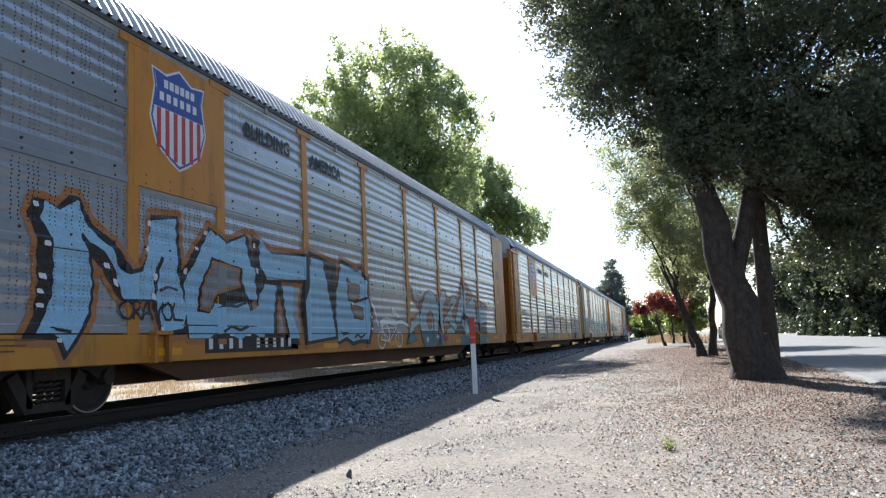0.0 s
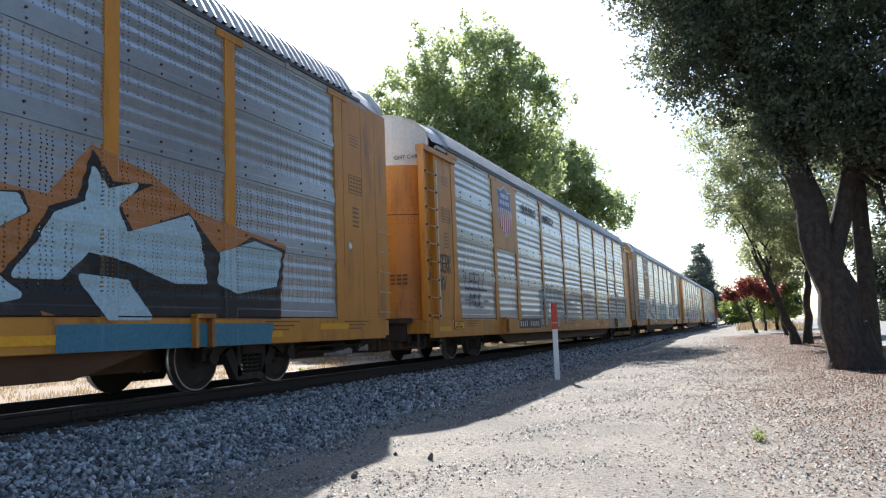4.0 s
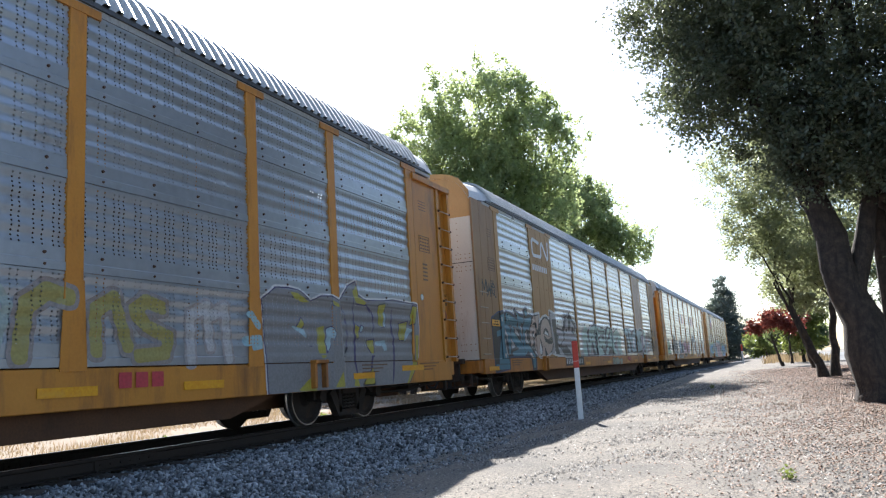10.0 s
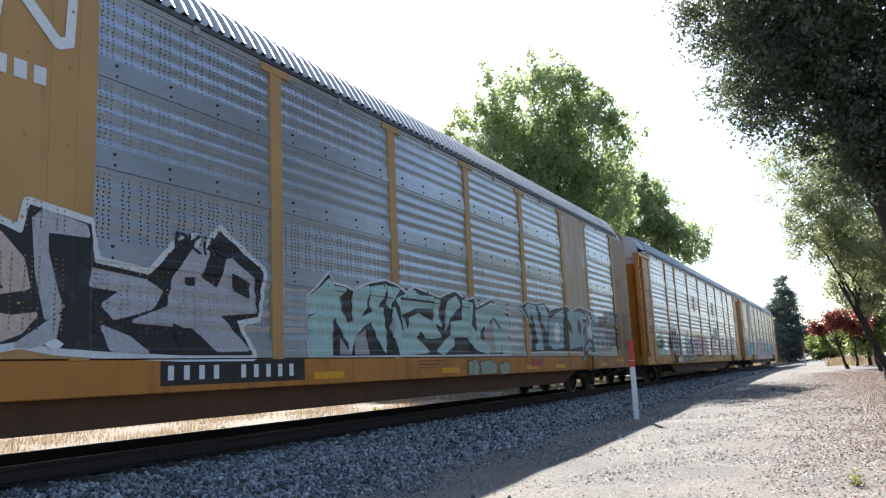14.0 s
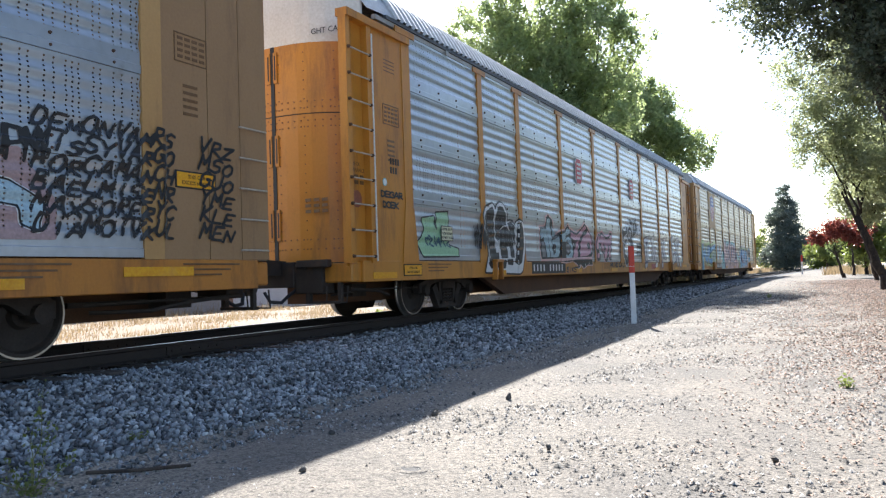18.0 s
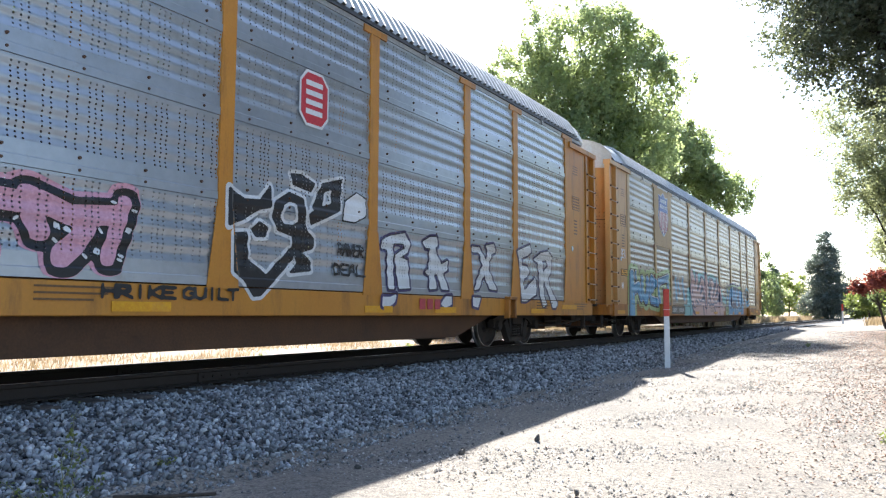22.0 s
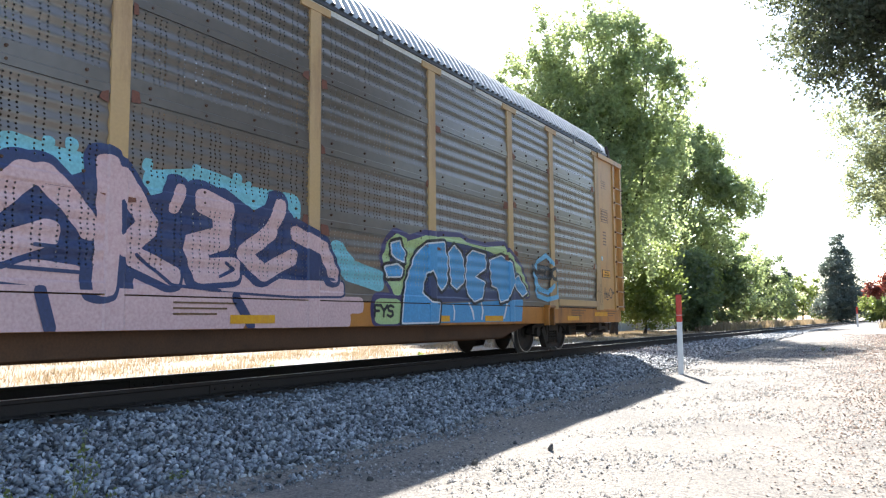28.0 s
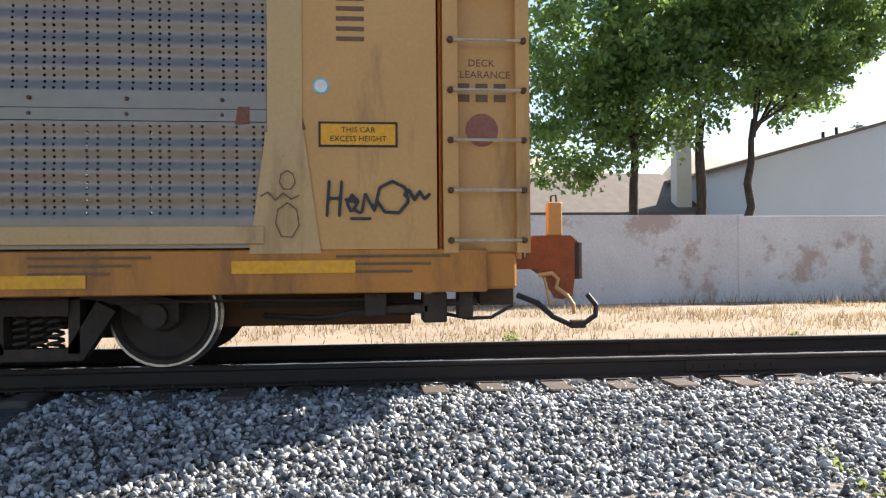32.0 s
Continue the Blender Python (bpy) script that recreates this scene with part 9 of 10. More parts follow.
    for i in range(8):
        part("stencil_bar", boxes((SIDE + 0.0105, SIDE + 0.014, 4.9 + 0.2 * i, 5.03 + 0.2 * i, 3.62, 3.80)), P_SWHITE, C, "white stencilled bar")
    # red octagon signs
    for u in (11.4, 17.4):
        q = [(u + 0.30 * a, 3.55 + 0.38 * b) for a, b in ((-1, -0.6), (-0.55, -1), (0.55, -1), (1, -0.6), (1, 0.6), (0.55, 1), (-0.55, 1), (-1, 0.6))]
        em = part("octagon_emblem", prism(bmesh.new(), q, "x", SIDE + 0.001, SIDE + 0.006), P_SWHITE, D, "red octagon emblem with white border")
        q2 = [(u + (a - u) * 0.9, 3.55 + (b - 3.55) * 0.9) for a, b in q]
        part("octagon_field", prism(bmesh.new(), q2, "x", SIDE + 0.0065, SIDE + 0.010), P_RED, em)
        for k in range(4):
            part("octagon_bar", boxes((SIDE + 0.0105, SIDE + 0.014, u - 0.18, u + 0.16, 3.72 - 0.13 * k, 3.79 - 0.13 * k)), P_SWHITE, em)


def lettering(parent, text, size, material, at, name="lettering", label="", rot=90, bold=0.0, align="LEFT"):
    cu = bpy.data.curves.new("text", "FONT")
    cu.body = text
    cu.size = size
    cu.extrude = 0.0012
    cu.offset = bold
    cu.resolution_u = 2
    cu.align_x = align
    ob = bpy.data.objects.new("text", cu)
    scene.collection.objects.link(ob)
    bpy.context.view_layer.update()
    me = bpy.data.meshes.new_from_object(ob.evaluated_get(bpy.context.evaluated_depsgraph_get()))
    bpy.data.objects.remove(ob)
    me.materials.clear()
    me.materials.append(material)
    o = part(name, me, None, parent, label)
    o.matrix_basis = pose(at[0], at[1], at[2], 90, 0, rot)
    return o


paint_cars()
for _k, _f, _c in CARS:
    if _k in "AB":
        lettering(_c, "BUILDING", 0.36, BLACK, (SIDE + 0.003, 7.72, 4.33), "slogan", "black capital letters", 90, 0.012)
        lettering(_c, "AMERICA", 0.36, BLACK, (SIDE + 0.003, 10.22, 4.33), "slogan", "black capital letters", 90, 0.012)

# ---- small things along the path ----
def build_marker(at, h, w, label):
    post = tagged(empty("marker_post", pose(at[0], at[1], at[2], 0, 0, 12)), label, "marker post", "marker posts by the track")
    part("shaft", boxes((-w / 2, w / 2, -0.02, 0.02, -0.2, h * 0.66), bevel=0.008), POSTW, post, "white plastic shaft")
    part("head", boxes((-w / 2 - 0.004, w / 2 + 0.004, -0.026, 0.026, h * 0.66, h), bevel=0.012), POSTR, post, "red-orange head")
    part("band", boxes((-w / 2 - 0.006, w / 2 + 0.006, -0.028, 0.028, h * 0.74, h * 0.745)), POSTW, post)


build_marker((-3.98, 16.0, 0.17), 1.64, 0.11, "white plastic marker post with a red head beside the track")
build_marker((-3.35, 72.0, 0.5), 1.7, 0.13, "white plastic marker post with a red head far down the track")

DARK_ROCK_AND_HOLE = mat("dark_rock_and_hole_shade", (0.12, 0.11, 0.10), 0.9, 0, (0.06, 0.055, 0.05), 20, 60, 0.8, 0.3)


def build_rocks():
    rng = np.random.default_rng(21)
    for k, (x, y, s) in enumerate(((-2.94, 6.81, 0.10), (-3.28, 5.95, 0.07), (-2.79, 5.27, 0.05), (-3.42, 7.04, 0.06), (-1.91, 5.08, 0.05), (-0.47, 5.21, 0.05), (-3.35, 6.1, 0.05), (-3.7, 5.0, 0.06), (-3.2, 4.0, 0.06), (-3.75, 2.75, 0.07), (-3.5, 3.2, 0.05), (-4.0, 2.4, 0.06))):
        me = stones_mesh("rock", np.zeros((1, 3)), np.array([s * 1.15]), DARK_ROCK_AND_HOLE, rng, 0.9)
        ob = new("rock", me)
        ob.location = (x, y, ground_z(x, y) + s * 0.3)
        tagged(ob, "dark stone lying on the dirt path", "rock", "stones on the path")


build_rocks()


def build_burrow():
    bm = bmesh.new()
    rings = []
    rng = random.Random(3)
    for r, z in ((0.13, -0.012), (0.09, 0.008), (0.06, 0.010), (0.045, 0.006), (0.02, 0.005)):
        rings.append([bm.verts.new((r * 1.25 * math.cos(a) * rng.uniform(0.85, 1.15), r * math.sin(a) * rng.uniform(0.85, 1.15), z * rng.uniform(0.7, 1.2))) for a in [6.2832 * i / 14 for i in range(14)]])
    for a, b in zip(rings, rings[1:]):
        for i in range(14):
            bm.faces.new((a[i], a[(i + 1) % 14], b[(i + 1) % 14], b[i]))
    bm.faces.new(rings[-1])
    me = mesh_of(bm, DIRT, "burrow")
    # nothing is dug: the dark middle imitates the shade inside the hole
    me.materials.append(DARK_ROCK_AND_HOLE)
    for p in me.polygons:
        if math.hypot(p.center.x / 1.25, p.center.y) < 0.05:
            p.material_index = 1
    ob = new("burrow", me)
    ob.location = (-2.55, 4.27, ground_z(-2.5, 4.27) + 0.004)
    tagged(ob, "low earth rim round a dark disc that imitates the shade in a burrow hole", "burrow")


build_burrow()
STEM = mat("weed_stem", (0.20, 0.20, 0.07), 0.7, 0, (0.15, 0.13, 0.05), 10, 40, 0.7, 0.1)


def build_weed(at, stems, n, size, seed, label):
    rng = random.Random(seed)
    nr = np.random.default_rng(seed)
    weed = tagged(empty("weed", pose(at[0], at[1], ground_z(at[0], at[1]))), label, "weed")
    bm = bmesh.new()
    pts = []
    for tx, ty, tz in stems:
        last = Vector((0, 0, -0.03))
        top = Vector((tx, ty, tz))
        for i in range(1, 8):
            t = i / 7
            c = Vector((tx * t ** 0.8, ty * t ** 0.8, tz * t)) + Vector((rng.uniform(-1, 1), rng.uniform(-1, 1), 0)) * 0.015
            rod(bm, last, c, 0.005 * (1.2 - t), 5, 0.005 * (1.1 - t))
            for k in range(max(1, n // (len(stems) * 7))):
                pts.append(last.lerp(c, rng.random()) + Vector((rng.uniform(-1, 1), rng.uniform(-1, 1), rng.uniform(-0.6, 0.8))) * size * 1.1)
            last = c
    part("stem_tuft", bm, STEM, weed, "thin branching stems")
    part("foliage", leaves_mesh("foliage", np.array([p[:] for p in pts]), size, LEAFY, nr), None, weed, "small pale green leaves")


build_weed((-4.42, 2.93), [(-0.35, 0.35, 0.62), (-0.55, -0.15, 0.28), (0.05, 0.25, 0.2), (-0.1, 0.1, 0.4), (0.1, -0.1, 0.12), (-0.3, 0.05, 0.18), (-0.2, 0.3, 0.35)], 300, 0.032, 1, "straggly green weed at the edge of the ballast")
build_weed((-4.8, 4.05), [(0.04, 0.05, 0.07), (-0.05, 0.03, 0.06), (0.0, -0.05, 0.08)], 60, 0.03, 2, "small green tuft among the stones")
for k, (x, y) in enumerate(((-0.08, 8.3), (0.75, 5.2), (-2.2, 26), (-11.6, 6.5), (-11.8, 12.5), (-12.2, 19), (-12, 2.2))):
    build_weed((x, y), [(0.06, 0.05, 0.1), (-0.06, 0.03, 0.09), (0.0, -0.06, 0.12), (0.08, -0.05, 0.07)], 90, 0.035 if x > -5 else 0.07, 10 + k, "low green weed in the dirt")
_st = bmesh.new()
tube(_st, [(-4.2, 3.15, 0.16), (-4.05, 3.4, 0.13), (-3.95, 3.75, 0.09)], 0.012, 6)
tagged(part("stick", _st, BARK), "bare brown stick lying beside the weed", "stick")
LITTER = mat("leaf_litter", (0.32, 0.20, 0.135), 0.7, 0, (0.12, 0.068, 0.045), 6, 40, 0.9, 0.0, None, 0.8)


def build_litter():
    nr = np.random.default_rng(31)
    n = 90000
    y = nr.uniform(3.0, 42.0, n)
    x = nr.normal(1.5, 1.5, n)
    keep = (x > -3.2) & (x < 3.5) & (nr.uniform(0, 1, n) < np.clip((y - 2) / 9, 0.1, 1))
    x, y = x[keep], y[keep]
    c = np.stack([x, y, np.array([ground_z(a, b) for a, b in zip(x, y)]) + nr.uniform(0.0, 0.025, len(x))], -1)
    nn = len(c)
    base = np.array([(-0.5, 0, 0.22), (0, -0.28, -0.05), (0.5, 0, 0.26), (0, 0.28, -0.05)])
    th = nr.uniform(0, 6.283, nn)
    s = nr.uniform(0.018, 0.05, nn) * (1 + c[:, 1] / 40)
    R = np.zeros((nn, 3, 3))
    R[:, 0, 0], R[:, 0, 1], R[:, 1, 0], R[:, 1, 1], R[:, 2, 2] = np.cos(th), -np.sin(th), np.sin(th), np.cos(th), 1
    v = np.einsum("nij,kj->nki", R, base) * s[:, None, None] + c[:, None, :]
    ob = new("leaf_litter", mesh_np("leaf_litter", v.reshape(-1, 3), np.arange(4 * nn).reshape(nn, 4), LITTER))
    tagged(ob, "dry brown fallen leaves on the ground under the trees", "leaf litter", kind="stuff")


build_litter()


def build_grass():
    nr = np.random.default_rng(41)
    n = 52000
    y = nr.uniform(-10, 60, n)
    x = -11.3 - nr.beta(1.1, 1.3, n) * 8.5
    clump = np.sin(x * 2.1 + y * 1.3) + np.sin(y * 0.7 - x) + nr.normal(0, 0.7, n)
    keep = clump > -0.4
    x, y, clump = x[keep], y[keep], clump[keep]
    m = len(x)
    h = nr.uniform(0.05, 0.17, m) * np.clip(0.7 + 0.3 * clump, 0.4, 1.5)
    h = np.where(x < -18.7, h * 2.0, h)
    z = np.array([ground_z(a, b) for a, b in zip(x, y)])
    th = nr.uniform(0, 6.283, m)
    w = 0.012
    dx, dy = np.cos(th), np.sin(th)
    bend = nr.uniform(-0.5, 0.5, (m, 2)) * h[:, None]
    v = np.stack([np.stack([x - dx * w, y - dy * w, z - 0.01], -1), np.stack([x + dx * w, y + dy * w, z - 0.01], -1), np.stack([x + bend[:, 0], y + bend[:, 1], z + h], -1)], 1)
    ob = new("dry_grass", mesh_np("dry_grass", v.reshape(-1, 3), np.arange(3 * m).reshape(m, 3), STRAW))
    tagged(ob, "dry straw-coloured grass strip beyond the track", "grass", kind="stuff")
    n = 14000
    y = nr.uniform(60, 170, n)
    x = np.where(nr.uniform(0, 1, n) < 0.6, nr.uniform(-14, -10.5, n), nr.uniform(-1.5, 3.2, n))
    h = nr.uniform(0.2, 0.7, n)
    th = nr.uniform(0, 6.283, n)
    w = 0.06
    dx, dy = np.cos(th), np.sin(th)
    v = np.stack([np.stack([x - dx * w, y - dy * w, np.full(n, 0.35)], -1), np.stack([x + dx * w, y + dy * w, np.full(n, 0.35)], -1), np.stack([x + nr.uniform(-0.2, 0.2, n), y, 0.5 + h], -1)], 1)
    ob = new("tall_grass", mesh_np("tall_grass", v.reshape(-1, 3), np.arange(3 * n).reshape(n, 3), STRAW))
    tagged(ob, "tall dry grass far along the track", "grass", kind="stuff")


build_grass()

# ---- houses and hills beyond the wall ----
STUCCO = mat("pale_stucco", (0.62, 0.66, 0.72), 0.85, 0, (0.54, 0.58, 0.64), 0.4, 25, 0.8, 0.15)
CREAM = mat("cream_stucco", (0.66, 0.64, 0.58), 0.85, 0, (0.56, 0.54, 0.48), 0.4, 25, 0.8, 0.15)
SHINGLE = mat("brown_shingle", (0.20, 0.16, 0.13), 0.9, 0, (0.12, 0.095, 0.08), 2, 30, 0.8, 0.5)
GLASS = mat("dark_window", (0.05, 0.06, 0.07), 0.1, 0.0, (0.04, 0.045, 0.05), 1, 10, 0.5, 0.0)


def build_house(x0, x1, y0, y1, z_eave, z_top, ridge, wall_m, label, windows=(), chimney=None, pipes=()):
    """Gabled house; ridge: along which axis the roof runs."""
    h = tagged(empty("house", pose(x0, y0, 0.3)), label, "house")
    W, L = x1 - x0, y1 - y0
    ze, zt = z_eave - 0.3, z_top - 0.3
    bm = boxes((0, W, 0, L, 0, ze))
    if ridge == "x":
        prism(bm, [(0, ze), (L, ze), (L / 2, zt)], "x", 0, W)
    else:
        prism(bm, [(0, ze), (W, ze), (W / 2, zt)], "y", 0, L)
    part("wall", bm, wall_m, h)
    bm = bmesh.new()
    o, t = 0.35, 0.14
    if ridge == "x":
        k = (zt - ze) / (L / 2)
        prism(bm, [(-o, ze - o * k), (L / 2, zt), (L + o, ze - o * k), (L + o, ze - o * k + t), (L / 2, zt + t), (-o, ze - o * k + t)], "x", -o, W + 0.06)
    else:
        k = (zt - ze) / (W / 2)
        prism(bm, [(-o, ze - o * k), (W / 2, zt), (W + o, ze - o * k), (W + o, ze - o * k + t), (W / 2, zt + t), (-o, ze - o * k + t)], "y", -o, L + o)
    part("roof", bm, SHINGLE, h, "brown shingle roof")
    for y, z, w, hh in windows:
        win = part("window", boxes((W - 0.05, W + 0.02, y - w / 2, y + w / 2, z, z + hh)), GLASS, h, "dark window pane")
        part("window_frame", boxes((W + 0.02, W + 0.05, y - w / 2 - 0.08, y - w / 2, z - 0.08, z + hh + 0.08), (W + 0.02, W + 0.05, y + w / 2, y + w / 2 + 0.08, z - 0.08, z + hh + 0.08), (W + 0.02, W + 0.05, y - w / 2, y + w / 2, z + hh, z + hh + 0.08), (W + 0.02, W + 0.05, y - w / 2, y + w / 2, z - 0.08, z)), CREAM, win)
    if chimney:
        cx, cy, top = chimney
        part("chimney", boxes((cx - 0.35, cx + 0.35, cy - 0.35, cy + 0.35, ze - 0.5, top - 0.3), (cx - 0.42, cx + 0.42, cy - 0.42, cy + 0.42, top - 0.5, top - 0.3)), CREAM, h, "plastered chimney")
    for px, py, pz in pipes:
        part("vent_pipe", rod(bmesh.new(), (px, py, pz - 1.2), (px, py, pz), 0.07, 8), IRON, h)
    return h


build_house(-42, -30, 15.4, 27.6, 5.35, 7.0, "x", STUCCO, "pale blue stucco house with a broad gable behind the wall", pipes=((11.0, 3.9, 6.5), (11.0, 4.5, 6.7)))
build_house(-44, -34, 4.0, 15.0, 3.6, 5.8, "y", CREAM, "cream house with a brown roof behind the trees", windows=((3.0, 1.2, 1.6, 1.0),), chimney=(9.4, 10.6, 8.0))
build_house(-62, -50, 62, 71, 5.3, 7.5, "x", CREAM, "cream two-storey house with a brown roof", windows=((2.5, 3.2, 1.4, 0.9), (5.8, 3.2, 1.4, 0.9)))
build_house(-62, -50, 73, 82, 5.0, 7.0, "x", CREAM, "cream two-storey house with a brown roof", windows=((2.5, 3.2, 1.4, 0.9), (5.8, 3.2, 1.4, 0.9)))
build_house(-46, -36, 92, 108, 4.0, 6.0, "y", CREAM, "cream house glimpsed between the trees")
HILL = mat("dry_hill", (0.42, 0.35, 0.26), 0.95, 0, (0.30, 0.25, 0.18), 0.01, 0.2, 0.8, 0.0)


def build_hill():
    verts, faces = [], []
    n, m = 60, 7
    for i in range(n):
        az = radians(20 + 70 * i / (n - 1))
        ridge = 104 + 14 * math.sin(i * 0.55) + 8 * math.sin(i * 1.3 + 1) + 5 * math.sin(i * 2.9)
        fade = min(1, i / 10, (n - 1 - i) / 10)
        for j in range(m):
            d = 500 + 75 * j
            z = ridge * fade * math.sin(math.pi / 2 * j / (m - 1)) + 4 * math.sin(i * 1.7 + j * 2.1) * (0 < j < m - 1)
            verts.append((-d * math.sin(az), d * math.cos(az), z))
    for i in range(n - 1):
        for j in range(m - 1):
            faces.append((i * m + j, i * m + j + 1, (i + 1) * m + j + 1, (i + 1) * m + j))
    ob = new("hill", mesh_np("hill", np.array(verts), np.array(faces), HILL, True))
    tagged(ob, "dry golden hills on the horizon", "hill", kind="structure")


build_hill()

# ---- utility pole and the saloon car on the road ----
_pl = tagged(empty("utility_pole", pose(2.2, 18.6, 0.2)), "tall brown wooden utility pole beside the tree", "utility pole")
part("shaft", rod(bmesh.new(), (0, 0, -0.3), (0, 0, 10.5), 0.185, 14, 0.14), BARK, _pl, "round wooden shaft")
part("crossarm", boxes((-1.1, 1.1, -0.06, 0.06, 9.7, 9.83), bevel=0.01), BARK, _pl)
CARPAINT = mat("car_paint", (0.10, 0.115, 0.115), 0.3, 0.5, (0.085, 0.10, 0.10), 2, 30, 0.5, 0.0)
LAMP = mat("headlight_lens", (0.85, 0.85, 0.82), 0.15, 0.0, (0.8, 0.8, 0.78), 5, 20, 0.5, 0.0)


def build_saloon():
    """Length along y, front towards -y."""
    v = tagged(empty("saloon_car"), "dark grey-green saloon car driving along the road", "car")
    bm = bmesh.new()
    prism(bm, [(-2.2, 0.30), (-2.25, 0.55), (-2.15, 0.72), (-1.1, 0.90), (1.35, 0.95), (2.2, 0.88), (2.28, 0.55), (2.2, 0.28)], "x", -0.88, 0.88)
    bmesh.ops.bevel(bm, geom=list(bm.edges), offset=0.05, segments=2, affect="EDGES")
    part("body", bm, CARPAINT, v)
    bm = bmesh.new()
    prism(bm, [(-1.15, 0.88), (-0.35, 1.36), (0.75, 1.40), (1.5, 0.93)], "x", -0.72, 0.72)
    bmesh.ops.bevel(bm, geom=list(bm.edges), offset=0.06, segments=2, affect="EDGES")
    part("cabin", bm, CARPAINT, v)
    bm = bmesh.new()
    q = [(-0.66, -1.08, 0.94), (0.66, -1.08, 0.94), (0.62, -0.42, 1.335), (-0.62, -0.42, 1.335)]
    f = [bm.verts.new((a, b - 0.03, c + 0.012)) for a, b, c in q]
    bm.faces.new(f)
    part("windscreen", bm, GLASS, v, "dark glass windscreen")
    for s in (-1, 1):
        bm = boxes((min(s * 0.715, s * 0.73), max(s * 0.715, s * 0.73), -0.75, 1.1, 0.98, 1.28))
        part("side_window", bm, GLASS, v, "dark side glass")
        part("headlight", boxes((min(s * 0.45, s * 0.82), max(s * 0.45, s * 0.82), -2.27, -2.2, 0.58, 0.70), bevel=0.015), LAMP, v, "clear headlight")
        part("mirror", boxes((min(s * 0.86, s * 1.02), max(s * 0.86, s * 1.02), -0.85, -0.7, 0.9, 1.03), bevel=0.02), CARPAINT, v)
        for y in (-1.4, 1.4):
            w = part("wheel", lathe(bmesh.new(), [(-0.1, 0.2), (-0.1, 0.31), (0.1, 0.31), (0.1, 0.2), (0.07, 0.18)], 20), BLACK, v, "black tyre")
            w.location = (s * 0.80, y, 0.31)
            part("rim", rod(bmesh.new(), (s * 0.06, 0, 0), (s * 0.108, 0, 0), 0.19, 12), STEEL, w)
    part("grille", boxes((-0.42, 0.42, -2.275, -2.22, 0.52, 0.66)), BLACK, v)
    part("bumper", boxes((-0.86, 0.86, -2.31, -2.1, 0.30, 0.48), bevel=0.04), CARPAINT, v)
    return v


SALOON = build_saloon()

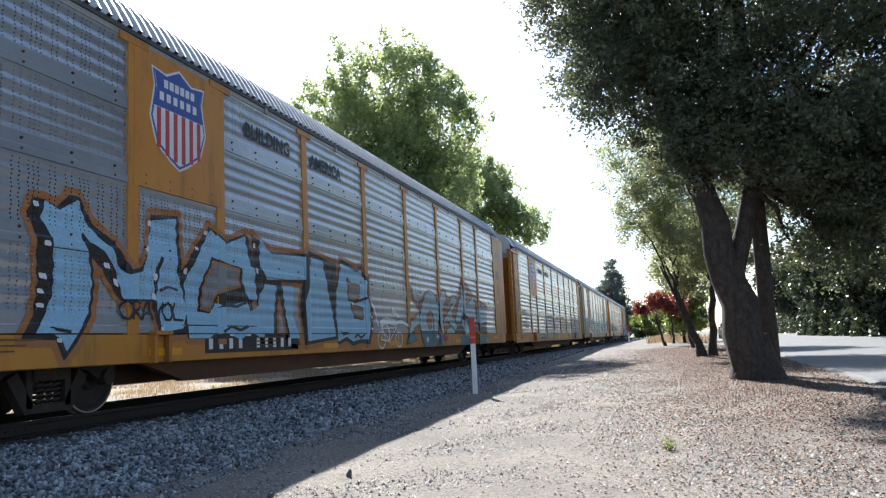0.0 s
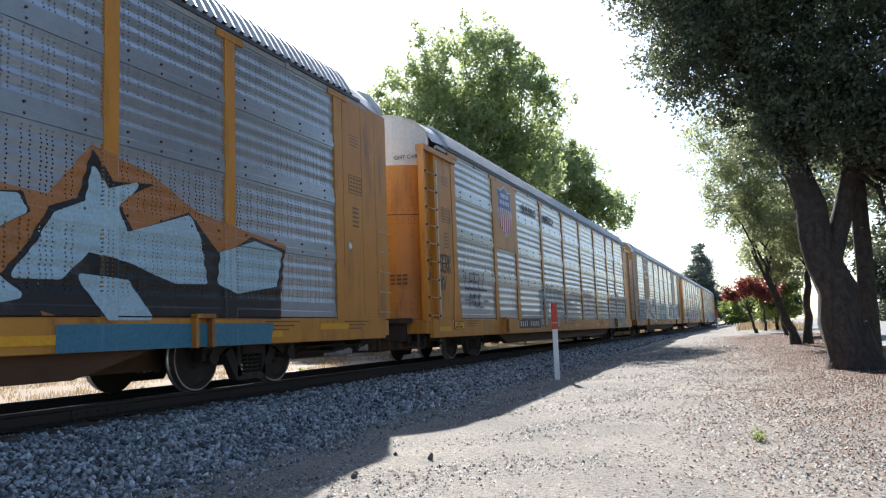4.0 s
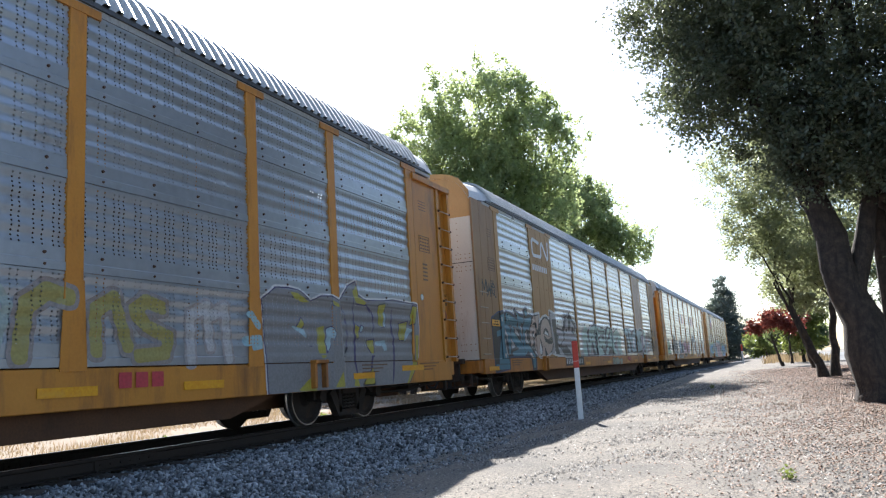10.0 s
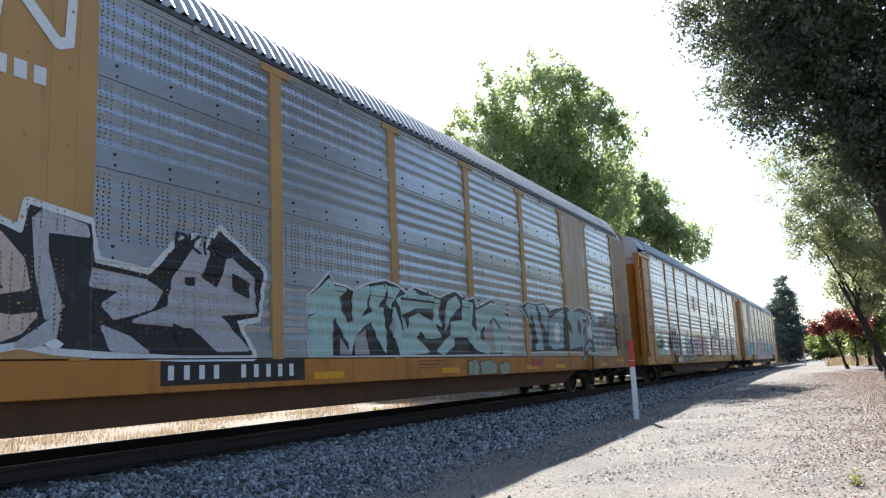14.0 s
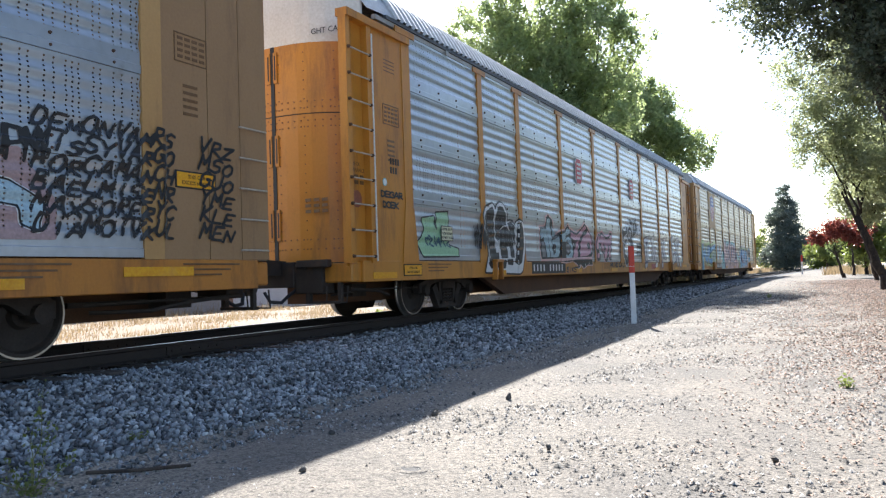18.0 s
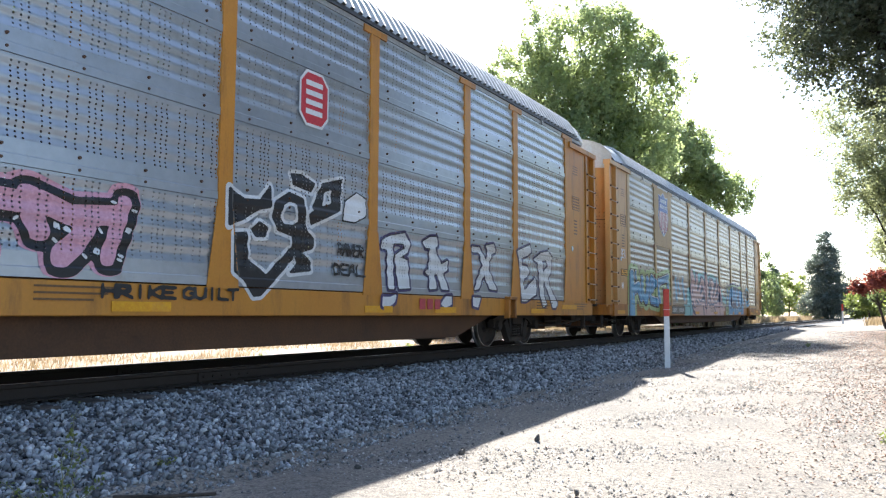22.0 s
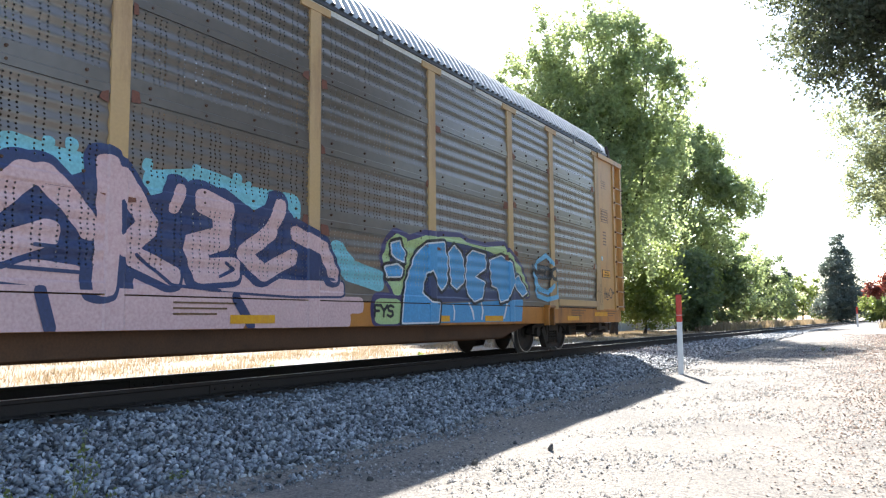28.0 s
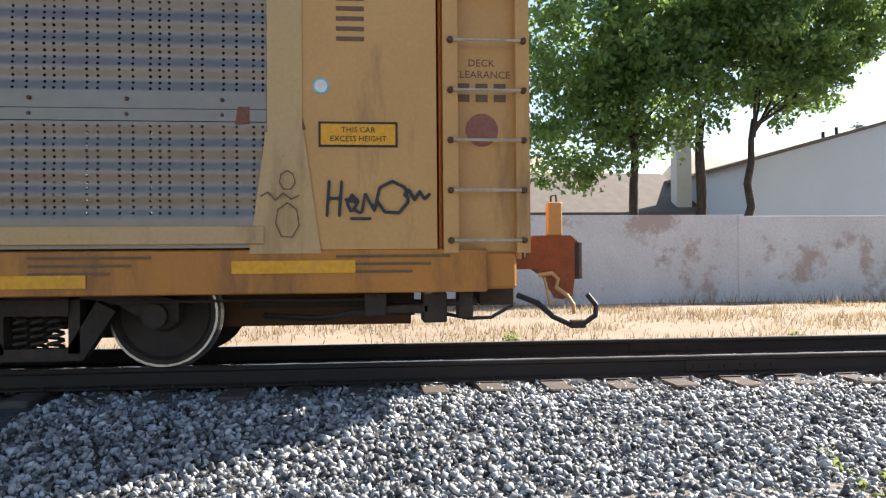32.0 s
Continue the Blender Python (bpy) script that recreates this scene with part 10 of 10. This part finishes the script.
# ---- signs and lettering on the wagon ends ----
P_CARD = spray("card_cream", (0.72, 0.70, 0.48))
P_FRED = spray("faded_red_mark", (0.30, 0.10, 0.06))
def build_marks():
    X = SIDE + 0.0
    for key, front, c in CARS:
        for e in ((1,) if key == "A" else (0, 1)):
            u0 = LENGTH[key] - 1.68 if e else 1.02
            sx = SIDE - 0.004
            on_sill = key in "BD" and not e
            if on_sill or key in "CE":
                sx2, ua, za = (SIDE + 0.001, 1.55, 0.73) if on_sill else (sx, u0, 1.79)
                sg = part("sign", boxes((sx2, sx2 + 0.008, ua, ua + 0.62, za, za + 0.2)), BLACK, c, "yellow warning sign with black border")
                part("sign_face", boxes((sx2 + 0.0085, sx2 + 0.011, ua + 0.018, ua + 0.602, za + 0.018, za + 0.182)), P_YEL, sg)
                lettering(sg, "THIS CAR", 0.062, P_BLK, (sx2 + 0.0125, ua + 0.31, za + 0.115), "sign_text", "", 90, 0, "CENTER")
                lettering(sg, "EXCESS HEIGHT", 0.062, P_BLK, (sx2 + 0.0125, ua + 0.31, za + 0.045), "sign_text", "", 90, 0, "CENTER")
            if key != "C":
                cp = SIDE - 0.098
                uc = LENGTH[key] - 0.37 if e else 0.36
                for k, tx in enumerate(("DECK", "CLEARANCE")):
                    lettering(c, tx, 0.085, P_BROWN, (cp, uc, 2.47 - 0.095 * k), "stencil", "brown stencilled letters", 90, 0, "CENTER")
                for k in range(2):
                    for q in range(3):
                        part("stencil_bar", boxes((cp - 0.001, cp + 0.003, uc - 0.2 + 0.15 * q, uc - 0.1 + 0.15 * q, 2.27 - 0.09 * k, 2.33 - 0.09 * k)), P_BROWN, c)
                part("round_mark", rod(bmesh.new(), (cp - 0.001, uc, 1.95), (cp + 0.004, uc, 1.95), 0.135, 20), P_FRED, c, "round faded red mark")
                part("round_sticker", rod(bmesh.new(), (sx, u0 + 0.02, 2.27), (sx + 0.005, u0 + 0.02, 2.27), 0.065, 18), P_TURQ, c, "round green and white sticker")
                part("sticker_face", rod(bmesh.new(), (sx + 0.005, u0 + 0.02, 2.27), (sx + 0.0075, u0 + 0.02, 2.27), 0.05, 18), P_SWHITE, c)
            # framed data block and lines of small print as bars
            b0 = u0 + 0.02
            fr = boxes((sx, sx + 0.004, b0, b0 + 0.5, 3.23, 3.245), (sx, sx + 0.004, b0, b0 + 0.5, 3.555, 3.57), (sx, sx + 0.004, b0, b0 + 0.015, 3.245, 3.555), (sx, sx + 0.004, b0 + 0.485, b0 + 0.5, 3.245, 3.555))
            part("data_frame", fr, P_BROWN, c, "dark framed data block")
            for k in range(4):
                for q in range(4):
                    part("print_bar", boxes((sx, sx + 0.003, b0 + 0.05 + 0.11 * q, b0 + 0.13 + 0.11 * q, 3.28 + 0.07 * k, 3.315 + 0.07 * k)), P_BROWN, c)
            for k in range(5):
                part("print_bar", boxes((sx, sx + 0.003, b0 + 0.12, b0 + 0.34, 2.95 - 0.08 * k, 2.985 - 0.08 * k)), P_BROWN, c)
            for k in range(4):
                part("print_bar", boxes((sx, sx + 0.003, b0 + 0.06, b0 + 0.40, 4.3 - 0.06 * k, 4.315 - 0.06 * k)), P_BROWN, c)
        # small print on the sill
        for u in (2.4, 8.0 if key == "A" else 13.6, 24.9, 27.2):
            for k in range(3):
                part("print_bar", boxes((SIDE + 0.0105, SIDE + 0.013, u, u + 0.9 - 0.15 * k, 0.92 - 0.06 * k, 0.94 - 0.06 * k)), P_BROWN, c)
        # jacking brackets on the sill
        for u in (5.4, 23.5):
            part("sill_bracket", boxes((SIDE - 0.02, SIDE + 0.10, u - 0.18, u - 0.12, 0.60, 1.0), (SIDE - 0.02, SIDE + 0.10, u + 0.12, u + 0.18, 0.60, 1.0), (SIDE - 0.02, SIDE + 0.12, u - 0.18, u + 0.18, 0.97, 1.03), bevel=0.01), YELD, c, "box bracket on the sill")
        if key == "D":
            card = part("card", boxes((SIDE + 0.016, SIDE + 0.019, 2.92, 3.38, 1.36, 1.64)), P_BLK, c, "pale repair card with black lettering")
            part("card_face", boxes((SIDE + 0.0195, SIDE + 0.021, 2.935, 3.365, 1.375, 1.625)), P_CARD, card)
            for k, tx in enumerate(("HOME SHOP", "FOR REPAIR", "DO NOT LOAD")):
                lettering(card, tx, 0.072, P_BLK, (SIDE + 0.0225, 3.15, 1.555 - 0.078 * k), "card_text", "", 90, 0, "CENTER")
            for k in range(2):
                for h in range(4 - k):
                    part("number_bar", boxes((SIDE - 0.004, SIDE - 0.001, 1.22 + 0.08 * h, 1.27 + 0.08 * h, 2.58 - 0.15 * k, 2.69 - 0.15 * k)), P_BLK, c)
        for e in (0, 1):
            yy = 0.13 + 0.55 * 0.5 ** 2.6 - 0.01
            for k in range(3):
                for h in range(3):
                    if key != "C" and e == 0:
                        o = part("print_bar", boxes((0.55 + 0.14 * h, 0.66 + 0.14 * h, 0.0, 0.004, 1.95 - 0.09 * k, 2.0 - 0.09 * k)), P_BROWN, c)
                        o.matrix_basis = pose(0, yy - 0.012 + 0.03 * (h - 1), 0, 0, 0, 0)
        # front door lettering
        if key in "BD":
            t = lettering(c, "EXCESS HEIGHT CAR", 0.13, P_BLK, (0.25, 0.10, 4.62), "stencil", "black letters", 0, 0)
            t.matrix_basis = pose(0.05, 0.128, 4.62, 90, 0, 8)
    E = CARS[4][2]
    paint(E, [("H", 27.3, 27.42, 1.25, 1.52, 0.02), ("q", 27.46, 27.58, 1.27, 1.42, 0), ("N", 27.58, 27.7, 1.28, 1.42, 0.02), ("O", 27.70, 27.95, 1.27, 1.52, 0), ("~", 27.92, 28.12, 1.36, 1.46, 0), ("-", 27.5, 27.65, 1.22, 1.23, 0)], [(P_BLK, 0.012, 0, 0)], "looping dark tag on the end plate", cell=0.016)
    paint(E, [("O", 26.92, 27.1, 1.08, 1.35, 0), ("O", 26.95, 27.07, 1.45, 1.6, 0), ("~", 26.8, 27.1, 1.36, 1.44, 0), ("o", 26.96, 27.0, 1.7, 1.72, 0)], [(P_BROWN, 0.006, 0, 0)], "thin outline doodle", cell=0.012, lift_x=0.024)
    post = part("coupler_post", boxes((0.08, 0.2, 29.22, 29.36, 1.13, 1.46), bevel=0.012), TAN, E, "pale upright post on the coupler")
    part("post_loop", tube(bmesh.new(), [(0.14, 29.26, 1.45), (0.14, 29.26, 1.52), (0.14, 29.31, 1.53), (0.14, 29.32, 1.45)], 0.012, 6), IRON, post)
    part("cut_lever", tube(bmesh.new(), [(0.2, 29.12, 0.74), (0.2, 29.25, 0.76), (0.2, 29.31, 0.70), (0.2, 29.29, 0.62), (0.2, 29.40, 0.54), (0.2, 29.46, 0.45), (0.2, 29.47, 0.36)], 0.022, 7), PALE, E, "pale bent uncoupling lever")
    part("hose_bracket", tube(bmesh.new(), [(0.2, 29.17, 0.72), (0.2, 29.2, 0.6), (0.2, 29.22, 0.46), (0.2, 29.3, 0.47)], 0.016, 6), PALE, E)
    part("air_hose", tube(bmesh.new(), [(0.2, 28.9, 0.55), (0.2, 29.1, 0.47), (0.2, 29.25, 0.34), (0.2, 29.42, 0.26), (0.2, 29.56, 0.26), (0.2, 29.68, 0.34), (0.2, 29.69, 0.44), (0.2, 29.6, 0.55)], 0.028, 8), BLACK, E, "black rubber air hose hanging in a loop")
    part("hose_joint", boxes((0.16, 0.24, 29.42, 29.58, 0.22, 0.30), bevel=0.012), IRON, E)
    for k, (ua, ub, za, zb) in enumerate(((27.42, 27.60, 0.44, 0.63), (27.60, 27.95, 0.46, 0.53), (27.9, 28.1, 0.38, 0.63), (28.2, 28.32, 0.42, 0.63))):
        part("brake_bracket", boxes((1.0, 1.26, ua, ub, za, zb), bevel=0.012), IRON, E, "black bracket hanging from the end sill")
    bm = bmesh.new()
    tube(bm, [(1.2, 25.4, 0.575), (1.2, 26.6, 0.58), (1.2, 27.45, 0.575)], 0.013, 6)
    part("brake_rod", bm, IRON, E, "long thin brake rod")
    bm = bmesh.new()
    tube(bm, [(1.1, 28.1, 0.44), (1.1, 28.3, 0.40), (1.05, 28.5, 0.40), (1.0, 28.7, 0.50)], 0.016, 6)
    part("brake_hose", bm, BLACK, E, "thin black brake hose")


build_marks()

# ---- what moves: the train rolls by, its wheels turn, a car drives up the road ----
def motions():
    for key, front, car in CARS:
        walk(car, [(t, pose(-8.1, front - run(t), RAIL_TOP)) for t in [i * 1.0 for i in range(33)]])
    for w in WHEELS:
        x, y, z = w.location
        rows = []
        for i in range(321):
            rows.append((i / 10, pose(x, y, z, math.degrees(run(i / 10) / 0.457))))
        walk(w, rows)
    rows = []
    for i in range(33):
        y = 73 - 14.0 * i
        rows.append((float(i), pose(5.4, y, lift(y) + 0.045)))
    walk(SALOON, rows)


motions()
